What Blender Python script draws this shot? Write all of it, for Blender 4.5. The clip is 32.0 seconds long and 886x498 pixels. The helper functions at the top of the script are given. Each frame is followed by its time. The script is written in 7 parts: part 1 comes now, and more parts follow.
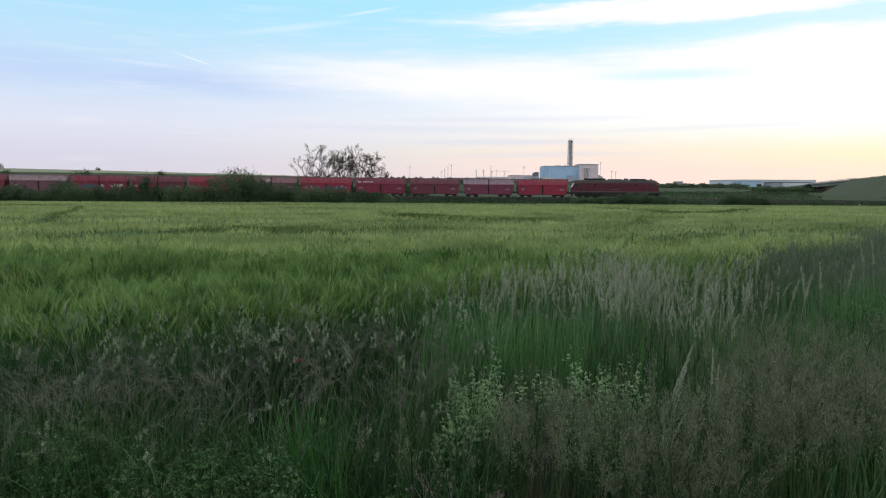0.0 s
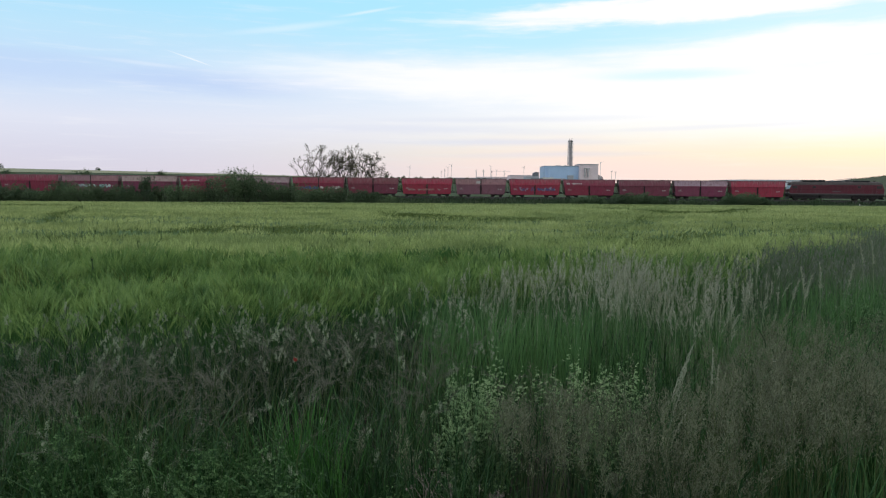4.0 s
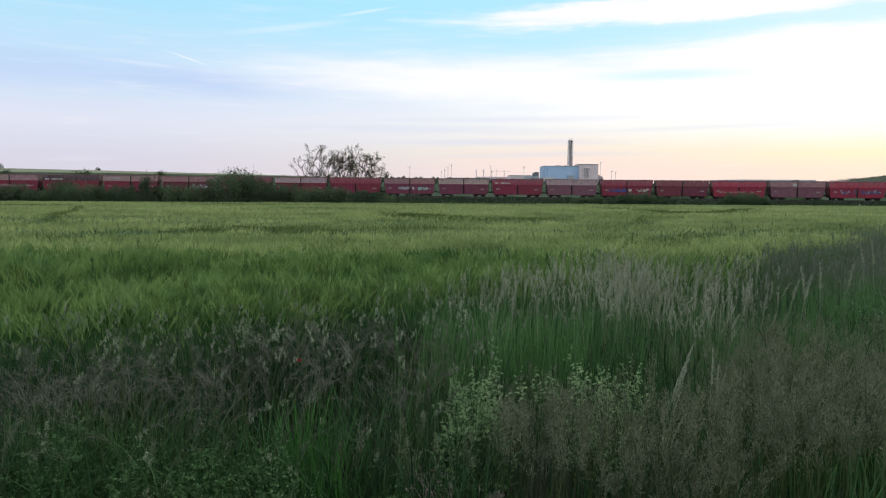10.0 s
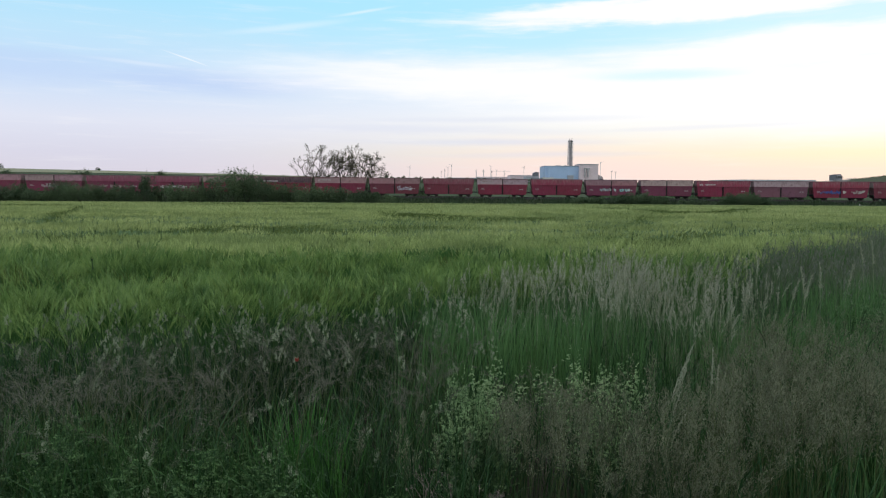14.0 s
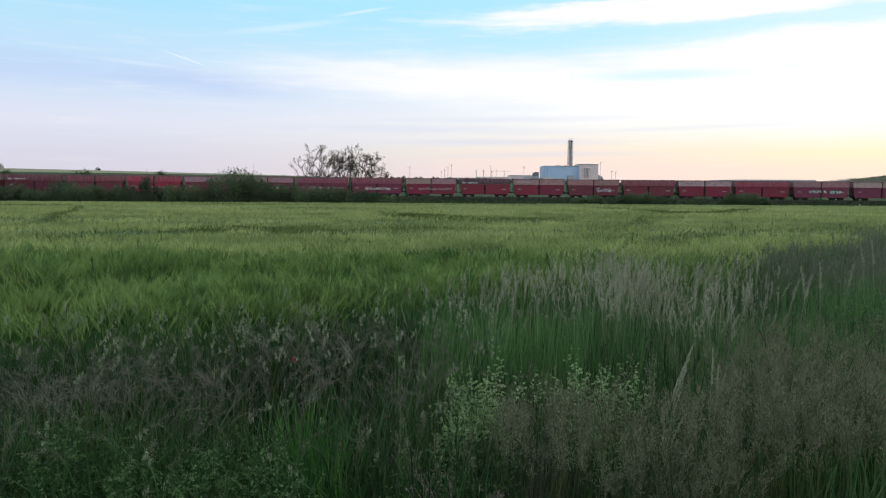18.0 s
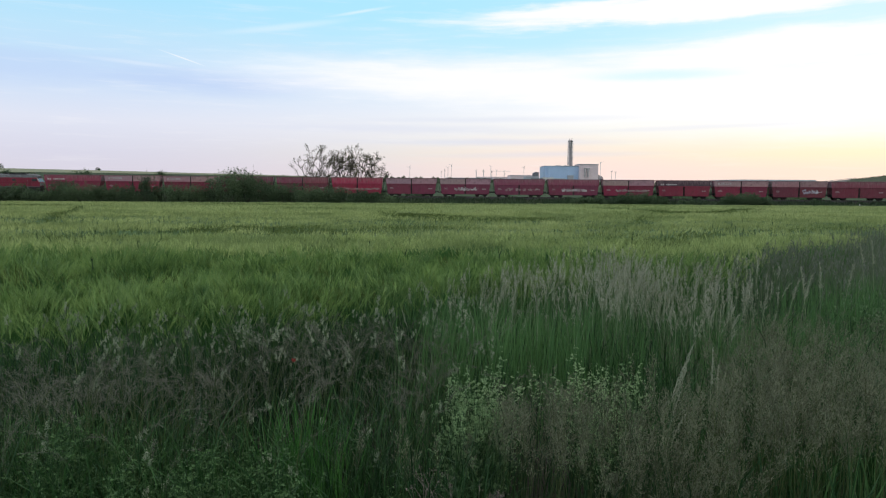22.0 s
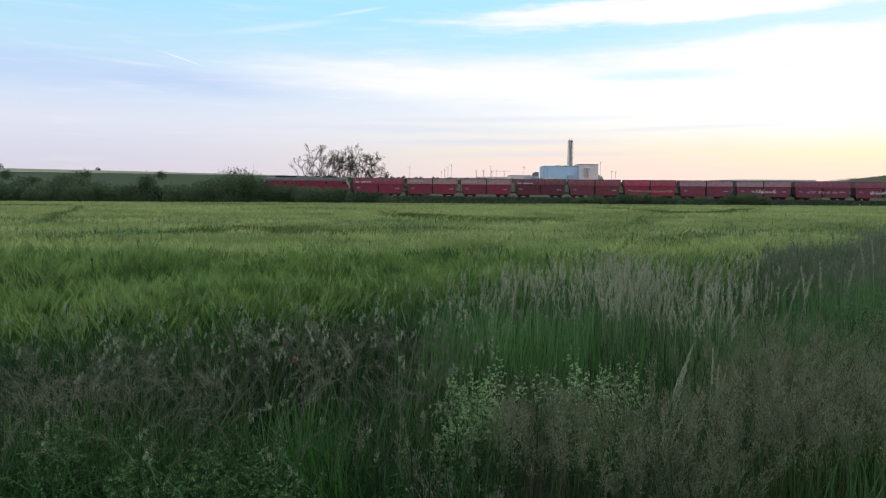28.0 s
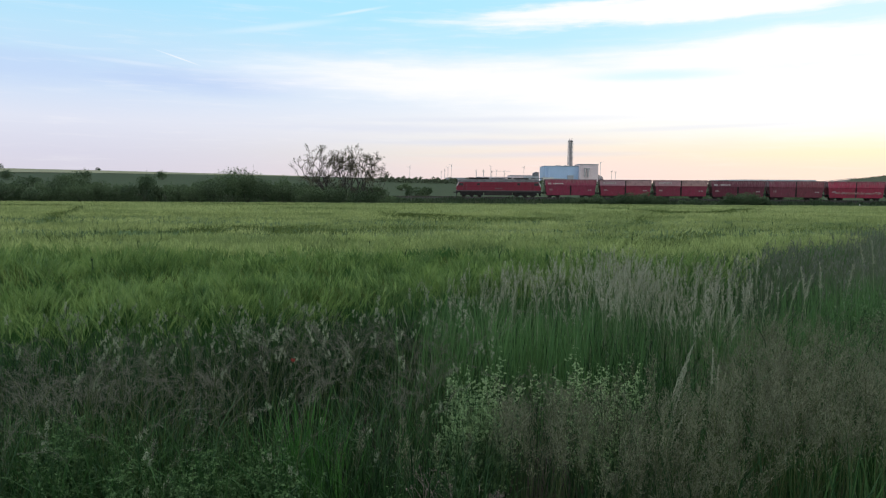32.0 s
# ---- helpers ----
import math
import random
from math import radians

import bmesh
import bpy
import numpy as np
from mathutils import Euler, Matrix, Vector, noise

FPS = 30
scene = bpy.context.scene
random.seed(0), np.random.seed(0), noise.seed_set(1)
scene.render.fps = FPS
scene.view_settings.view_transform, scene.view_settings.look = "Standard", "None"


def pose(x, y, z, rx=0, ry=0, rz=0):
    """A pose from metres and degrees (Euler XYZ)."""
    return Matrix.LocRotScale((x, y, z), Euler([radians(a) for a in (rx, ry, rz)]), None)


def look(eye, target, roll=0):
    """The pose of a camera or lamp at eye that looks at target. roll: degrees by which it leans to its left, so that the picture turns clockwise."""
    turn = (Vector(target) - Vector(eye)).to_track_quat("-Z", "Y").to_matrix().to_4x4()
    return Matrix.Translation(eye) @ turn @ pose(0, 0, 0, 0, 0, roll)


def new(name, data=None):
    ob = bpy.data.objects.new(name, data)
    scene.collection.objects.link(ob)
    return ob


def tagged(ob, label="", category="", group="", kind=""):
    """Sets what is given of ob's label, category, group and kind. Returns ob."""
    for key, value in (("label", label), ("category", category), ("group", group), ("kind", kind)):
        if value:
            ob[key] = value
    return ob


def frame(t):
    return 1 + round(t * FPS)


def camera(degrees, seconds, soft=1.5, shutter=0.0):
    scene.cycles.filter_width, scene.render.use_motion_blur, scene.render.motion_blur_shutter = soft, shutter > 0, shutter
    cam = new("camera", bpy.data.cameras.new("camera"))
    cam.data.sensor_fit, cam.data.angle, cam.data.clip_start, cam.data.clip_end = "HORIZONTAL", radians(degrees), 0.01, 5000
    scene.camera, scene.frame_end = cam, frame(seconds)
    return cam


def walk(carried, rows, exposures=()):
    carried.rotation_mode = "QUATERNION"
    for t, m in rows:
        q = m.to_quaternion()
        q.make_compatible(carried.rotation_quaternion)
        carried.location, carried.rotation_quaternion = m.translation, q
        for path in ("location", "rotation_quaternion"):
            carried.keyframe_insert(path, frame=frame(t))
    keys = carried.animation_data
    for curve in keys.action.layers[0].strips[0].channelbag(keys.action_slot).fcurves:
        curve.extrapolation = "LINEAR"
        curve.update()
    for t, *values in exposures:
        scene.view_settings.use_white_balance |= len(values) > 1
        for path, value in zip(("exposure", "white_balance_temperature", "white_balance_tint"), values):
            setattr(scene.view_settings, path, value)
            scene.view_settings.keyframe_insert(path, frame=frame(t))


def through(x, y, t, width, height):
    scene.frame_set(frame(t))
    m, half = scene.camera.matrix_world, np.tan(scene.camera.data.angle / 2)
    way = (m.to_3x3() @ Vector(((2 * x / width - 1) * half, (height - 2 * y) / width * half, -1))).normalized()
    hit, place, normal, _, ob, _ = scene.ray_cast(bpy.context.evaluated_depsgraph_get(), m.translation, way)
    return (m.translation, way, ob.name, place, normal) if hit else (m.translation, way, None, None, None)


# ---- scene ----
# ---- camera: stands still at a field corner, eye height 1.75 m ----
EYE = 1.75
cam = camera(65, 32.0, soft=1.15)
view_pose = pose(0, 0, EYE, 90 - 5.155, 0, 0) @ pose(0, 0, 0, 0, 0, 0.34)
walk(cam, [(0, view_pose), (32, view_pose)], exposures=[(0, 0.0), (32, 0.0)])

# ---- light: late dusk, the sun low behind thin cloud ----
SUN_AZ, SUN_EL = 58.0, 5.0
world = bpy.data.worlds.new("evening_sky")
scene.world = world
world.use_nodes = True
_wn = world.node_tree
_sky = _wn.nodes.new("ShaderNodeTexSky")
_sky.sky_type, _sky.sun_disc = "NISHITA", False
_sky.sun_elevation, _sky.sun_rotation = radians(SUN_EL), radians(SUN_AZ)
_sky.air_density, _sky.dust_density, _sky.ozone_density = 1.0, 0.6, 1.5
_wn.links.new(_sky.outputs[0], _wn.nodes["Background"].inputs[0])
_wn.nodes["Background"].inputs[1].default_value = 0.15
sun_lamp = bpy.data.lights.new("sun", "SUN")
sun_lamp.energy, sun_lamp.angle, sun_lamp.color = 3.0, radians(14), (1.0, 0.74, 0.5)
sun = new("sun", sun_lamp)
_az, _el = radians(SUN_AZ), radians(SUN_EL)
sun.matrix_world = look((300 * math.sin(_az), 300 * math.cos(_az), 60), (300 * math.sin(_az) - math.sin(_az) * math.cos(_el), 300 * math.cos(_az) - math.cos(_az) * math.cos(_el), 60 - math.sin(_el)))
# ---- materials ----
class Nodes:
    """Short ways to write node trees."""

    def __init__(self, name):
        self.mat = bpy.data.materials.new(name)
        self.mat.use_nodes = True
        self.tree = self.mat.node_tree
        self.bsdf = self.tree.nodes["Principled BSDF"]
        self.out = self.tree.nodes["Material Output"]

    def put(self, socket, value):
        if isinstance(value, bpy.types.NodeSocket):
            self.tree.links.new(value, socket)
        elif value is not None:
            if isinstance(value, (tuple, list)) and len(value) == 3 and socket.type == "RGBA":
                value = (*value, 1)
            socket.default_value = value

    def math(self, op, a, b=None, c=None, clamp=False):
        n = self.tree.nodes.new("ShaderNodeMath")
        n.operation, n.use_clamp = op, clamp
        for i, v in enumerate((a, b, c)):
            self.put(n.inputs[i], v)
        return n.outputs[0]

    def mix(self, fac, a, b, blend="MIX"):
        n = self.tree.nodes.new("ShaderNodeMix")
        n.data_type, n.blend_type = "RGBA", blend
        self.put(n.inputs[0], fac), self.put(n.inputs[6], a), self.put(n.inputs[7], b)
        return n.outputs[2]

    def noise(self, scale, detail=3.0, vector=None, rough=0.55):
        n = self.tree.nodes.new("ShaderNodeTexNoise")
        n.inputs["Scale"].default_value, n.inputs["Detail"].default_value = scale, detail
        n.inputs["Roughness"].default_value = rough
        self.put(n.inputs["Vector"], vector if vector is not None else self.coords())
        return n.outputs[0]

    def coords(self, which="Object"):
        return self.tree.nodes.new("ShaderNodeTexCoord").outputs[which]

    def place(self):
        return self.tree.nodes.new("ShaderNodeNewGeometry").outputs["Position"]

    def scaled(self, vector, s):
        n = self.tree.nodes.new("ShaderNodeVectorMath")
        n.operation = "MULTIPLY"
        self.put(n.inputs[0], vector)
        n.inputs[1].default_value = s
        return n.outputs[0]

    def island(self):
        return self.tree.nodes.new("ShaderNodeNewGeometry").outputs["Random Per Island"]

    def object_random(self):
        return self.tree.nodes.new("ShaderNodeObjectInfo").outputs["Random"]

    def object_colour(self):
        return self.tree.nodes.new("ShaderNodeObjectInfo").outputs["Color"]

    def span(self, v, a, b, lo=0.0, hi=1.0, smooth=True):
        n = self.tree.nodes.new("ShaderNodeMapRange")
        n.interpolation_type = "SMOOTHSTEP" if smooth else "LINEAR"
        self.put(n.inputs[0], v)
        for i, x in enumerate((a, b, lo, hi)):
            n.inputs[i + 1].default_value = x
        return n.outputs[0]

    def ramp(self, fac, stops):
        n = self.tree.nodes.new("ShaderNodeValToRGB")
        e = n.color_ramp.elements
        while len(e) < len(stops):
            e.new(0.5)
        for el, (p, c) in zip(e, stops):
            el.position, el.color = p, (*c, 1)
        self.put(n.inputs[0], fac)
        return n.outputs[0]

    def bump(self, height, strength=0.3, distance=0.02):
        n = self.tree.nodes.new("ShaderNodeBump")
        n.inputs["Strength"].default_value, n.inputs["Distance"].default_value = strength, distance
        self.put(n.inputs["Height"], height)
        self.put(self.bsdf.inputs["Normal"], n.outputs[0])

    def done(self, colour, rough=0.7, metal=0.0, spec=0.3):
        self.put(self.bsdf.inputs["Base Color"], colour)
        self.put(self.bsdf.inputs["Roughness"], rough)
        self.bsdf.inputs["Metallic"].default_value = metal
        self.bsdf.inputs["Specular IOR Level"].default_value = spec
        return self.mat


def surface(name, colour, dark, scale=2.0, rough=0.7, metal=0.0, spec=0.3, bump=0.25, fine=8.0):
    """Two tones mixed by coarse and fine noise, with a fine relief."""
    n = Nodes(name)
    big, small = n.noise(scale, 4), n.noise(scale * fine, 4)
    f = n.span(n.math("ADD", n.math("MULTIPLY", big, 0.65), n.math("MULTIPLY", small, 0.35)), 0.35, 0.65)
    n.bump(small, bump, 0.02)
    return n.done(n.mix(f, dark, colour), n.span(big, 0.3, 0.7, max(rough - 0.1, 0.05), min(rough + 0.1, 1)), metal, spec)


def foliage(name, a, b, patch=0.6, rough=0.6, through=0.25, along=1.0, own=0.5, each=0.0):
    """Leaves and blades: each its own tone, in patches; a little light passes through."""
    n = Nodes(name)
    f = n.math("ADD", n.math("MULTIPLY", n.island(), own), n.span(n.noise(patch, 3, n.scaled(n.place(), (along, 1, 1))), 0.33, 0.67, 0, 1.1 - own, False), clamp=True)
    if each:
        f = n.math("ADD", n.math("MULTIPLY", f, 1 - each), n.math("MULTIPLY", n.object_random(), each))
    colour = n.mix(f, a, b)
    n.done(colour, rough, 0, 0.25)
    tr = n.tree.nodes.new("ShaderNodeBsdfTranslucent")
    n.put(tr.inputs[0], colour)
    mx = n.tree.nodes.new("ShaderNodeMixShader")
    mx.inputs[0].default_value = through
    n.tree.links.new(n.bsdf.outputs[0], mx.inputs[1])
    n.tree.links.new(tr.outputs[0], mx.inputs[2])
    n.tree.links.new(mx.outputs[0], n.out.inputs[0])
    return n.mat


def wagon_paint(name, dust, washed=0.62, metal=0.0):
    """Weathered paint in the object's own colour, with grime, streaks and rust."""
    n = Nodes(name)
    base = n.object_colour()
    pos = n.coords()
    streak = n.noise(3.0, 4, n.scaled(pos, (2.2, 2.2, 0.35)))
    blot, fine = n.noise(0.9, 4, pos), n.noise(14, 4, pos)
    c = n.mix(n.span(streak, 0.42, 0.72, 0, 0.5), base, dust)
    c = n.mix(n.span(blot, 0.5, 0.75, 0, 0.55), c, n.mix(0.75, base, (0.05, 0.025, 0.02)))
    c = n.mix(n.span(fine, 0.55, 0.75, 0, 0.25), c, (0.12, 0.06, 0.045))
    sep = n.tree.nodes.new("ShaderNodeSeparateXYZ")
    n.put(sep.inputs[0], pos)
    # dust washed down in streaks from the loading rim
    runs = n.noise(2.2, 5, n.scaled(pos, (2.6, 0.3, 0.22)), 0.65)
    wash = n.math("MULTIPLY", n.span(sep.outputs[2], 2.5, 4.15), n.span(runs, 0.4, 0.66, 0, washed))
    c = n.mix(wash, c, (0.34, 0.235, 0.235))
    n.bump(fine, 0.12, 0.01)
    return n.done(c, n.span(streak, 0.3, 0.7, 0.42, 0.68), metal, 0.3)


def plain_tint(name, rough=0.6):
    n = Nodes(name)
    c = n.mix(n.span(n.noise(5, 4), 0.4, 0.7, 0, 0.5), n.object_colour(), n.mix(0.5, n.object_colour(), (0.06, 0.04, 0.04)))
    return n.done(c, rough)


M_PAINT = wagon_paint("wagon_paint", (0.165, 0.085, 0.09))
M_LOCO_PAINT = wagon_paint("locomotive_paint", (0.12, 0.06, 0.065), 0.12)
M_MARK = plain_tint("painted_mark")
M_UNDER = surface("underframe_steel", (0.045, 0.035, 0.032), (0.018, 0.015, 0.015), 3, 0.75)
M_WHEEL = surface("wheel_steel", (0.09, 0.07, 0.06), (0.03, 0.024, 0.022), 5, 0.55, 0.6)
M_LOCO_ROOF = surface("weathered_grey_roof", (0.14, 0.14, 0.15), (0.06, 0.06, 0.065), 1.5, 0.7)
M_SOOT = surface("sooty_brown_roof", (0.075, 0.06, 0.06), (0.035, 0.028, 0.028), 1.5, 0.8)
M_GRILLE = surface("dark_grille", (0.03, 0.028, 0.03), (0.012, 0.012, 0.013), 8, 0.6)
M_WHITE = surface("off_white_paint", (0.62, 0.6, 0.57), (0.4, 0.38, 0.36), 2, 0.6)
M_CONCRETE = surface("concrete", (0.36, 0.34, 0.31), (0.22, 0.21, 0.2), 0.8, 0.85)
M_ASPHALT = surface("asphalt", (0.06, 0.06, 0.06), (0.04, 0.04, 0.042), 0.5, 0.85)
M_BALLAST = surface("rail_ballast", (0.042, 0.039, 0.036), (0.022, 0.021, 0.02), 2.5, 0.95, bump=0.8)
M_RAIL = surface("rail_steel", (0.1, 0.08, 0.075), (0.05, 0.04, 0.038), 2, 0.5, 0.6)
M_SLEEPER = surface("weathered_sleeper", (0.09, 0.083, 0.075), (0.045, 0.04, 0.036), 2, 0.9)
# Blue of the works is raised in tone, with distance haze in it.
M_STEEL_BLUE = surface("pale_blue_cladding", (0.4, 0.53, 0.71), (0.35, 0.47, 0.64), 0.06, 0.55)
M_CLAD_PALE = surface("pale_beige_cladding", (0.74, 0.61, 0.63), (0.65, 0.53, 0.55), 0.06, 0.6)
M_CLAD_GREY = surface("grey_cladding", (0.38, 0.39, 0.42), (0.3, 0.31, 0.34), 0.06, 0.6)
M_CHIMNEY = surface("chimney_steel", (0.5, 0.46, 0.47), (0.38, 0.35, 0.36), 0.2, 0.6, 0.0)
M_BARK = surface("grey_bark", (0.075, 0.065, 0.058), (0.04, 0.034, 0.03), 3, 0.9)
M_TURBINE = surface("wind_turbine_white", (0.6, 0.6, 0.62), (0.5, 0.5, 0.52), 0.2, 0.5)


def glass(name):
    n = Nodes(name)
    n.bsdf.inputs["IOR"].default_value = 1.5
    return n.done(n.mix(n.noise(2), (0.02, 0.022, 0.025), (0.035, 0.035, 0.04)), 0.08, 0, 0.6)


M_GLASS = glass("dark_window_glass")


def ground_material():
    n = Nodes("meadow_ground")
    p = n.place()
    far = n.tree.nodes.new("ShaderNodeTexVoronoi")
    far.inputs["Scale"].default_value = 0.0035
    n.put(far.inputs["Vector"], n.scaled(p, (1, 1.6, 0)))
    tone = n.ramp(far.outputs["Color"], [(0, (0.034, 0.06, 0.029)), (0.45, (0.038, 0.067, 0.03)), (0.7, (0.048, 0.078, 0.034)), (1, (0.042, 0.063, 0.035))])
    grain = n.noise(0.25, 5, p)
    c = n.mix(n.span(grain, 0.35, 0.65, 0, 0.8), tone, (0.03, 0.05, 0.022))
    c = n.mix(n.span(n.noise(3.0, 4, p), 0.4, 0.7, 0, 0.6), c, (0.035, 0.028, 0.018))
    n.bump(n.noise(4, 4, p), 0.5, 0.05)
    return n.done(c, 0.95, 0, 0.1)


M_GROUND = ground_material()
M_BANK = surface("rough_grass_bank", (0.055, 0.064, 0.033), (0.028, 0.042, 0.02), 0.35, 0.95, bump=0.8, fine=6)
M_SLOPE = foliage("slope_grass", (0.05, 0.062, 0.03), (0.085, 0.095, 0.045), 0.08, 0.8, 0.3)
M_BROWN_CONCRETE = surface("dark_brown_concrete", (0.2, 0.16, 0.14), (0.11, 0.085, 0.075), 0.6, 0.95, bump=0.6)
M_MARGIN = foliage("dull_margin_grass", (0.05, 0.085, 0.045), (0.13, 0.17, 0.095), 1.0, 0.75, 0.3)
M_HALL_WHITE = surface("bluish_white_cladding", (0.62, 0.64, 0.68), (0.52, 0.54, 0.58), 0.06, 0.6)
M_FARCROP = surface("pale_far_crop", (0.2, 0.205, 0.125), (0.155, 0.17, 0.1), 0.02, 0.95, fine=20)
M_CANOPY = foliage("shaded_barley_underlayer", (0.025, 0.062, 0.016), (0.045, 0.095, 0.024), 0.35, 0.9, 0.0)
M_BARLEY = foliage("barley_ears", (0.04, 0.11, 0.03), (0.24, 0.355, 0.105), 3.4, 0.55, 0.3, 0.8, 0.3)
# Dark ears whose colour stands in for shade between the plants.
M_BARLEY_SHADE = foliage("shade_dark_barley", (0.04, 0.068, 0.014), (0.13, 0.172, 0.042), 2.5, 0.6, 0.2)
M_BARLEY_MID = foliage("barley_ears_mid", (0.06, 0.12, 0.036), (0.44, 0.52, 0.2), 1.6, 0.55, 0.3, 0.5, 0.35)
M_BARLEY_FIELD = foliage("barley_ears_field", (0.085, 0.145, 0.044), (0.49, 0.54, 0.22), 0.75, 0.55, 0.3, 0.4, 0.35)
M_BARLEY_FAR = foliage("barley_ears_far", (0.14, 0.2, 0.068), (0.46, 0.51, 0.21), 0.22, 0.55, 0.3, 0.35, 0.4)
M_BARLEY_LEAF = foliage("barley_leaves", (0.02, 0.078, 0.015), (0.065, 0.16, 0.036), 0.8, 0.55, 0.25)
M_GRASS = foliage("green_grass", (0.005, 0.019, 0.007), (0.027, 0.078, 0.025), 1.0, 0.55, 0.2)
M_GRASS_DULL = foliage("dull_grass_stems", (0.03, 0.056, 0.02), (0.09, 0.122, 0.046), 1.0, 0.7, 0.2)
M_PANICLE = foliage("purple_brown_panicles", (0.05, 0.061, 0.036), (0.222, 0.237, 0.155), 6.0, 0.8, 0.3)
M_PURPLE = foliage("greyish_purple_panicles", (0.06, 0.067, 0.05), (0.22, 0.218, 0.175), 3.0, 0.8, 0.3)
M_FRESH = foliage("fresh_green_grass", (0.03, 0.085, 0.026), (0.1, 0.205, 0.068), 1.0, 0.5, 0.3)
M_TUFT = foliage("bright_green_tuft", (0.014, 0.065, 0.013), (0.08, 0.22, 0.048), 3.0, 0.5, 0.35)
M_PALE = foliage("pale_grass_heads", (0.15, 0.165, 0.11), (0.44, 0.45, 0.35), 1.3, 0.8, 0.35)
M_COCKSFOOT = foliage("grey_green_seed_heads", (0.12, 0.155, 0.1), (0.33, 0.37, 0.26), 1.0, 0.8, 0.3)
M_WEED = foliage("light_green_weed", (0.1, 0.205, 0.08), (0.37, 0.5, 0.26), 5.0, 0.6, 0.3)
M_WEED_LOW = foliage("low_green_weed", (0.018, 0.056, 0.016), (0.12, 0.215, 0.082), 6.0, 0.6, 0.25)
M_HEDGE = foliage("hedge_leaves", (0.032, 0.056, 0.03), (0.105, 0.155, 0.075), 0.25, 0.6, 0.45, each=0.45)
# Leaf tones lifted for the far belts, distance haze put into the colour.
M_FARWOOD = foliage("hazed_far_woods", (0.055, 0.075, 0.045), (0.11, 0.14, 0.085), 0.02, 0.8, 0.1)
M_TREELEAF = foliage("young_tree_leaves", (0.05, 0.052, 0.03), (0.11, 0.108, 0.05), 0.3, 0.6, 0.3)
M_GRASS_MID = foliage("mid_green_grass", (0.008, 0.032, 0.009), (0.042, 0.11, 0.03), 1.0, 0.55, 0.2)
M_SHADE_SOIL = surface("shade_dark_soil", (0.03, 0.026, 0.018), (0.012, 0.011, 0.008), 6, 0.95, bump=0.8)
M_STRAW = foliage("pale_green_stalks", (0.07, 0.11, 0.055), (0.24, 0.29, 0.17), 2.0, 0.7, 0.25)
M_DUSK = foliage("greyish_seed_heads", (0.065, 0.085, 0.06), (0.21, 0.225, 0.18), 1.0, 0.8, 0.3)
M_DEAD = surface("dead_brown_stems", (0.2, 0.17, 0.15), (0.11, 0.09, 0.075), 20, 0.9)
M_POPPY = surface("poppy_red", (0.24, 0.03, 0.02), (0.15, 0.018, 0.014), 20, 0.6)
# ---- building tools ----
def mesh_of(bm, material, smooth=False):
    me = bpy.data.meshes.new("mesh")
    bm.normal_update()
    bm.to_mesh(me)
    bm.free()
    me.materials.append(material)
    if smooth:
        me.polygons.foreach_set("use_smooth", [True] * len(me.polygons))
    return me


def part(name, bm, material, parent, label="", tint=None, smooth=False):
    ob = new(name, mesh_of(bm, material, smooth))
    ob.parent = parent
    if tint:
        ob.color = (*tint, 1)
    if label:
        ob["label"] = label
    return ob


def part_mesh(name, me, parent, m=None, label="", tint=None):
    """A part on a mesh that alike parts share."""
    ob = new(name, me)
    ob.parent = parent
    if m is not None:
        ob.matrix_basis = m
    if tint:
        ob.color = (*tint, 1)
    if label:
        ob["label"] = label
    return ob


def thing(name, m, label, category, group="", kind=""):
    ob = new(name)
    ob.matrix_basis = m
    ob.empty_display_size = 0.2
    return tagged(ob, label, category, group, kind)


def box(x0, x1, y0, y1, z0, z1, bevel=0.0, bm=None):
    own = bmesh.new()
    bmesh.ops.create_cube(own, size=1.0)
    for v in own.verts:
        v.co = Vector((x0 + (v.co.x + 0.5) * (x1 - x0), y0 + (v.co.y + 0.5) * (y1 - y0), z0 + (v.co.z + 0.5) * (z1 - z0)))
    if bevel:
        bmesh.ops.bevel(own, geom=own.edges[:], offset=bevel, segments=2, affect="EDGES", profile=0.6)
    return own if bm is None else joined(bm, own)


def joined(bm, other):
    me = bpy.data.meshes.new("tmp")
    other.to_mesh(me)
    other.free()
    bm.from_mesh(me)
    bpy.data.meshes.remove(me)
    return bm


def rod(a, b, r, sides=6, r2=None, bm=None):
    a, b = Vector(a), Vector(b)
    own = bmesh.new()
    bmesh.ops.create_cone(own, cap_ends=True, segments=sides, radius1=r, radius2=r if r2 is None else r2, depth=(b - a).length)
    q = (b - a).to_track_quat("Z", "Y").to_matrix().to_4x4()
    bmesh.ops.transform(own, matrix=Matrix.Translation((a + b) / 2) @ q, verts=own.verts[:])
    return own if bm is None else joined(bm, own)


def prism(outline, y0, y1, bm=None):
    """An outline in x and z, drawn out along y."""
    own = bmesh.new()
    a = [own.verts.new((x, y0, z)) for x, z in outline]
    b = [own.verts.new((x, y1, z)) for x, z in outline]
    own.faces.new(a), own.faces.new(b[::-1])
    for i in range(len(a)):
        j = (i + 1) % len(a)
        own.faces.new((a[j], a[i], b[i], b[j]))
    bmesh.ops.recalc_face_normals(own, faces=own.faces[:])
    return own if bm is None else joined(bm, own)


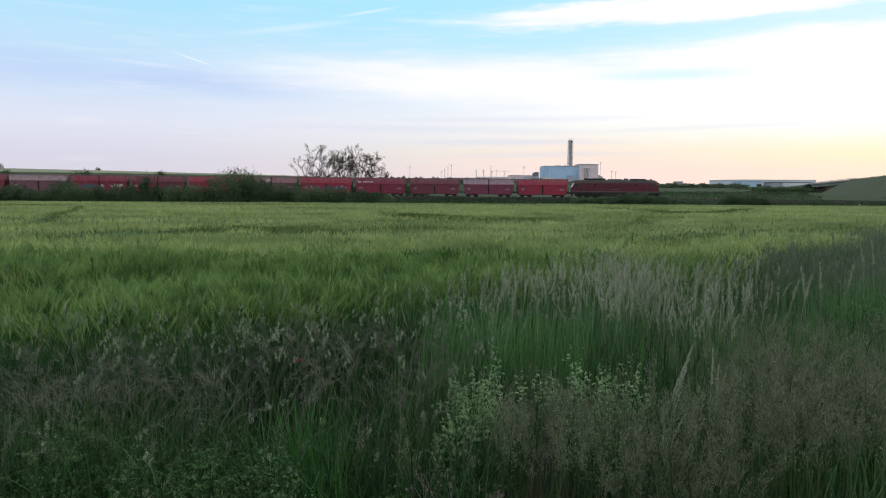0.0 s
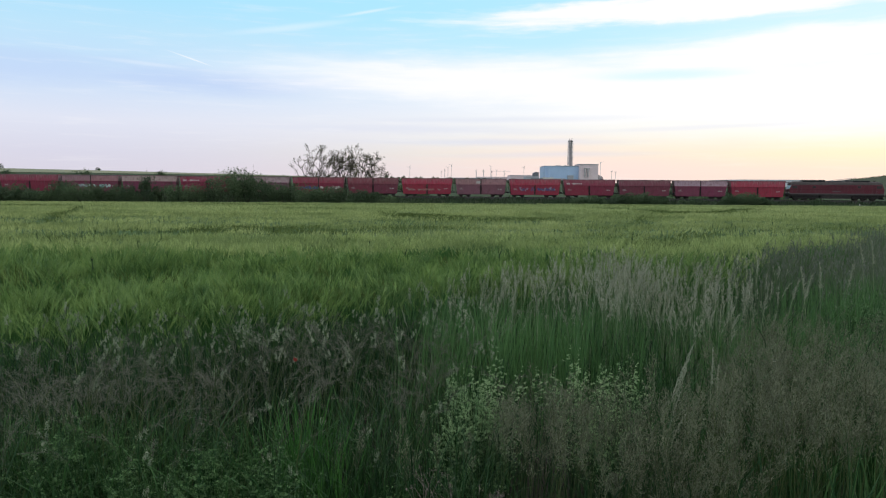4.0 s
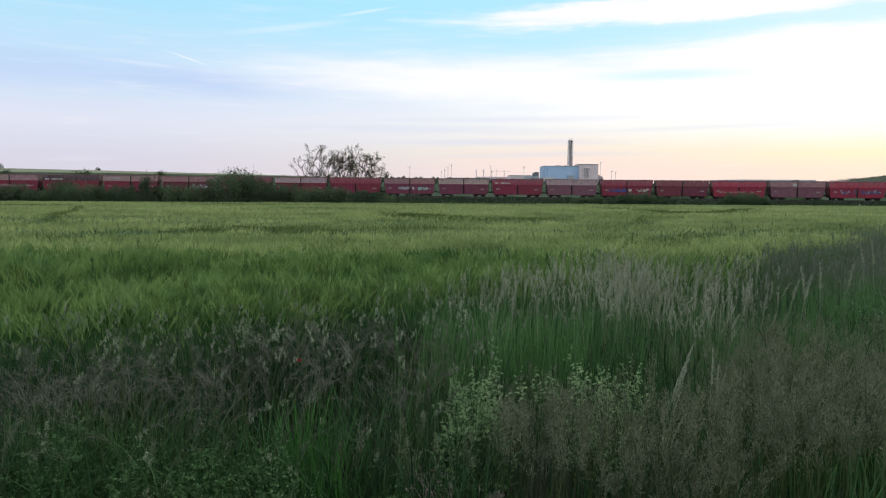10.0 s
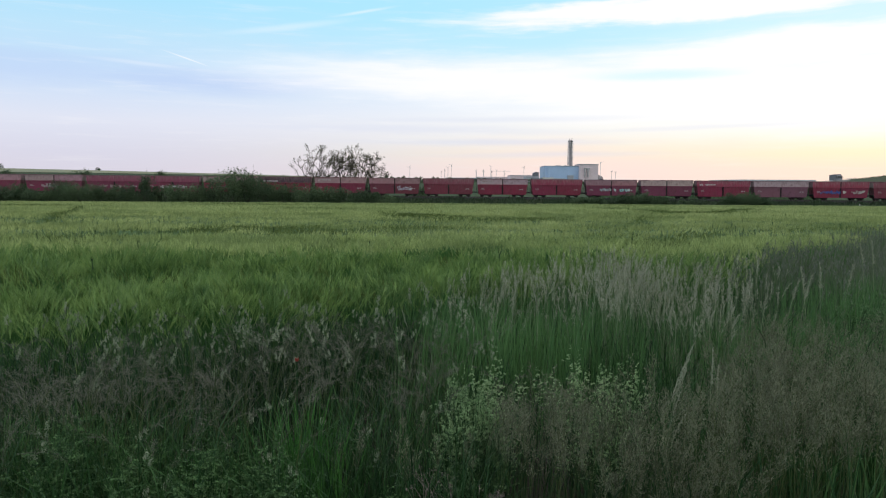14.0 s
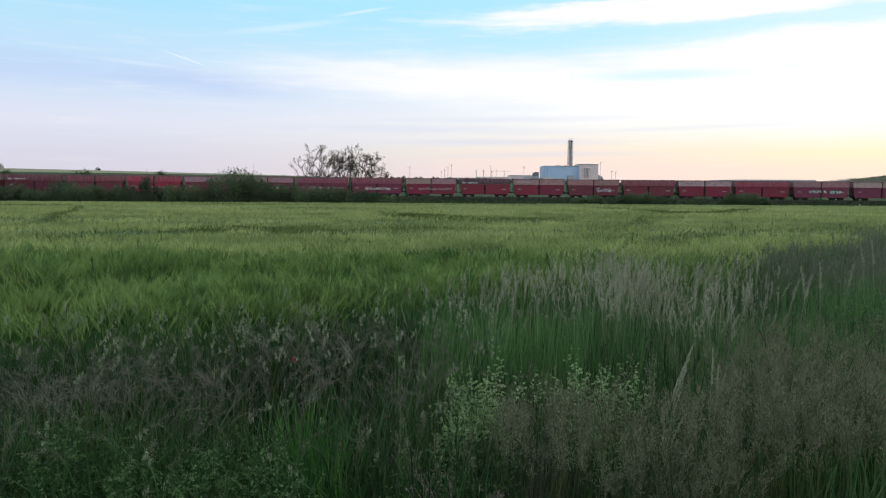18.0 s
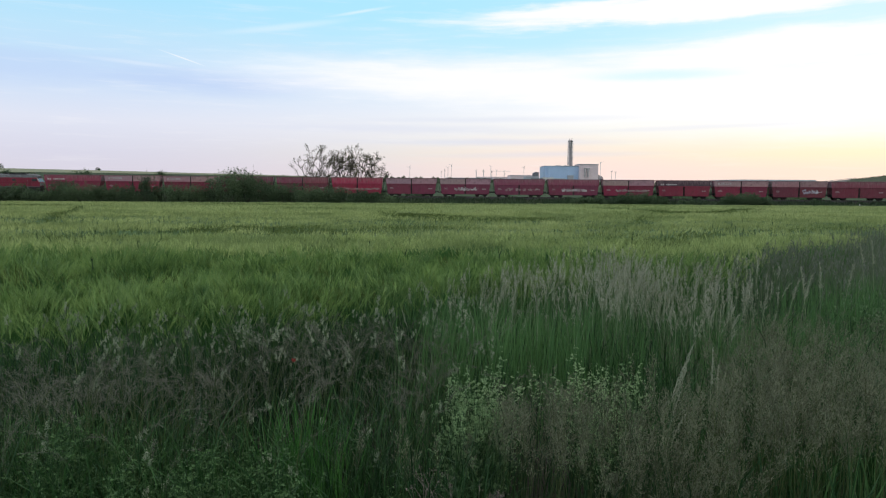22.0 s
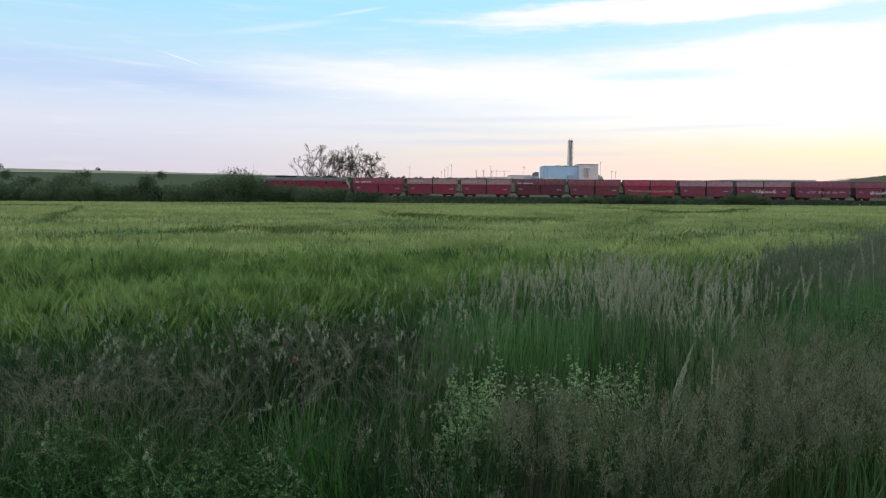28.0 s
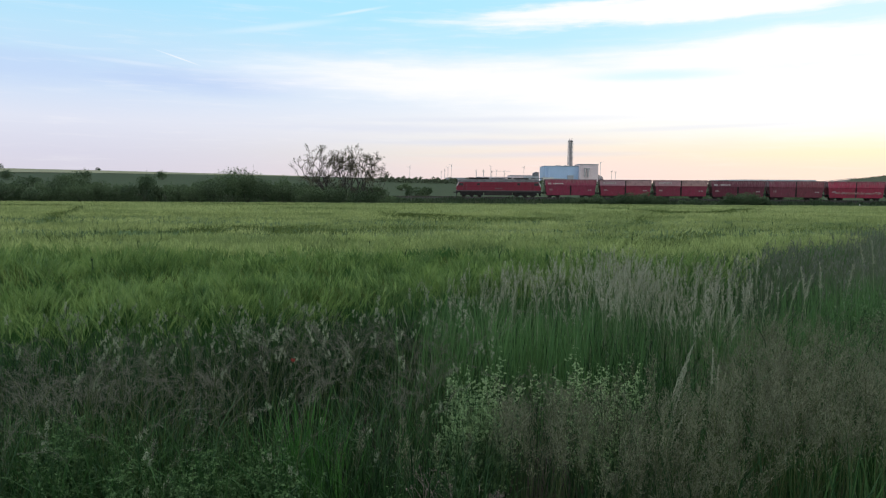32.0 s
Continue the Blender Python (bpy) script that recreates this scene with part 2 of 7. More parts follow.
def slab(corners, thick, bm=None, bevel=0.0):
    """A plate of that thickness behind four corners given anticlockwise from its front."""
    own = bmesh.new()
    c = [Vector(p) for p in corners]
    nrm = (c[1] - c[0]).cross(c[2] - c[0]).normalized()
    a = [own.verts.new(p) for p in c]
    b = [own.verts.new(p - nrm * thick) for p in c]
    own.faces.new(a), own.faces.new(b[::-1])
    for i in range(4):
        j = (i + 1) % 4
        own.faces.new((a[j], a[i], b[i], b[j]))
    if bevel:
        bmesh.ops.bevel(own, geom=own.edges[:], offset=bevel, segments=1, affect="EDGES")
    return own if bm is None else joined(bm, own)


def tri_mesh(name, verts, tris, material):
    """A mesh object from arrays of corners and triangles."""
    me = bpy.data.meshes.new(name)
    n, k = len(verts), len(tris)
    me.vertices.add(n)
    me.vertices.foreach_set("co", np.asarray(verts, dtype=np.float32).ravel())
    me.loops.add(3 * k)
    me.loops.foreach_set("vertex_index", np.asarray(tris, dtype=np.int32).ravel())
    me.polygons.add(k)
    me.polygons.foreach_set("loop_start", np.arange(0, 3 * k, 3, dtype=np.int32))
    me.update(calc_edges=True)
    me.materials.append(material)
    return new(name, me)


def gather(pieces):
    """Joins (verts, tris) pairs into one."""
    vs, ts, off = [], [], 0
    for v, t in pieces:
        vs.append(v), ts.append(t + off)
        off += len(v)
    return np.concatenate(vs), np.concatenate(ts)


def blades(base, h, w, lean, rng, bend=0.35):
    """Tapered bent blades: base (n,3), heights, widths, lean (n,2) of the tip in metres."""
    n = len(base)
    a = rng.uniform(0, np.pi, n)
    side = np.stack([np.cos(a), np.sin(a), np.zeros(n)], 1) * (w / 2)[:, None]
    lean3 = np.concatenate([lean, np.zeros((n, 1))], 1)
    up = np.array([0, 0, 1.0])
    mid = base + up * (h * 0.55)[:, None] + lean3 * bend
    tip = base + up * h[:, None] + lean3
    v = np.stack([base - side, base + side, mid - side * 0.8, mid + side * 0.8, tip], 1).reshape(-1, 3)
    t = np.array([[0, 1, 3], [0, 3, 2], [2, 3, 4]])
    return v, (t[None] + 5 * np.arange(n)[:, None, None]).reshape(-1, 3)


def flecks(centre, size, rng, flat=1.0, pointed=True):
    """Small loose leaves (a bent pair of triangles each) at the centres, turned at random."""
    n = len(centre)
    d1 = rng.normal(size=(n, 3)) * np.array([1, 1, flat])
    d1 /= np.linalg.norm(d1, axis=1)[:, None]
    d2 = np.cross(d1, rng.normal(size=(n, 3)))
    d2 /= np.linalg.norm(d2, axis=1)[:, None]
    s = np.asarray(size).reshape(-1, 1) * np.ones((n, 1))
    v = np.stack([centre - d1 * s, centre - d2 * s * 0.5, centre + d1 * s, centre + d2 * s * 0.5], 1).reshape(-1, 3)
    t = np.array([[0, 1, 3], [1, 2, 3]])
    return v, (t[None] + 4 * np.arange(n)[:, None, None]).reshape(-1, 3)


def needles(start, end, w, rng):
    """Thin slivers from start to end."""
    n = len(start)
    d = end - start
    side = np.cross(d, rng.normal(size=(n, 3)))
    side /= np.linalg.norm(side, axis=1)[:, None] + 1e-9
    side *= np.asarray(w).reshape(-1, 1) / 2
    v = np.stack([start - side, start + side, end], 1).reshape(-1, 3)
    return v, np.arange(3 * n).reshape(-1, 3)


def sweep(name, path, profile, material, tangents=None):
    """A strip with a cross profile of (offset to the right, height) along path points."""
    path = [Vector(p) for p in path]
    verts, faces = [], []
    k = len(profile)
    for i, p in enumerate(path):
        d = path[min(i + 1, len(path) - 1)] - path[max(i - 1, 0)]
        right = Vector((d.y, -d.x, 0)).normalized()
        for off, z in profile:
            verts.append(tuple(p + right * off + Vector((0, 0, z))))
    for i in range(len(path) - 1):
        for j in range(k - 1):
            faces.append((i * k + j, i * k + j + 1, (i + 1) * k + j + 1, (i + 1) * k + j))
    me = bpy.data.meshes.new(name)
    me.from_pydata(verts, [], faces)
    me.materials.append(material)
    return new(name, me)


# ---- the plan: railway line, road line, lie of the land ----
def track_y(x):
    return 163.35 + 0.00945 * x - 0.00095 * x * x


def rail_z(x):
    return EYE - 2.353 - 0.00295 * x


_tx = np.linspace(-560, 400, 9601)
_ty = np.where(np.abs(_tx) < 150, track_y(_tx), track_y(np.sign(_tx) * 150) + (0.00945 - 0.0019 * np.sign(_tx) * 150) * (_tx - np.sign(_tx) * 150))
_ts = np.concatenate([[0], np.cumsum(np.hypot(np.diff(_tx), np.diff(_ty)))])
_ts -= np.interp(0, _tx, _ts)


def on_track(s):
    """The place at arc length s along the line, and the heading in degrees."""
    x, y = np.interp(s, _ts, _tx), np.interp(s, _ts, _ty)
    x1, y1 = np.interp(s + 3, _ts, _tx), np.interp(s + 3, _ts, _ty)
    x0, y0 = np.interp(s - 3, _ts, _tx), np.interp(s - 3, _ts, _ty)
    return float(x), float(y), float(rail_z(x)), math.degrees(math.atan2(y1 - y0, x1 - x0))


RIDGE_AZ = np.radians([-180, -60, -32.5, -25.4, -15.2, -1.1, 7.7, 18.7, 32.5, 60, 180])
RIDGE_EL = np.array([0.006, 0.016, 0.0185, 0.0173, 0.0145, 0.009, 0.0055, 0.002, 0.002, 0.004, 0.006])


def field_z(y):
    return -0.0192 * np.clip(y - 5, 0, 130)


def land_z(x, y):
    x, y = np.asarray(x, float), np.asarray(y, float)
    r, az = np.hypot(x, y), np.arctan2(x, y)
    near = field_z(y)
    ridge = EYE + 900 * np.interp(az, RIDGE_AZ, RIDGE_EL)
    f = np.clip((r - 185) / 715, 0, 1)
    return np.where(r < 185, near, near + (ridge - near) * f)


def crop_edge(x):
    """The field's near boundary: barley grows beyond it."""
    x = np.asarray(x, float)
    return np.where(x < 0, 6.5 + 0.67 * x, np.maximum(6.5 + 0.62 * np.clip(x, 0, 2.2), 4.6 + 1.2 * x)) + 0.25 * np.sin(x * 1.3)


def crop_far(x):
    x = np.asarray(x, float)
    return np.where(np.abs(x) < 150, 163.35 - 0.00095 * x * x, 142.0) - 27
# ---- ground ----
def build_ground():
    radii = np.concatenate([np.arange(0.0, 12, 1.0), np.arange(12, 130, 6.0), np.arange(130, 260, 5.0), np.arange(260, 900, 25.0), np.geomspace(900, 4950, 14)])
    nseg = 240
    ang = np.linspace(0, 2 * np.pi, nseg, endpoint=False)
    x, y = radii[1:, None] * np.sin(ang)[None], radii[1:, None] * np.cos(ang)[None]
    z = land_z(x, y)
    v = np.concatenate([[[0, 0, 0.0]], np.stack([x, y, z], -1).reshape(-1, 3)])
    i = np.arange(nseg)
    j = (i + 1) % nseg
    tris = [np.stack([np.zeros(nseg, int), 1 + j, 1 + i], 1)]
    for k in range(len(radii) - 2):
        a, b = 1 + k * nseg, 1 + (k + 1) * nseg
        tris += [np.stack([a + i, a + j, b + j], 1), np.stack([a + i, b + j, b + i], 1)]
    t = np.concatenate(tris)[:, ::-1]
    g = tri_mesh("ground", v, t, M_GROUND)
    g.data.polygons.foreach_set("use_smooth", [True] * len(g.data.polygons))
    tagged(g, "green farmland rolling off to a low horizon", "ground", kind="structure")


def build_far_crop():
    az = np.radians(np.linspace(-62, -11, 60))
    r = np.linspace(560, 905, 12)
    A, R = np.meshgrid(az, r)
    r0 = 560 + 230 * np.clip((np.degrees(A) + 40) / 29, 0, 1)
    R = np.maximum(R, r0)
    x, y = R * np.sin(A), R * np.cos(A)
    v = np.stack([x, y, land_z(x, y) + 0.35], -1).reshape(-1, 3)
    n = len(az)
    t = []
    for k in range(len(r) - 1):
        for i in range(n - 1):
            a, b = k * n + i, (k + 1) * n + i
            t += [(a, a + 1, b + 1), (a, b + 1, b)]
    ob = tri_mesh("far_crop", v, np.array(t), M_FARCROP)
    tagged(ob, "pale green crop on the far hillside", "field", kind="structure")


build_ground()
build_far_crop()


# ---- sky: thin evening cloud drifting slowly over the clear sky ----
def cloud_material():
    n = Nodes("evening_cloud")
    sep = n.tree.nodes.new("ShaderNodeSeparateXYZ")
    vec = n.tree.nodes.new("ShaderNodeVectorMath")
    vec.operation = "NORMALIZE"
    n.put(vec.inputs[0], n.coords())
    n.tree.links.new(vec.outputs[0], sep.inputs[0])
    az = n.math("MULTIPLY", n.math("ARCTAN2", sep.outputs[0], sep.outputs[1]), 57.2958)
    el = n.math("MULTIPLY", n.math("ARCSINE", sep.outputs[2]), 57.2958)
    both = n.tree.nodes.new("ShaderNodeCombineXYZ")
    n.put(both.inputs[0], az), n.put(both.inputs[1], n.math("MULTIPLY", el, 4.0))
    warp = n.math("SUBTRACT", n.noise(0.12, 5, both.outputs[0], 0.6), 0.5)
    wisp = n.noise(0.35, 5, n.scaled(both.outputs[0], (0.45, 1.3, 1)), 0.6)
    e = n.math("DIVIDE", el, 40.0)
    left = n.ramp(e, SKY_LEFT)
    right = n.ramp(e, SKY_RIGHT)
    tone = n.mix(n.span(n.math("SINE", n.math("DIVIDE", az, 57.2958)), -0.5, 0.56), left, right)
    def blob(a, h, ra, rh, tilt, edge, power):
        da, dh = n.math("SUBTRACT", az, a), n.math("SUBTRACT", el, h)
        dh = n.math("SUBTRACT", dh, n.math("MULTIPLY", da, tilt))
        dh = n.math("ADD", dh, n.math("MULTIPLY", warp, 2.2 * min(1, rh)))
        qa, qh = n.math("DIVIDE", da, ra), n.math("DIVIDE", dh, rh)
        d = n.math("SQRT", n.math("ADD", n.math("MULTIPLY", qa, qa), n.math("MULTIPLY", qh, qh)))
        d = n.math("ADD", d, n.math("MULTIPLY", n.math("SUBTRACT", wisp, 0.5), 0.9))
        return n.math("MULTIPLY", n.span(d, 1.0 + edge, 1.0 - edge), power)
    for colour, blobs in SKY_BLOBS:
        total = None
        for b in blobs:
            v = blob(*b)
            total = v if total is None else n.math("MAXIMUM", total, v)
        tone = n.mix(total, tone, colour)
    tone = n.mix(n.span(wisp, 0.5, 0.8, 0, 0.22), tone, (0.95, 0.93, 0.95))
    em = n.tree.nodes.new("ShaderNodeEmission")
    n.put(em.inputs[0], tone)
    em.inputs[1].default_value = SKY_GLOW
    clear = n.tree.nodes.new("ShaderNodeBsdfTransparent")
    mx = n.tree.nodes.new("ShaderNodeMixShader")
    n.put(mx.inputs[0], n.span(el, 16, 60, 0.95, 0.75))
    n.tree.links.new(clear.outputs[0], mx.inputs[1])
    n.tree.links.new(em.outputs[0], mx.inputs[2])
    n.tree.links.new(mx.outputs[0], n.out.inputs[0])
    return n.mat


def lin(r, g, b):
    return tuple((c / 255 / 12.92) if c < 10 else ((c / 255 + 0.055) / 1.055) ** 2.4 for c in (r, g, b))


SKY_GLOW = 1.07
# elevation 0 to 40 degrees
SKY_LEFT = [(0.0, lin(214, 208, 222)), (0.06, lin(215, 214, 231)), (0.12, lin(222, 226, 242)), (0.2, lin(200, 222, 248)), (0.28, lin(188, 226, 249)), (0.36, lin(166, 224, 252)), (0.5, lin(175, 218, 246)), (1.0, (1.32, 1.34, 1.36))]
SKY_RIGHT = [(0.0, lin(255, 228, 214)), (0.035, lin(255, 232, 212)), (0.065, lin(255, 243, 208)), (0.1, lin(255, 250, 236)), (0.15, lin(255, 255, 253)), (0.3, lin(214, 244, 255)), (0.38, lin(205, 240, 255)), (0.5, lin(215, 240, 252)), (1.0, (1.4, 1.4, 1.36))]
# centre azimuth, elevation, half width, half height, tilt, softness, strength
HIGH_CLOUD = [
    (lin(186, 206, 244), [(-18, 7.9, 8.5, 0.8, 0.0, 0.8, 0.55), (-31, 8.2, 8, 1.0, 0.0, 0.7, 0.35)]),
    (lin(168, 230, 255), [(0, 14.8, 16, 3.0, 0.03, 0.75, 0.6), (7, 11.6, 12, 0.9, 0.02, 0.85, 0.45)]),
    ((1.0, 0.985, 1.0), [(23, 13.5, 20, 1.0, 0.02, 0.35, 1.0), (30, 10.2, 17, 1.25, 0.035, 0.45, 1.0), (8, 8.2, 20, 1.6, -0.03, 0.6, 0.9), (34, 7.0, 24, 2.6, 0.0, 0.5, 1.0),
                         (-12.0, 12.2, 3.6, 0.2, 0.15, 0.95, 0.28), (-6.0, 13.6, 1.7, 0.1, 0.19, 0.95, 0.4), (-19.4, 9.45, 1.2, 0.05, -0.3, 0.9, 0.6), (-22.5, 8.9, 2.6, 0.12, -0.05, 0.95, 0.22)]),
]
LOW_CLOUD = [
    (lin(252, 226, 222), [(12, 1.6, 11, 1.7, 0.0, 0.95, 0.6), (17, 2.6, 8, 0.9, 0.0, 0.95, 0.35)]),
    (lin(205, 243, 255), [(17.5, 8.6, 4.5, 0.35, -0.02, 0.8, 0.6), (22, 11.6, 6, 0.3, 0.03, 0.9, 0.35)]),
    (lin(214, 220, 240), [(4, 3.6, 8, 0.22, 0.0, 0.95, 0.55), (-2, 4.6, 12, 0.3, -0.01, 0.95, 0.4), (9, 2.6, 7, 0.2, 0.01, 0.95, 0.35), (5, 5.4, 9, 0.2, 0.01, 0.95, 0.35), (20, 4.6, 8, 0.15, 0.02, 0.95, 0.3)]),
]
SKY_BLOBS = HIGH_CLOUD + LOW_CLOUD


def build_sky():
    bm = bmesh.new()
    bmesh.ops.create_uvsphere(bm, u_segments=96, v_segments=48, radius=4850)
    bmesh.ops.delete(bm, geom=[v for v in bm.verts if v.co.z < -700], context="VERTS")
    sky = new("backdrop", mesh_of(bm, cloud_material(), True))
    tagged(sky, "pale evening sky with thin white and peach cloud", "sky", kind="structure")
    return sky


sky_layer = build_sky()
# ---- railway line ----
def build_line():
    pts = []
    for s in np.arange(-330, 330, 6.0):
        x, y, z, _ = on_track(s)
        pts.append((x, y, z))
    bank = sweep("railway_embankment", pts, [(-9, -2.6), (-6.5, -1.9), (-3.3, -0.75), (3.3, -0.75), (6.5, -1.9), (9, -2.6)][::-1], M_BANK)
    tagged(bank, "low grassy embankment under the railway line", "embankment", kind="structure")
    bed = sweep("ballast_bed", pts, [(-2.6, -0.76), (-1.75, -0.22), (1.75, -0.22), (2.6, -0.76)][::-1], M_BALLAST)
    tagged(bed, "grey-brown stone ballast bed", "ballast", kind="structure")
    for off in (-0.7525, 0.7525):
        rail = sweep("rail", pts, [(off + o, h) for o, h in ((0.07, -0.16), (0.07, -0.13), (0.012, -0.12), (0.012, -0.045), (0.036, -0.035), (0.036, 0), (-0.036, 0), (-0.036, -0.035), (-0.012, -0.045), (-0.012, -0.12), (-0.07, -0.13), (-0.07, -0.16))], M_RAIL)
        tagged(rail, "worn steel rail on sleepers", "rail", "rails", "structure")
    v, t = [], []
    cube_t = np.array([[0, 1, 2], [0, 2, 3], [4, 6, 5], [4, 7, 6], [0, 4, 5], [0, 5, 1], [1, 5, 6], [1, 6, 2], [2, 6, 7], [2, 7, 3], [3, 7, 4], [3, 4, 0]])
    for i, s in enumerate(np.arange(-200, 200, 0.63)):
        x, y, z, a = on_track(s)
        c, sn = math.cos(radians(a)), math.sin(radians(a))
        b = np.array([[px, py, pz] for pz in (-0.15, -0.3) for px, py in ((-0.13, -1.3), (0.13, -1.3), (0.13, 1.3), (-0.13, 1.3))])
        v.append(np.stack([x + b[:, 0] * c - b[:, 1] * sn, y + b[:, 0] * sn + b[:, 1] * c, z + b[:, 2]], 1))
        t.append(cube_t + 8 * i)
    sl = tri_mesh("sleepers", np.concatenate(v), np.concatenate(t), M_SLEEPER)
    tagged(sl, "weathered sleepers under the rails", "sleepers", kind="stuff")


build_line()


# ---- coal hopper wagons ----
RED = {"bright": (0.36, 0.024, 0.044), "red": (0.27, 0.024, 0.044), "dark": (0.14, 0.017, 0.03), "brown": (0.2, 0.034, 0.042), "dull": (0.23, 0.042, 0.06), "faded": (0.25, 0.088, 0.098)}
PALE = {"none": None, "dusty": (0.29, 0.15, 0.16), "pale": (0.38, 0.27, 0.285), "light": (0.33, 0.2, 0.21), "soot": (0.045, 0.022, 0.034)}


def mirror_y(bm):
    for v in bm.verts:
        v.co.y = -v.co.y
    bmesh.ops.reverse_faces(bm, faces=bm.faces[:])
    return bm


class WagonMeshes:
    """The parts of a self-discharging hopper wagon, made once and shared."""

    def __init__(self):
        P = M_PAINT
        self.upper, self.lower, self.rim, self.rib, self.end, self.endlow, self.post = {}, {}, {}, {}, {}, {}, {}
        for s in (-1, 1):
            flip = (lambda b: b) if s < 0 else mirror_y
            # upper side sheet leans in towards the rim; camera side is -y
            for name, x0, x1 in (("whole", -5.9, 5.9), ("rear", -5.9, -0.12), ("front", 0.12, 5.9)):
                self.upper[s, name] = mesh_of(flip(slab([(x0 * 0.982, -1.48, 2.86), (x1 * 0.982, -1.48, 2.86), (x1, -1.40, 4.08), (x0, -1.40, 4.08)], 0.06, bevel=0.015)), P)
            for name, x0, x1 in (("rear", -5.74, -0.18), ("front", 0.18, 5.74)):
                b = slab([(x0 * 0.95, -1.32, 0.55), (x1 * 0.95, -1.32, 0.55), (x1, -1.47, 2.78), (x0, -1.47, 2.78)], 0.07, bevel=0.02)
                for k in range(3):
                    f = 0.2 + 0.3 * k
                    x = x0 + (x1 - x0) * f
                    b = slab([(x - 0.04, -1.375, 0.75), (x + 0.04, -1.375, 0.75), (x + 0.04, -1.515, 2.7), (x - 0.04, -1.515, 2.7)], 0.06, bm=b)
                self.lower[s, name] = mesh_of(flip(b), P)
            self.rim[s] = mesh_of(flip(box(-5.95, 5.95, -1.46, -1.31, 4.06, 4.2, 0.03)), P)
            self.rib[s] = mesh_of(flip(box(-5.8, 5.8, -1.56, -1.46, 2.76, 2.88, 0.02)), P)
            self.post[s] = mesh_of(flip(slab([(-0.09, -1.345, 0.55), (0.09, -1.345, 0.55), (0.09, -1.5, 2.82), (-0.09, -1.5, 2.82)], 0.2)), M_UNDER)
            self.post[s, "tall"] = mesh_of(flip(slab([(-0.1, -1.47, 2.82), (0.1, -1.47, 2.82), (0.1, -1.39, 4.08), (-0.1, -1.39, 4.08)], 0.12)), M_UNDER)
        for e in (-1, 1):
            self.end[e] = mesh_of(slab([(e * 5.78, e * 1.46, 2.84), (e * 5.78, -e * 1.46, 2.84), (e * 5.87, -e * 1.36, 4.12), (e * 5.87, e * 1.36, 4.12)][::-1], 0.08, bevel=0.02), P)
            self.endlow[e] = mesh_of(slab([(e * 5.36, e * 1.1, 1.3), (e * 5.36, -e * 1.1, 1.3), (e * 5.72, -e * 1.42, 2.84), (e * 5.72, e * 1.42, 2.84)][::-1], 0.08, bevel=0.02), P)
            self.end[e, "rim"] = mesh_of(box(min(e * 5.83, e * 5.96), max(e * 5.83, e * 5.96), -1.31, 1.31, 4.06, 4.2, 0.03), P)
        self.floor = mesh_of(prism([(-4.5, 1.4), (-0.2, 1.9), (0, 2.7), (0.2, 1.9), (4.5, 1.4), (4.5, 1.3), (-4.5, 1.3)], -1.0, 1.0), M_UNDER)
        self.sill = mesh_of(box(-5.65, 5.65, -0.16, 0.16, 0.86, 1.22, 0.02), M_UNDER)
        self.beam = mesh_of(box(-0.12, 0.12, -1.3, 1.3, 0.82, 1.24, 0.02), M_UNDER)
        self.platform = mesh_of(box(-0.5, 0.5, -1.25, 1.25, 1.22, 1.28, 0.01), M_UNDER)
        self.coal = mesh_of(self.heap(), M_COAL, True)
        b = rod((-0.32, 0, 0), (0, 0, 0), 0.09, 8)
        b = rod((0, 0, 0), (0.06, 0, 0), 0.22, 12, bm=b)
        self.buffer = mesh_of(b, M_UNDER)
        b = rod((-0.25, 0, 0), (0.25, 0, 0), 0.05, 6)
        self.coupler = mesh_of(box(-0.1, 0.1, -0.08, 0.08, -0.14, 0.08, 0.02, bm=b), M_UNDER)
        b = bmesh.new()
        for y in (-0.22, 0.22):
            b = rod((0, y, 1.25), (0, y, 4.1), 0.022, 5, bm=b)
        for k in range(9):
            b = rod((0, -0.22, 1.4 + 0.3 * k), (0, 0.22, 1.4 + 0.3 * k), 0.016, 5, bm=b)
        self.ladder = mesh_of(b, M_UNDER)
        b = bmesh.new()
        for a, c in (((0, -1.2, 1.28), (0, -1.2, 2.3)), ((0, 1.2, 1.28), (0, 1.2, 2.3)), ((0, -1.2, 2.3), (0, 1.2, 2.3)), ((0, -1.2, 1.8), (0, 1.2, 1.8))):
            b = rod(a, c, 0.02, 5, bm=b)
        self.handrail = mesh_of(b, M_UNDER)
        self.bogie = mesh_of(self.bogie_frame(), M_UNDER)
        self.wheel = mesh_of(wheelset(0.46), M_WHEEL, False)
        self.cylinder = mesh_of(rod((-0.5, -0.75, 0.95), (0.5, -0.75, 0.95), 0.17, 10), M_UNDER)
        self.plate = mesh_of(slab([(-0.5, 0, -0.2), (0.5, 0, -0.2), (0.5, 0.05, 0.2), (-0.5, 0.05, 0.2)], 0.012), M_MARK)

    def heap(self):
        bm = bmesh.new()
        bmesh.ops.create_grid(bm, x_segments=24, y_segments=8, size=1)
        for v in bm.verts:
            x, y = v.co.x, v.co.y
            v.co = Vector((x * 5.76, y * 1.24, 3.72 + 0.3 * (1 - y * y) * (1 - x ** 6) + 0.07 * noise.noise((x * 12, y * 5, 0))))
        return bm

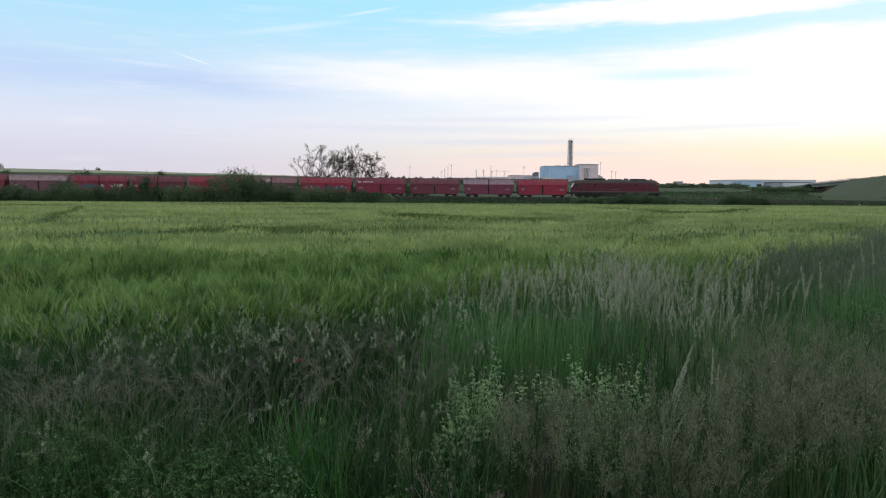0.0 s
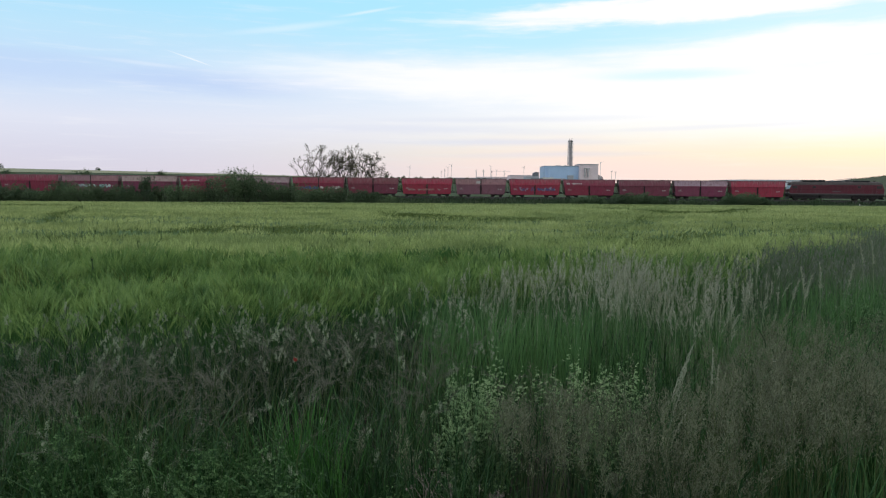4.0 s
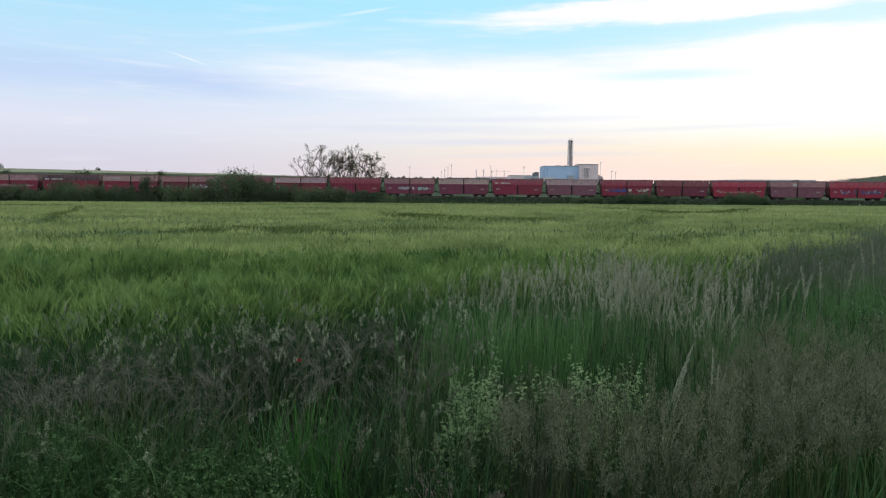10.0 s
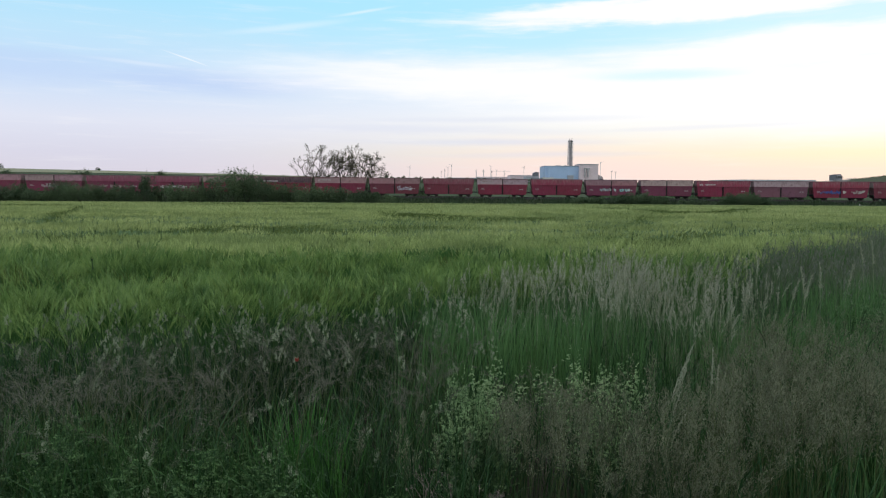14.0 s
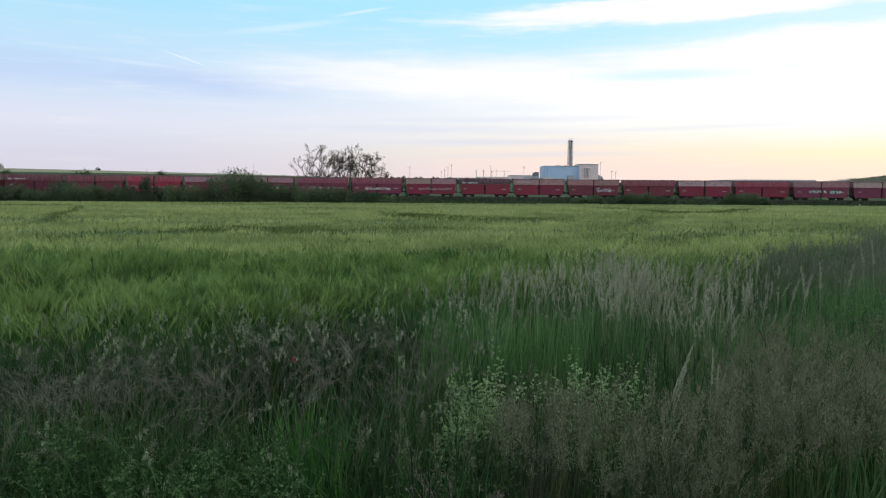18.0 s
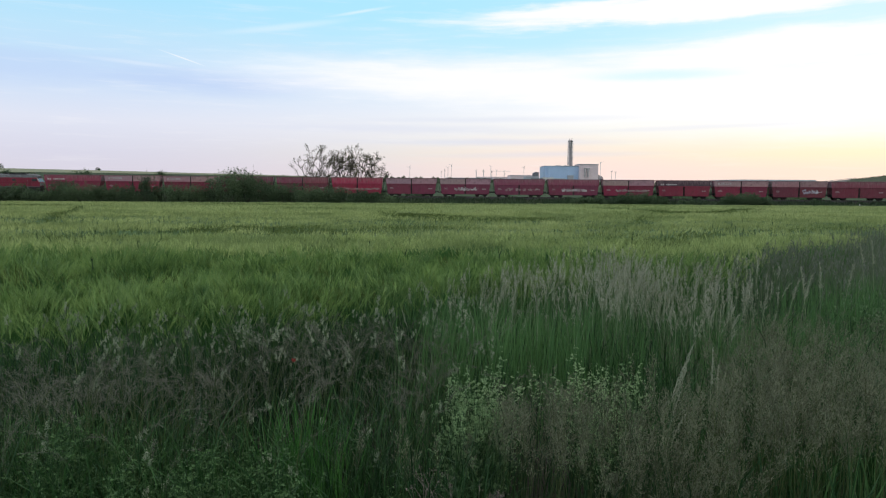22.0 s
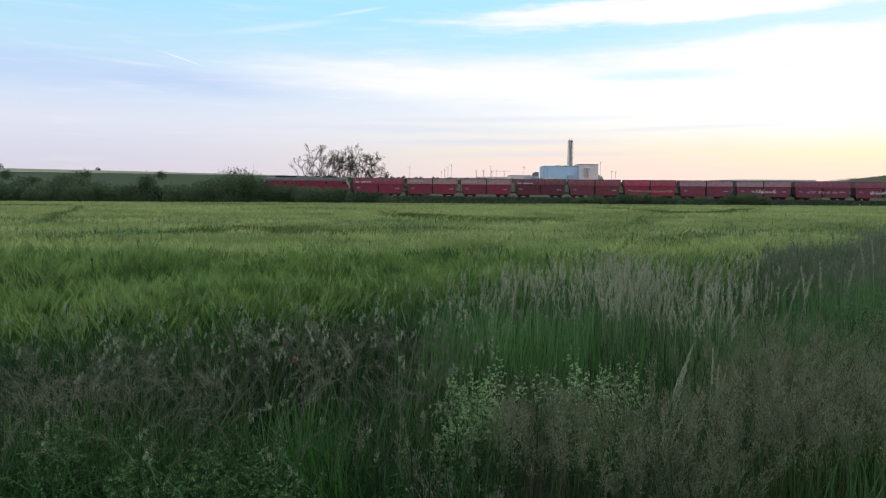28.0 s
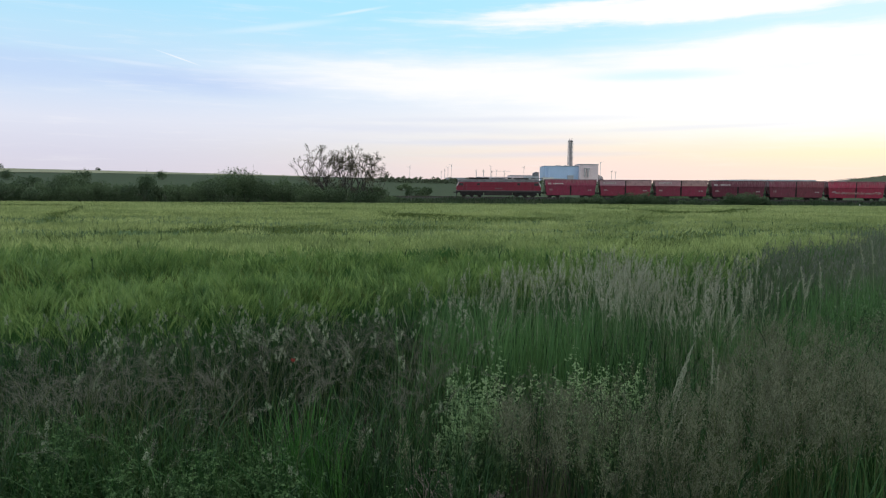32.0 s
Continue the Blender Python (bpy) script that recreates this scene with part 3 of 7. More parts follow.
    def bogie_frame(self):
        b = bmesh.new()
        for y in (-0.98, 0.98):
            b = prism([(-1.25, 0.55), (-1.2, 0.72), (-0.45, 0.74), (-0.3, 0.86), (0.3, 0.86), (0.45, 0.74), (1.2, 0.72), (1.25, 0.55), (1.05, 0.36), (0.75, 0.36), (0.55, 0.52), (0.3, 0.34), (-0.3, 0.34), (-0.55, 0.52), (-0.75, 0.36), (-1.05, 0.36)], y - 0.07, y + 0.07, bm=b)
            for x in (-0.9, 0.9):
                b = box(x - 0.16, x + 0.16, y - 0.1, y + 0.1, 0.34, 0.6, 0.03, bm=b)
        return box(-0.3, 0.3, -1.0, 1.0, 0.5, 0.8, 0.02, bm=b)


def wheelset(r):
    """Two wheels and their axle along y, centred on the axle."""
    b = rod((0, -0.95, 0), (0, 0.95, 0), 0.08, 8)
    for s in (-1, 1):
        b = rod((0, s * 0.69, 0), (0, s * 0.82, 0), r, 20, bm=b)
        b = rod((0, s * 0.67, 0), (0, s * 0.70, 0), r + 0.03, 20, bm=b)
        b = rod((0, s * 0.82, 0), (0, s * 0.87, 0), r * 0.62, 20, r * 0.4, bm=b)
        for k in range(5):
            a = k * 2 * math.pi / 5
            c = (0.66 * r * math.cos(a), s * 0.86, 0.66 * r * math.sin(a))
            b = rod(c, (c[0], s * 0.875, c[2]), 0.05, 6, bm=b)
    return b


M_COAL = surface("dark_load", (0.035, 0.032, 0.032), (0.012, 0.012, 0.012), 3, 0.8, bump=0.9)
WM = WagonMeshes()
wheels = []


def add_wheel(me, parent, x, z, name="wheelset"):
    ob = new(name, me)
    ob.parent = parent
    ob.matrix_parent_inverse = pose(x, 0, z)
    wheels.append(ob)
    return ob


def marks(parent, items, y_at):
    """Small painted bars on the side: (x, z, width, height, tint, name)."""
    for x, z, w, h, tint, name in items:
        y0, y1 = y_at(z - h / 2), y_at(z + h / 2)
        b = slab([(x - w / 2, y0 - 0.012, z - h / 2), (x + w / 2, y0 - 0.012, z - h / 2), (x + w / 2, y1 - 0.012, z + h / 2), (x - w / 2, y1 - 0.012, z + h / 2)], 0.008)
        part(name, b, M_MARK, parent, "", tint)


def side_y(z):
    return -1.484 + 0.08 * (z - 2.86) / 1.22 if z > 2.82 else -1.545 + 0.15 * (2.78 - z) / 2.23


def spray(parent, x0, x1, z0, z1, tints, rng, name="sprayed_stroke"):
    """Illegible sprayed lettering: fat bent strokes along the lower side."""
    x = x0
    while x < x1:
        tint = tints[rng.integers(len(tints))]
        if rng.random() < 0.16:
            x += rng.uniform(0.4, 1.1)
            continue
        lift = rng.uniform(0.0, 0.35) * (z1 - z0)
        w = rng.uniform(0.4, 0.8)
        for k in range(rng.integers(5, 8)):
            zc, h = rng.uniform(z0 + 0.15, z1 - 0.15 - lift), rng.uniform(0.15, 0.5)
            xa, dx = x + rng.uniform(0, w), rng.uniform(-0.25, 0.25)
            wd = rng.uniform(0.12, 0.3)
            za, zb = max(z0, zc - h / 2), min(z1, zc + h / 2)
            ya, yb = side_y(za) - 0.02 - 0.003 * k, side_y(zb) - 0.02 - 0.003 * k
            part(name, slab([(xa, ya, za), (xa + wd, ya, za), (xa + wd + dx, yb, zb), (xa + dx, yb, zb)], 0.006), M_MARK, parent, "", tint)
        x += w * rng.uniform(0.75, 1.05)


def wagon(kind, red, top, extras, label, seed, group="coal hopper wagons of the train"):
    rng = np.random.default_rng(seed)
    w = thing("hopper_wagon", pose(0, 0, 0), label, "freight wagon", group)
    jit = lambda c, a=0.12: tuple(float(np.clip(v * rng.uniform(1 - a, 1 + a), 0, 1)) for v in c)
    body = jit(RED[red], 0.05)
    body = (body[0] * 0.92, body[1] * 0.95 + 0.004, body[2] * 1.2 + 0.008)
    up = PALE[top] or body
    low = tuple(0.92 * c for c in body)
    for s in (-1, 1):
        if kind == "plain":
            part_mesh("upper_side", WM.upper[s, "whole"], w, None, "", up)
        else:
            for nm in ("rear", "front"):
                part_mesh("upper_side", WM.upper[s, nm], w, None, "", jit(up, 0.1))
            part_mesh("centre_post", WM.post[s, "tall"], w)
        for nm in ("rear", "front"):
            part_mesh("discharge_flap", WM.lower[s, nm], w, None, "", jit(low, 0.08))
        part_mesh("centre_post", WM.post[s], w)
        part_mesh("top_rim", WM.rim[s], w, None, "", jit(tuple(0.5 * c + 0.03 for c in body)))
        part_mesh("side_rail", WM.rib[s], w, None, "", jit(body))
    for e in (-1, 1):
        # End walls are paler than the sides: skylight put into their colour.
        part_mesh("end_wall", WM.end[e], w, None, "", jit(tuple(0.5 * c + 0.2 for c in body)))
        part_mesh("sloping_end", WM.endlow[e], w, None, "", jit(low))
        part_mesh("top_rim", WM.end[e, "rim"], w, None, "", body)
        part_mesh("head_beam", WM.beam, w, pose(e * 5.6, 0, 0))
        part_mesh("platform", WM.platform, w, pose(e * 5.6, 0, 0))
        part_mesh("ladder", WM.ladder, w, pose(e * 5.93, 0.5, 0))
        part_mesh("handrail", WM.handrail, w, pose(e * 5.98, 0, 0))
        part_mesh("coupler", WM.coupler, w, pose(e * 5.98, 0, 1.03))
        for y in (-0.875, 0.875):
            part_mesh("buffer", WM.buffer, w, pose(e * 6.2, y, 1.05, 0, 0, 0 if e > 0 else 180))
        bg = part_mesh("bogie", WM.bogie, w, pose(e * 3.75, 0, 0))
        add_wheel(WM.wheel, bg, -0.9, 0.46), add_wheel(WM.wheel, bg, 0.9, 0.46)
    part_mesh("hopper_floor", WM.floor, w)
    part_mesh("centre_sill", WM.sill, w)
    part_mesh("brake_cylinder", WM.cylinder, w, pose(rng.uniform(-0.6, 0.6), 0, 0))
    part_mesh("load", WM.coal, w, None, "dark heaped load")
    white, grey, yellow = (0.45, 0.4, 0.39), (0.36, 0.3, 0.29), (0.55, 0.42, 0.12)
    items = [(4.1, 1.75, 0.34, 0.2, white, "lettering_bar"), (4.6, 1.75, 0.3, 0.2, white, "lettering_bar"), (-4.6, 1.95, 0.7, 0.1, grey, "lettering_bar"), (-4.5, 1.75, 0.9, 0.08, grey, "lettering_bar")]
    if "brand" in extras:
        for k, wd in enumerate((0.34, 0.3, 0.16, 0.4, 0.34, 0.3, 0.34, 0.32)):
            items.append((-5.05 + 0.42 * k + (0.25 if k > 1 else 0), 3.22, wd, 0.34 if k in (0, 1, 3) else 0.26, white, "lettering_bar"))
    if "plate" in extras:
        items.append((-3.6, 3.5, 2.9, 0.42, (0.4, 0.33, 0.33), "faded_plate"))
        items += [(-4.6 + 0.42 * k, 3.5, 0.28, 0.18, (0.24, 0.1, 0.1), "lettering_bar") for k in range(6)]
    if "patch" in extras:
        items.append((-0.6, 3.35, 0.9, 0.6, (0.42, 0.38, 0.36), "primer_patch"))
    marks(w, items, side_y)
    for ex in extras:
        if ex == "blue":
            spray(w, -3.8, 4.2, 1.4, 2.45, [(0.06, 0.08, 0.22), (0.26, 0.24, 0.32), (0.1, 0.09, 0.18)], rng)
        elif ex == "white":
            spray(w, -2.9, 2.6, 1.35, 2.3, [(0.52, 0.47, 0.46), (0.36, 0.28, 0.28)], rng)
        elif ex == "bluewhite":
            spray(w, -4.2, -0.3, 1.35, 2.2, [(0.06, 0.09, 0.28), (0.1, 0.1, 0.24)], rng)
            spray(w, 0.3, 4.2, 1.4, 2.3, [(0.52, 0.47, 0.43), (0.38, 0.3, 0.28)], rng)
        elif ex == "mint":
            spray(w, -2.6, -0.4, 1.5, 2.3, [(0.45, 0.45, 0.46), (0.3, 0.34, 0.36)], rng)
            spray(w, 0.4, 3.8, 1.4, 2.45, [(0.28, 0.5, 0.47), (0.5, 0.56, 0.54)], rng)
        elif ex == "whiteend":
            spray(w, 0.6, 4.2, 1.3, 2.4, [(0.55, 0.52, 0.55), (0.4, 0.36, 0.42)], rng)
        elif ex == "faint":
            spray(w, -3.5, 3.5, 1.4, 2.2, [(0.3, 0.2, 0.2), (0.34, 0.25, 0.24)], rng)
        elif ex == "tags":
            spray(w, -4.4, 4.4, 1.35, 1.9, [(0.3, 0.13, 0.12), (0.32, 0.2, 0.19)], rng)
    return w


WAGONS = [
    ("plain", "bright", "none", (), "bright red hopper wagon, freshly painted sides"),
    ("split", "dull", "pale", (), "dull red hopper wagon with pale dusty upper panels"),
    ("plain", "brown", "none", (), "plain brownish red hopper wagon with small white marks"),
    ("plain", "red", "none", ("brand",), "red hopper wagon with white lettering bars"),
    ("plain", "bright", "none", ("blue",), "bright red hopper wagon sprayed blue and white below"),
    ("split", "faded", "dusty", ("patch",), "faded purple-grey hopper wagon with a pale patch"),
    ("plain", "bright", "none", ("tags",), "bright red hopper wagon with small sprayed tags"),
    ("split", "brown", "none", (), "brownish red hopper wagon with a seam at mid-length"),
    ("split", "red", "none", ("bluewhite",), "red hopper wagon sprayed blue and white below"),
    ("plain", "faded", "pale", (), "faded hopper wagon with a pale pinkish upper side"),
    ("plain", "red", "none", ("brand",), "red hopper wagon with white lettering bars, dusty"),
    ("split", "dull", "pale", (), "dull red hopper wagon with pale grey upper panels"),
    ("split", "dull", "dusty", ("mint",), "dull red hopper wagon sprayed white and mint"),
    ("plain", "red", "none", (), "plain dark-red hopper wagon"),
    ("split", "red", "pale", ("plate",), "red hopper wagon with pale upper panels and a plate"),
    ("plain", "brown", "none", (), "plain brownish red hopper wagon"),
    ("split", "brown", "dusty", ("whiteend",), "dull dusty hopper wagon with white letters sprayed at one end"),
    ("split", "red", "light", ("plate",), "red hopper wagon with light upper panels and a plate"),
    ("plain", "red", "soot", ("brand",), "hopper wagon, sooty above and red below, with lettering bars"),
    ("split", "red", "light", ("faint",), "red hopper wagon with light upper panels, tagged below"),
    ("plain", "dull", "none", ("white",), "dull red hopper wagon with white spray painting"),
    ("plain", "dull", "none", ("faint",), "dull red hopper wagon with faded spray painting"),
    ("split", "dull", "light", ("white",), "dull hopper wagon, light above, sprayed white below"),
    ("split", "dull", "light", (), "dull red hopper wagon with light upper panels"),
    ("split", "bright", "none", ("tags",), "bright red hopper wagon with a seam at mid-length"),
    ("split", "brown", "none", (), "brownish red hopper wagon, evenly weathered"),
    ("plain", "dark", "none", ("brand",), "dark dusty red hopper wagon with lettering bars"),
    ("split", "red", "light", ("plate",), "red hopper wagon with dusty upper panels and a plate"),
    ("split", "red", "light", ("plate",), "red hopper wagon with dusty upper panels and a plate"),
    ("plain", "red", "none", ("brand",), "clean red hopper wagon with white lettering bars"),
]
train = []  # (object, place along the train in wagon lengths, heading to the front)
for _i, (_k, _r, _t, _e, _l) in enumerate(WAGONS):
    train.append((wagon(_k, _r, _t, _e, _l, 100 + _i), (5 - _i - 0.5) * 12.54))


# ---- six-axle diesel locomotives ----
def locomotive(red, label, seed, roof, corner):
    rng = np.random.default_rng(seed)
    L = thing("diesel_locomotive", pose(0, 0, 0), label, "locomotive", "locomotives of the train")
    # side outline of the body with raked cab fronts
    for s in (-1, 1):
        side = [(-9.75, 1.45), (9.75, 1.45), (9.86, 2.35), (9.35, 3.42), (-9.35, 3.42), (-9.86, 2.35)]
        part("body_side", prism(side, s * 1.42 - 0.05, s * 1.42 + 0.05), M_LOCO_PAINT, L, "", red)
        part("waist_stripe", box(-9.7, 9.7, s * 1.478 - 0.01, s * 1.478 + 0.01, 2.28, 2.4), M_MARK, L, "darker stripe", tuple(c * 0.75 for c in red))
        part("sill_stripe", box(-9.74, 9.74, s * 1.48 - 0.012, s * 1.48 + 0.012, 1.32, 1.5), M_MARK, L, "", (0.1, 0.09, 0.09))
        part("skirt", box(-9.8, 9.8, s * 1.4 - 0.06, s * 1.4 + 0.06, 0.98, 1.34, 0.02), M_UNDER, L)
        for x in (-8.75, 8.75):
            part("cab_pillar", prism([(x * 1.1, 2.42), (x * 1.124, 2.42), (x * 1.073, 3.36), (x * 1.053, 3.36)], s * 1.478 - 0.012, s * 1.478 + 0.012), M_MARK, L, "cab corner", corner)
            part("cab_window", box(x - 0.5, x + 0.5, s * 1.472 - 0.02, s * 1.472 + 0.02, 2.6, 3.2, 0.01), M_GLASS, L)
            part("cab_door", box(x * 0.895 - 0.32, x * 0.895 + 0.32, s * 1.475 - 0.012, s * 1.475 + 0.012, 1.52, 3.25, 0.008), M_LOCO_PAINT, L, "", tuple(c * 0.8 for c in red))
            for hx in (-0.42, 0.42):
                part("grab_rail", rod((x * 0.895 + hx, s * 1.53, 1.2), (x * 0.895 + hx, s * 1.53, 2.9), 0.018, 5), M_LOCO_ROOF, L)
        for k in range(9):
            x = -6.2 + 1.55 * k
            if k in (1, 7):
                part("side_window", box(x - 0.3, x + 0.3, s * 1.475 - 0.015, s * 1.475 + 0.015, 2.7, 3.15, 0.008), M_GLASS, L)
            else:
                g = box(x - 0.55, x + 0.55, s * 1.472 - 0.012, s * 1.472 + 0.012, 2.62, 3.28, 0.008)
                for q in range(6):
                    g = box(x - 0.5, x + 0.5, s * 1.49 - 0.012, s * 1.49 + 0.012, 2.68 + q * 0.1, 2.72 + q * 0.1, bm=g)
                part("air_grille", g, M_LOCO_PAINT, L, "", tuple(c * 0.9 for c in red))
    for e in (-1, 1):
        front = [(e * 9.68, 1.45), (e * 9.86, 2.35), (e * 9.35, 3.42), (e * 9.2, 3.42), (e * 9.7, 2.35), (e * 9.5, 1.45)]
        part("cab_front", prism(front, -1.37, 1.37), M_LOCO_PAINT, L, "", red)
        for y in (-0.68, 0.68):
            part("windscreen", slab([(e * 9.80, y - 0.56, 2.5), (e * 9.80, y + 0.56, 2.5), (e * 9.42, y + 0.54, 3.3), (e * 9.42, y - 0.54, 3.3)][:: 1 if e > 0 else -1], 0.03), M_GLASS, L)
        part("front_band", prism([(e * 9.79, 1.75), (e * 9.88, 2.33), (e * 9.84, 2.33), (e * 9.75, 1.75)], -1.38, 1.38), M_MARK, L, "", corner)
        for y in (-1.0, 1.0):
            part("headlight", rod((e * 9.68, y, 1.72), (e * 9.84, y, 1.72), 0.13, 12), M_WHITE, L, "round white headlight")
            part("buffer", rod((e * 9.75, y * 0.9, 1.05), (e * 10.36, y * 0.9, 1.05), 0.11, 8, bm=rod((e * 10.33, y * 0.9, 1.05), (e * 10.41, y * 0.9, 1.05), 0.23, 12)), M_UNDER, L)
        part("headlight", rod((e * 9.3, 0, 3.6), (e * 9.46, 0, 3.6), 0.11, 12), M_WHITE, L, "round white headlight")
        part("head_beam", box(min(e * 9.5, e * 9.9), max(e * 9.5, e * 9.9), -1.4, 1.4, 0.72, 1.42, 0.03), M_UNDER, L)
        part("snow_plough", prism([(e * 9.95, 0.2), (e * 9.7, 0.7), (e * 9.6, 0.7), (e * 9.75, 0.2)], -1.2, 1.2), M_UNDER, L)
        part("coupler", rod((e * 9.9, 0, 1.03), (e * 10.4, 0, 1.03), 0.05, 6), M_UNDER, L)
        b = bmesh.new()
        for y in (-1.05, 1.05):
            b = prism([(-2.75, 0.4), (-2.65, 0.98), (2.65, 0.98), (2.75, 0.4), (2.2, 0.3), (0.5, 0.36), (0, 0.3), (-0.5, 0.36), (-2.2, 0.3)], y - 0.08, y + 0.08, bm=b)
            for x in (-1.85, 0, 1.85):
                b = box(x - 0.2, x + 0.2, y - 0.14, y + 0.14, 0.36, 0.68, 0.03, bm=b)
                b = rod((x + 0.55, y, 0.5), (x + 0.55, y, 1.0), 0.1, 8, bm=b)
        bg = part("bogie", box(-2.2, 2.2, -0.9, 0.9, 0.62, 0.85, bm=b), M_UNDER, L)
        bg.matrix_basis = pose(e * 6.2, 0, 0)
        for x in (-1.85, 0, 1.85):
            add_wheel(LOCO_WHEEL, bg, x, 0.525)
    arch = [(-1.47, 3.42), (-1.44, 3.55), (-1.2, 3.95), (-0.75, 4.14), (0, 4.2), (0.75, 4.14), (1.2, 3.95), (1.44, 3.55), (1.47, 3.42)]
    b = bmesh.new()
    rings = []
    for x, k, dz in ((-9.5, 0.75, -0.1), (-8.9, 0.97, 0), (-7.4, 1, 0), (7.4, 1, 0), (8.9, 0.97, 0), (9.5, 0.75, -0.1)):
        rings.append([b.verts.new((x, y * (1 if z < 3.5 else 0.99), 3.42 + (z - 3.42) * k + (dz if z > 3.45 else 0))) for y, z in arch])
    for r0, r1 in zip(rings, rings[1:]):
        for i in range(len(arch) - 1):
            b.faces.new((r0[i], r0[i + 1], r1[i + 1], r1[i]))
    b.faces.new(rings[0]), b.faces.new(rings[-1][::-1])
    bmesh.ops.recalc_face_normals(b, faces=b.faces[:])
    part("roof", b, roof, L, "weathered roof")
    part("radiator_hood", box(-6.9, -2.2, -0.95, 0.95, 4.12, 4.46, 0.05), M_GRILLE, L)
    part("roof_hatch", box(-1.5, 1.6, -0.8, 0.8, 4.15, 4.36, 0.04), M_LOCO_ROOF, L)
    part("exhaust_stack", box(2.2, 3.1, -0.35, 0.35, 4.15, 4.5, 0.05), M_GRILLE, L)
    part("dynamic_vent", box(3.6, 7.0, -0.9, 0.9, 4.12, 4.42, 0.05), M_GRILLE, L)
    for x in (-6.3, -4.55, -2.8):
        part("fan", rod((x, 0, 4.46), (x, 0, 4.52), 0.68, 16), M_GRILLE, L)
    part("horn", rod((8.1, 0.3, 4.3), (8.6, 0.3, 4.3), 0.05, 6, 0.1), M_UNDER, L)
    part("aerial", rod((7.9, -0.3, 4.15), (7.9, -0.3, 4.7), 0.02, 5), M_UNDER, L)
    part("fuel_tank", box(-2.6, 2.6, -1.3, 1.3, 0.42, 1.1, 0.12), M_UNDER, L)
    part("main_frame", box(-9.6, 9.6, -1.3, 1.3, 1.0, 1.4), M_UNDER, L)
    for s in (-1, 1):
        part("lettering_bar", box(-0.9, 0.9, s * 1.482 - 0.008, s * 1.482 + 0.008, 1.85, 2.1), M_MARK, L, "", tuple(0.5 * c + 0.06 for c in red))
        part("battery_box", box(-3.2, 3.2, s * 1.33 - 0.08, s * 1.33 + 0.08, 0.36, 1.0, 0.02), M_UNDER, L)
    return L


LOCO_WHEEL = mesh_of(wheelset(0.525), M_WHEEL)
train.append((locomotive((0.105, 0.011, 0.024), "dark red six-axle diesel locomotive with a sooty roof", 1, M_SOOT, (0.12, 0.03, 0.04)), 5 * 12.54 + 10.41))
train.append((locomotive((0.21, 0.013, 0.036), "crimson six-axle diesel locomotive with a grey roof", 2, M_LOCO_ROOF, (0.6, 0.56, 0.56)), -25 * 12.54 - 10.41))
# ---- hedges, shrubs and trees ----
def shrub(x, y, w, h, n, seed, label, z=None, material=None, name="shrub", size=0.16, group="hedgerow shrubs", depth=None):
    rng = np.random.default_rng(seed)
    z = float(land_z(x, y)) if z is None else z
    ob = thing(name, pose(x, y, z), label, "shrub", group)
    d = depth or w * 0.8
    lobes = max(4, int(w * h * 0.9) + 3)
    c = np.stack([rng.uniform(-0.42, 0.42, lobes) * w, rng.uniform(-0.4, 0.4, lobes) * d, rng.uniform(0.22, 0.78, lobes) * h], 1)
    c[:, 2] *= 1 - 0.45 * (np.abs(c[:, 0]) / (0.5 * w)) ** 2
    r = rng.uniform(0.16, 0.3, lobes) * min(w, h * 1.3)
    k = rng.integers(0, lobes, n)
    u = rng.normal(size=(n, 3))
    u /= np.linalg.norm(u, axis=1)[:, None]
    p = c[k] + u * (r[k] * rng.uniform(0.35, 1.08, n) ** 0.6)[:, None]
    p[:, 2] = np.maximum(p[:, 2], 0.03)
    stems = []
    for i in range(9):
        a = rng.uniform(-0.25, 0.25, 2) * (w, d)
        e = c[rng.integers(lobes)]
        stems.append(rod((a[0], a[1], -0.15), (e[0], e[1], e[2]), 0.05, 5, 0.015))
    bm = stems[0]
    for s in stems[1:]:
        bm = joined(bm, s)
    part("trunk", bm, M_BARK, ob)
    shoots = c[rng.integers(0, lobes, 24)]
    ends = shoots + rng.normal(size=(24, 3)) * (0.12 * w, 0.1 * w, 0.05) + np.array([0, 0, 1]) * rng.uniform(0.25, 0.5, 24)[:, None] * h * 0.7
    tips = (shoots[:, None] + (ends - shoots)[:, None] * rng.uniform(0.3, 1, (24, 12))[:, :, None]).reshape(-1, 3) + rng.normal(size=(288, 3)) * 0.09
    v, t = gather([flecks(p, rng.uniform(0.6, 1.3, n) * size, rng), needles(shoots, ends, 0.03, rng), flecks(tips, rng.uniform(0.5, 1.0, 288) * size, rng)])
    leaves = tri_mesh("crown", v, t, material or M_HEDGE)
    leaves.parent = ob
    return ob


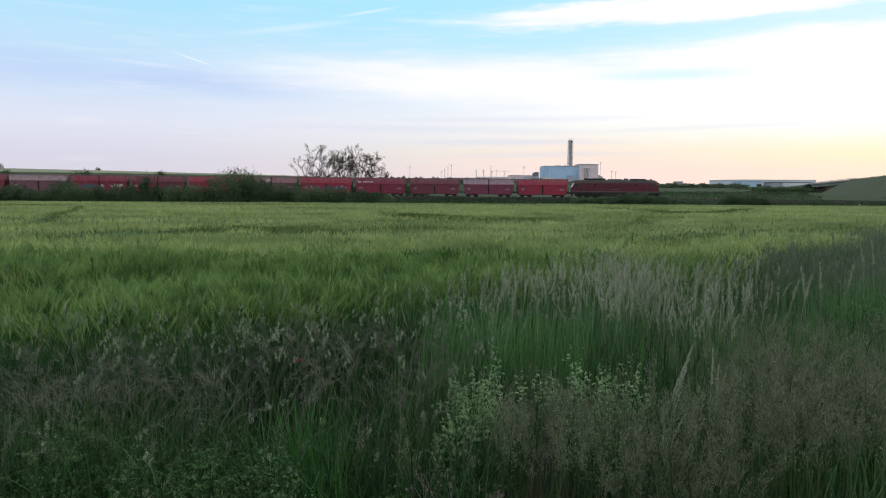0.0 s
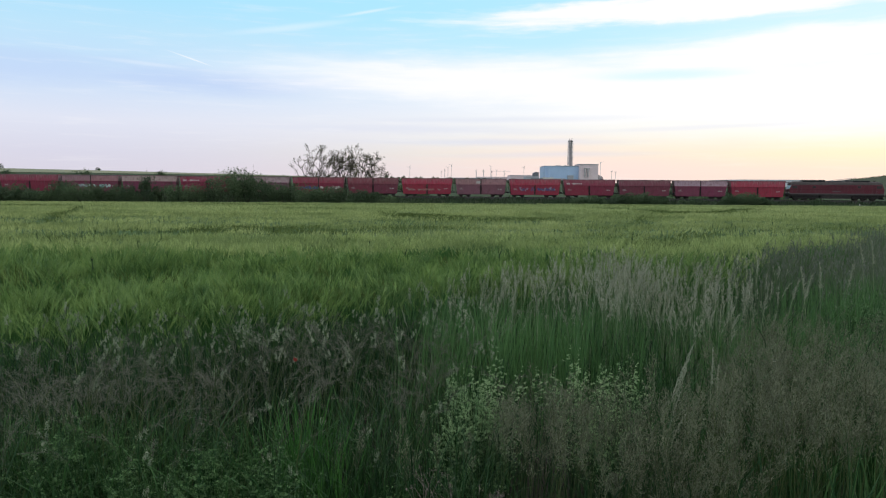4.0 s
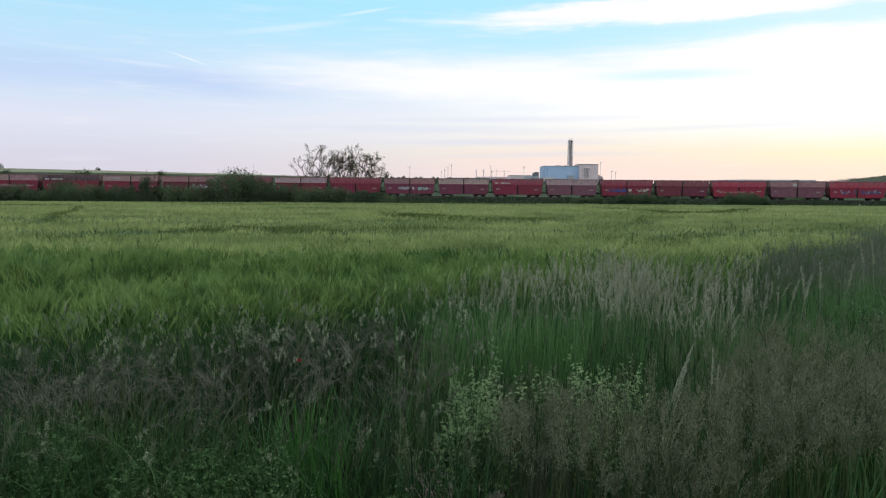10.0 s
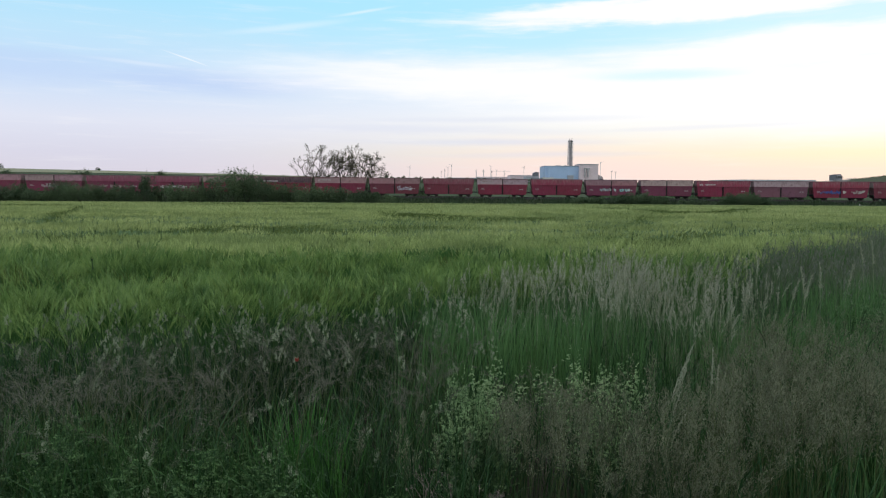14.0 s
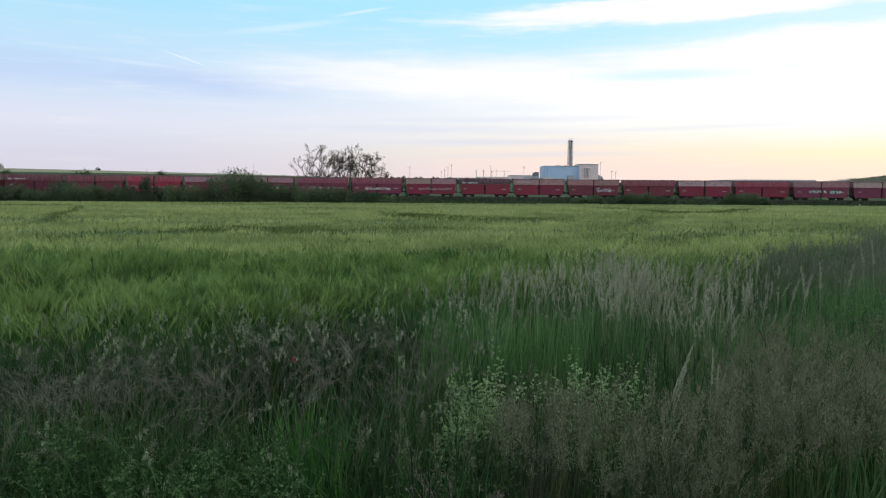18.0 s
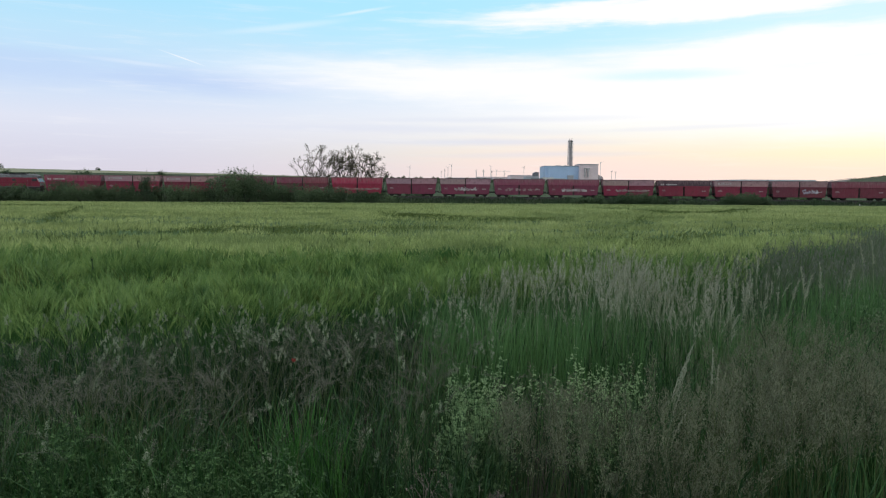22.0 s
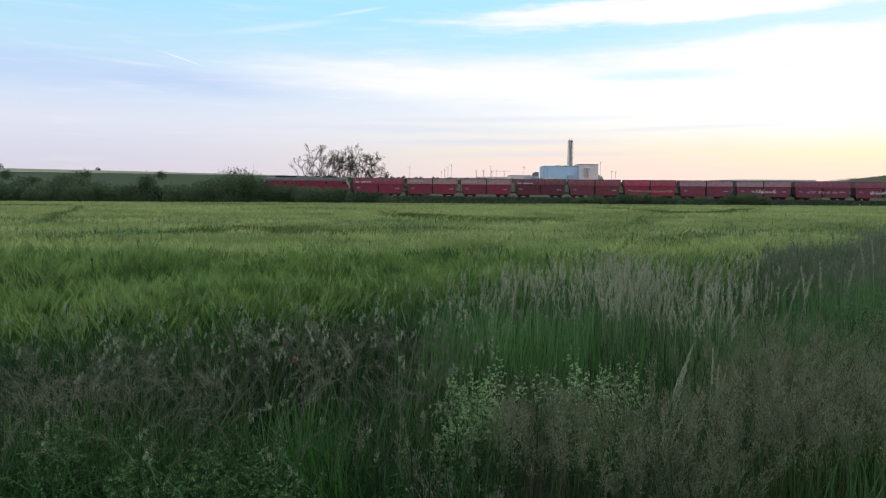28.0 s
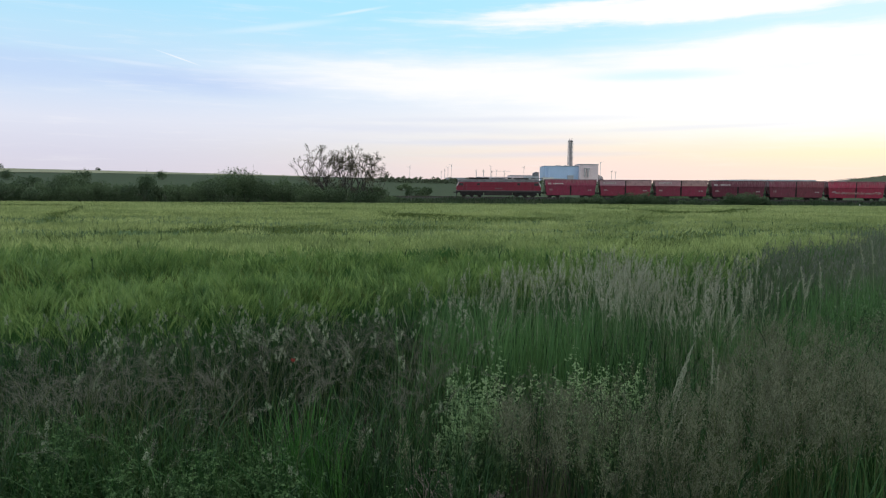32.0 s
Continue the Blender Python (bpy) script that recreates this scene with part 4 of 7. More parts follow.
def tree(x, y, h, spread, seed, label, leafy=1.0, z=None, lean=0.0, levels=4, leaf=0.15):
    """A tapered trunk that forks again and again, with leaf clumps along the twigs."""
    rng = np.random.default_rng(seed)
    z = float(land_z(x, y)) if z is None else z
    ob = thing("tree", pose(x, y, z), label, "tree", "trees beside the railway")
    segs, tips = [], []

    def grow(p, d, length, r, level):
        steps = 3
        for k in range(steps):
            d = (d + Vector(rng.normal(size=3)) * 0.34 + Vector((-0.035 * p.x, -0.03 * p.y, 0.09))).normalized()
            q = p + d * (length / steps)
            segs.append((p.copy(), q.copy(), r * (1 - 0.22 * k / steps), r * (1 - 0.22 * (k + 1) / steps)))
            if level <= 1:
                tips.append(q.copy())
            p = q
        if level == 0:
            tips.append(p)
            return
        for k in range(2 if rng.random() < 0.55 else 3):
            a = Vector(rng.normal(size=3))
            nd = (d + (a - d * a.dot(d)).normalized() * rng.uniform(0.35, 0.85) * spread).normalized()
            grow(p, nd, length * rng.uniform(0.66, 0.84), r * 0.62, level - 1)

    stems = 3 if rng.random() < 0.7 else 2
    for k in range(stems):
        grow(Vector((rng.uniform(-0.5, 0.5), rng.uniform(-0.4, 0.4), -0.2)), Vector((lean + rng.uniform(-0.26, 0.26), rng.uniform(-0.3, 0.3), 1)).normalized(), h * 0.19, h * 0.009, levels)
    top = max(q.z for _, q, _, _ in segs)
    f = h / top
    vs, ts = [], []
    for i, (a, b, r0, r1) in enumerate(segs):
        a, b = a * f, b * f
        d = (b - a).normalized()
        s1 = d.orthogonal().normalized()
        s2 = d.cross(s1)
        m = 5 if r0 > 0.05 else 3
        ring = [(math.cos(2 * math.pi * k / m), math.sin(2 * math.pi * k / m)) for k in range(m)]
        o = len(vs)
        vs += [tuple(a + (s1 * c + s2 * s) * max(r0 * 1.75, 0.03)) for c, s in ring] + [tuple(b + (s1 * c + s2 * s) * max(r1 * 1.75, 0.024)) for c, s in ring]
        for k in range(m):
            j = (k + 1) % m
            ts += [(o + k, o + j, o + m + j), (o + k, o + m + j, o + m + k)]
    wood = tri_mesh("trunk", np.array(vs), np.array(ts), M_BARK)
    wood.parent = ob
    pts = np.array([tuple(p * f) for p in tips])
    tops = np.clip(pts[:, 2] / h, 0, 1)
    heart = pts[rng.random(len(pts)) < (0.06 + 0.5 * tops) * leafy]
    c = np.repeat(heart, 12, 0)
    n = len(c)
    c = c + rng.normal(size=(n, 3)) * 0.2
    v, t = flecks(c, rng.uniform(0.5, 1.1, n) * leaf, rng)
    crown = tri_mesh("crown", v, t, M_TREELEAF)
    crown.parent = ob
    return ob


F = 1230.63
M_UNDERGREY = surface("dark_grey_cladding", (0.2, 0.2, 0.22), (0.14, 0.14, 0.16), 0.1, 0.7)


def along_bearing(u, depth):
    """The x at which a bearing (u to the right of the axis, per focal length) meets that depth."""
    return (u - 784) / F * depth


# hedgerow between field and line: bearing, width, height
HEDGE = [(-40, 7, 4.2), (8, 5, 3.6), (30, 4, 4.6), (62, 5, 3.0), (95, 5, 3.4), (112, 5, 5.0), (140, 6, 5.0), (170, 5, 4.4), (205, 5, 3.8), (230, 4, 4.4), (262, 4, 6.4), (292, 4, 4.2), (318, 5, 4.2),
         (345, 5, 4.4), (378, 5, 6.4), (402, 5.5, 7.6), (425, 6, 8.2), (446, 5.5, 7.2), (470, 5, 4.9), (492, 5, 4.6), (515, 5, 4.6), (545, 6, 4.4), (575, 6, 4.0), (605, 5, 3.7), (635, 5, 3.3), (662, 4, 2.6), (684, 4, 2.0)]
for _i, (_u, _w, _h) in enumerate(HEDGE):
    _d = 148.0 - 0.00095 * along_bearing(_u, 148) ** 2 + (_i % 3) * 1.6
    shrub(along_bearing(_u, _d), _d, _w, _h * 1.12, int(200 * _w * _h ** 0.5), 300 + _i, "dense dark green hedgerow shrub beside the railway", size=0.17)
for _i, (_u, _d, _w, _h) in enumerate([(720, 149, 3, 1.7), (742, 151, 2.5, 1.4), (985, 149, 4, 1.5), (1030, 149, 5, 2.3), (1068, 149, 4, 2.2), (1100, 148.5, 5, 2.9), (1132, 148, 5, 3.6), (1165, 148, 4, 2.6),
                                       (1215, 147, 4, 1.6), (1290, 146, 5, 3.0), (1318, 146, 6, 3.4), (1348, 146, 4, 2.6), (1400, 145, 4, 1.0), (1480, 144, 4, 1.0), (1545, 143, 4, 1.0)]):
    shrub(along_bearing(_u, _d), _d, _w, _h, int(230 * _w * _h), 400 + _i, "low dark bramble shrub in front of the railway", group="low trackside shrubs", size=0.15)
# slender young tree in the hedge and half-bare trees behind the line
for _i, (_u, _d, _h, _sp, _lean, _lf) in enumerate([(584, 181, 14.6, 0.6, 0.06, 1.0), (592, 183, 14.4, 0.6, 0.0, 1.0), (598, 182, 13.6, 0.75, -0.03, 0.85), (620, 180, 13.6, 0.72, 0.0, 0.6), (640, 181, 14.6, 0.72, 0.02, 0.65), (647, 184, 12.6, 0.75, 0.02, 0.8), (566, 183, 8.5, 0.5, 0.0, 0.8), (650, 182, 10.0, 0.7, 0.02, 0.9)]):
    tree(along_bearing(_u, _d), _d, _h, _sp, 500 + _i, "half-bare tree with twisted limbs and sparse young leaves", _lf, lean=_lean)
for _i, (_u, _d, _w, _h) in enumerate([(502, 186, 4, 7.0), (430, 190, 8, 6.0), (395, 190, 7, 5.6), (470, 188, 7, 5.4), (590, 186, 8, 4.8), (640, 186, 8, 4.8), (672, 184, 4, 4.4), (535, 186, 7, 5.2), (560, 184, 7, 4.6), (610, 187, 7, 4.6), (660, 187, 6, 4.4), (0, 192, 8, 3.8), (40, 190, 6, 3.9), (75, 195, 6, 4.0), (105, 190, 5, 6.2), (128, 190, 7, 6.6), (150, 192, 5, 6.0), (175, 190, 6, 4.6), (215, 190, 6, 3.6), (240, 192, 5, 3.6), (265, 190, 5, 6.2), (300, 192, 7, 3.6), (330, 190, 7, 3.8), (360, 190, 6, 5.2)]):
    shrub(along_bearing(_u, _d), _d, _w, _h, int(150 * _w * _h ** 0.5), 600 + _i, "bushy shrub behind the railway line", group="shrubs behind the line", size=0.2)
# loose bushes on the slope and on the crest of the hill
for _i, (_u, _d, _w, _h) in enumerate([(15, 330, 7, 5), (55, 260, 8, 4), (120, 250, 8, 5), (150, 330, 7, 6.5), (260, 300, 7, 4.5), (287, 420, 6, 6), (2, 640, 8, 7.0), (176, 860, 5.5, 5.0), (715, 300, 6, 3), (735, 240, 7, 3), (752, 245, 5, 3)]):
    shrub(along_bearing(_u, _d), _d, _w, _h, 900, 650 + _i, "round dark bush on the open slope", group="bushes on the slope", size=0.28)


def far_wood(name, u0, u1, depth, h, n, seed, label):
    """A far belt of trees as one mass of leaf clumps with an uneven top."""
    rng = np.random.default_rng(seed)
    u = rng.uniform(u0, u1, n)
    x = along_bearing(u, depth)
    y = depth + rng.uniform(-6, 6, n)
    top = h * (0.55 + 0.45 * np.abs(np.sin(u * 0.31) * np.cos(u * 0.113 + 1)))
    z = land_z(x, y) + rng.uniform(0, 1, n) ** 0.7 * top
    v, t = flecks(np.stack([x, y, z], 1), rng.uniform(0.6, 1.3, n) * depth / 700, rng)
    tagged(tri_mesh(name, v, t, M_FARWOOD if depth > 390 else M_HEDGE), label, "woods", kind="stuff")


far_wood("tree_belt", 1080, 1320, 620, 4.4, 5200, 1, "dark belt of far trees along the plain")
far_wood("tree_belt", 1300, 1450, 520, 1.6, 2000, 2, "dark far shrubs before the road embankment")
far_wood("tree_belt", 670, 830, 560, 5.5, 2600, 3, "dark far hedge behind the green meadow")
far_wood("tree_belt", 820, 1080, 760, 5.0, 2600, 4, "dark far hedge below the works buildings")
far_wood("tree_belt", 1120, 1420, 300, 1.7, 3600, 5, "rough scrub behind the railway")
far_wood("scrub", 1060, 1440, 200, 1.4, 9000, 6, "low mottled scrub behind the railway")
far_wood("scrub", 1040, 1440, 235, 1.6, 7000, 7, "low mottled scrub behind the railway")
far_wood("scrub", 1330, 1431, 380, 3.4, 3000, 9, "dark scrub on the far side of the bridge")
far_wood("scrub", 690, 1060, 190, 0.9, 4000, 8, "rough weeds behind the railway")


# ---- works with chimney, halls, wind turbines on the horizon ----
def clad_ribs(x0, x1, y, z0, z1, step, bm):
    for x in np.arange(x0, x1, step):
        bm = box(x, x + 0.25, y - 0.12, y, z0, z1, bm=bm)
    return bm


def works():
    D = 1000.0
    k = D / F
    base = float(land_z(along_bearing(1000, D), D)) - 0.5
    zz = lambda v, u=1000: EYE + (330 + 0.006 * (u - 784) - v) * k
    W = thing("works_building", pose(along_bearing(997.7, D), D, base), "pale blue and beige industrial works with flat roofs", "industrial building")
    X = lambda u: (u - 1000) * k
    Z = lambda v, u=1000: zz(v, u) - base
    part("main_hall", box(X(964), X(1025), 0, 50, 0, Z(295), 0.3), M_STEEL_BLUE, W, "pale blue clad hall")
    for x in np.arange(X(965), X(1013), 3.2):
        part("cladding_rib", box(x, x + 0.25, -0.12, 0, 0, Z(295.5)), M_STEEL_BLUE, W)
    for x in np.arange(X(1025), X(1055), 3.2):
        part("cladding_rib", box(x, x + 0.25, -8.12, -8, 0, Z(292.5)), M_CLAD_PALE, W)
    part("hall_roof", box(X(963.5), X(1023), -0.5, 50.5, Z(295), Z(294.3)), M_CLAD_GREY, W)
    part("stair_tower", box(X(970), X(973), -2.5, 0, 0, Z(295.5), 0.2), M_STEEL_BLUE, W)
    part("boiler_house", box(X(1024), X(1056.5), -8, 32, 0, Z(292), 0.4), M_CLAD_PALE, W, "pale beige clad block")
    part("house_roof", box(X(1023.5), X(1057), -8.6, 32.5, Z(292), Z(291.2)), M_CLAD_GREY, W)
    for u in (1033, 1038.5):
        part("flue_pipe", rod((X(u), -9.5, Z(314)), (X(u), -9.5, Z(298)), 1.3, 12), M_CHIMNEY, W)
    part("flue_pipe", rod((X(1031), -9.5, Z(299)), (X(1041), -9.5, Z(299)), 1.2, 10), M_CHIMNEY, W)
    part("silo", rod((X(1061), 0, 0), (X(1061), 0, Z(312)), 3.4, 20), M_CHIMNEY, W, "dark grey silo")
    part("conveyor_house", prism([(X(944), Z(325)), (X(944), Z(308)), (X(948), Z(305)), (X(953), Z(306)), (X(953), Z(325))], -6, 10), M_UNDERGREY, W)
    part("stack_base", box(X(1004), X(1014), -6, -1, 0, Z(311), 0.2), M_CLAD_GREY, W)
    part("pipe_bridge", box(X(940), X(958), -18, -16, Z(318), Z(316.6), 0.1), M_UNDERGREY, W)
    part("silo", rod((X(1064), -4, 0), (X(1064), -4, Z(316)), 2.2, 16), M_UNDERGREY, W, "dark grey silo")
    part("conveyor", prism([(X(1056), Z(310)), (X(1056), Z(308.5)), (X(1066), Z(314)), (X(1066), Z(315.5))], -3, 0), M_UNDERGREY, W)
    part("annexe", box(X(958), X(978), -16, -4, 0, Z(315), 0.2), M_WHITE, W, "low white annexe")
    part("annexe", box(X(978), X(998), -14, -4, 0, Z(316.5), 0.2), M_CLAD_GREY, W)
    part("annexe", box(X(930), X(953), -10, 20, 0, Z(313), 0.2), M_CLAD_GREY, W)
    for u in (985, 990, 1000):
        part("vent", box(X(u), X(u + 3), 4, 8, Z(294.5), Z(293)), M_CLAD_GREY, W)
    C = thing("chimney", pose(along_bearing(1006.4, D + 25), D + 25, base), "tall steel lattice chimney with three flues", "chimney")
    top, r = zz(247) - base, 2.6
    for a in range(3):
        x, y = 1.5 * math.cos(a * 2.094), 1.5 * math.sin(a * 2.094)
        part("flue", rod((x, y, 0), (x, y, top), 1.0, 14), M_CHIMNEY, C)
    for sx in (-1, 1):
        for sy in (-1, 1):
            part("mast_leg", rod((sx * 3.4, sy * 3.4, 0), (sx * 3.0, sy * 3.0, top - 1), 0.35, 6), M_CHIMNEY, C)
    for i in range(8):
        h = 6 + i * (top - 8) / 7
        part("platform_ring", box(-3.5, 3.5, -3.5, 3.5, h - 0.2, h + 0.2, 0.1), M_CHIMNEY, C)
        if i < 7:
            h2 = h + (top - 8) / 7
            part("brace", rod((-3.2, -3.3, h), (3.2, -3.3, h2), 0.22, 4, bm=rod((3.2, -3.3, h), (-3.2, -3.3, h2), 0.22, 4)), M_CHIMNEY, C)
    part("lightning_rod", rod((1.8, 0, top), (2.2, 0, top + 2.6), 0.2, 5, bm=rod((-1.8, 0, top), (-2.0, 0, top + 2.2), 0.2, 5)), M_UNDER, C)


def hall(u0, u1, v0, depth, deep, material, label, roof=M_CLAD_GREY, extra=()):
    k = depth / F
    um = (u0 + u1) / 2
    base = float(land_z(along_bearing(um, depth), depth)) - 0.5
    h = EYE + (330 + 0.006 * (um - 784) - v0) * k - base
    H = thing("industrial_hall", pose(along_bearing(um, depth), depth, base), label, "industrial hall", "far halls")
    w = (u1 - u0) / 2 * k
    part("wall", clad_ribs(-w, w, 0, 0, h - 0.3, 5.0, box(-w, w, 0, deep, 0, h - 0.2, 0.1)), material, H)
    part("roof", box(-w - 0.4, w + 0.4, -0.4, deep + 0.4, h - 0.2, h, 0.05), roof, H)
    for x0, x1, z0, z1 in extra:
        part("window_band", box(-w + x0 * 2 * w, -w + x1 * 2 * w, -0.22, -0.1, z0 * h, z1 * h), M_GLASS, H)
    return H


works()


def gantry():
    D = 1100.0
    k = D / F
    x0 = along_bearing(868, D)
    base = float(land_z(x0, D)) - 0.5
    G = thing("gantry_crane", pose(x0, D, base), "thin steel gantry crane far off beside the halls", "crane")
    Z = lambda v: EYE + (330.5 - v) * k - base
    X = lambda u: (u - 868) * k
    part("beam", box(X(868), X(902), -0.3, 0.3, Z(303.8), Z(303.5)), M_CLAD_GREY, G)
    for u, top in ((842, 301), (855, 301.5), (869, 299.5), (892, 302)):
        part("mast", rod((X(u), 0, 0), (X(u), 0, Z(top)), 0.25, 6), M_CLAD_GREY, G)
    part("trolley", box(X(868.4), X(869.8), -1, 1, Z(306), Z(303)), M_UNDERGREY, G)


def culvert():
    d = 145.0
    x = along_bearing(1545, d)
    z = float(land_z(x, d))
    C = thing("culvert_wall", pose(x, d, z - 0.2), "low weathered concrete culvert wall beside the line", "wall")
    part("headwall", box(-2.6, 2.6, 0, 0.4, 0, 0.8, 0.04), M_SLEEPER, C)
    part("coping", box(-2.75, 2.75, -0.08, 0.48, 0.8, 0.92, 0.03), M_CONCRETE, C)
    part("marker_post", box(-3.1, -2.95, -0.1, 0.05, 0, 1.3, 0.01), M_WHITE, C)


gantry()
culvert()
hall(788, 870, 315.0, 1100, 60, M_CLAD_GREY, "long low grey hall on the plain")
hall(845, 905, 313.5, 1150, 60, M_CLAD_PALE, "long low pale hall on the plain")
hall(903, 952, 310.5, 1080, 60, M_CLAD_PALE, "pale flat-roofed hall beside the works")
hall(1308, 1440, 318.6, 760, 90, M_HALL_WHITE, "long white warehouse with a flat roof", roof=M_HALL_WHITE, extra=((0.3, 0.95, 0.62, 0.7),))
hall(1308, 1345, 321.5, 700, 20, M_STEEL_BLUE, "low blue-grey warehouse front", extra=((0.75, 0.98, 0.15, 0.6),))
hall(1360, 1382, 324.0, 690, 14, M_CLAD_GREY, "small grey shed before the warehouse", roof=M_UNDER)
hall(1194, 1206, 321.5, 800, 10, M_CONCRETE, "small square concrete tower on the plain")
hall(1165, 1190, 326.5, 760, 10, M_CLAD_GREY, "small grey houses on the plain")


def turbine(u, v_hub, size, depth, seed, name="wind_turbine"):
    rng = np.random.default_rng(seed)
    u -= 0.011 * (u - 784)
    k = depth / F
    base = float(land_z(along_bearing(u, depth), depth)) - 1
    hub = EYE + (330 + 0.006 * (u - 784) - v_hub) * k - base
    T = thing("wind_turbine", pose(along_bearing(u, depth), depth, base), "white wind turbine far off on the horizon", "wind turbine", "wind turbines on the horizon")
    part("tower", rod((0, 0, 0), (0, 0, hub), 1.1, 10, 0.6), M_TURBINE, T)
    part("nacelle", box(-1.2, 1.2, -4, 4, hub - 1.2, hub + 1.2, 0.3), M_TURBINE, T)
    R = size * k
    a0 = rng.uniform(0, 120)
    rotor = part("rotor", rod((0, -5, 0), (0, -7.5, 0), 1.8, 10, 0.6), M_TURBINE, T)
    rotor.matrix_basis = pose(0, 0, hub)
    for i in range(3):
        a = radians(a0 + 120 * i)
        part("blade", slab([(-0.5, -6, 1), (0.5, -6, 1), (0.2, -6, R), (-0.2, -6, R)], 0.4), M_TURBINE, rotor).matrix_basis = pose(0, 0, 0, 0, math.degrees(a), 0)
    return T


for _i, (_u, _v, _s) in enumerate([(724, 296, 5), (780, 304, 3), (786, 301, 3), (792, 297, 4), (798, 293, 5), (842, 303, 3), (855, 303, 3), (868, 296, 4), (878, 302, 3), (892, 303, 3), (927, 297, 4), (1063, 289, 6), (1083, 304, 3), (1090, 305, 3)]):
    turbine(_u, _v, _s, 3000, 700 + _i)
# ---- road on its embankment, with a bridge ----
def road_x(y):
    return 189 + 0.24 * (y - 300)


def road_z(y):
    return float(np.interp(y, [215, 240, 280, 300, 350, 393, 430, 520], [2.0, 6.6, 7.2, 6.7, 5.4, 4.4, 3.2, 0.4]))


def build_road():
    def bank(name, y0, y1, label):
        pts = [(road_x(y), y, road_z(y)) for y in np.arange(y0, y1 + 0.1, 5.0)]
        b = sweep(name, pts, [(-26, -10.5), (-22, -8.6), (-6, -0.25), (6, -0.25), (22, -8.6), (26, -10.5)], M_BANK)
        for e in (pts[0], pts[-1]):
            rim = [(e[0] + o, e[1], e[2] + h) for o, h in ((-26, -10.5), (-22, -8.6), (-6, -0.25), (6, -0.25), (22, -8.6), (26, -10.5))]
            face = slab(rim if e is pts[0] else rim[::-1], 0.3)
            tagged(new(name + "_end", mesh_of(face, M_BANK)), "grassy end of the road embankment at the bridge", "embankment", kind="structure")
        tagged(b, label, "embankment", kind="structure")
    bank("road_embankment", 212, 326, "grass-covered road embankment rising beside the line")
    bank("road_embankment_far", 393, 520, "grass-covered road embankment beyond the bridge")
    pts = [(road_x(y), y, road_z(y) - 0.2) for y in np.arange(212, 520.1, 4.0)]
    tagged(sweep("road", pts, [(-4.2, -0.06), (-4.2, 0.02), (0, 0.06), (4.2, 0.02), (4.2, -0.06)], M_ASPHALT), "grey asphalt road over the bridge", "road", kind="structure")
    B = thing("road_bridge", pose(0, 0, 0), "concrete road bridge with steel guard rails", "bridge")
    def along(y, off, z):
        d = Vector((0.24, 1, 0)).normalized()
        r = Vector((d.y, -d.x, 0))
        return Vector((road_x(y), y, 0)) + r * off + Vector((0, 0, z))
    y0, y1 = 320.0, 397.0
    def beam(off0, off1, z0, z1, ya=y0, yb=y1):
        b = bmesh.new()
        c = [along(y, o, road_z(y) + z) for y in (ya, yb) for o in (off0, off1) for z in (z0, z1)]
        vs = [b.verts.new(p) for p in c]
        for f in ((0, 1, 3, 2), (4, 6, 7, 5), (0, 4, 5, 1), (2, 3, 7, 6), (0, 2, 6, 4), (1, 5, 7, 3)):
            b.faces.new([vs[i] for i in f])
        bmesh.ops.recalc_face_normals(b, faces=b.faces[:])
        return b
    part("deck", beam(-4.6, 4.6, -0.75, -0.3), M_CONCRETE, B)
    part("edge_beam", beam(-4.9, -4.4, -0.6, 0.15), M_CONCRETE, B, "pale concrete edge beam")
    part("edge_beam", beam(4.4, 4.9, -0.6, 0.15), M_CONCRETE, B)
    for o in (-3.6, -1.2, 1.2, 3.6):
        part("girder", beam(o - 0.4, o + 0.4, -2.0, -0.75), M_CONCRETE, B)
    part("abutment", beam(-4.4, 4.4, -9.5, -0.76, y0 + 1.3, y0 + 3.7), M_CONCRETE, B)
    part("abutment", beam(-4.4, 15, -9.5, -0.76, y1 - 4.3, y1 - 1.3), M_BROWN_CONCRETE, B, "dark brown concrete abutment")
    part("spray_painting", beam(-3.6, -1.4, -5.6, -2.0, y1 - 4.36, y1 - 4.32), M_MARK, B, "pale sprayed patch", (0.55, 0.56, 0.58))
    for s in (-4.6, 4.6):
        part("guard_rail", beam(s - 0.05, s + 0.05, 0.45, 0.65, 320, 400), M_CHIMNEY, B)
        for y in np.arange(321, 400, 4.0):
            part("rail_post", beam(s - 0.06, s + 0.06, -0.3, 0.6, y, y + 0.12), M_CHIMNEY, B)


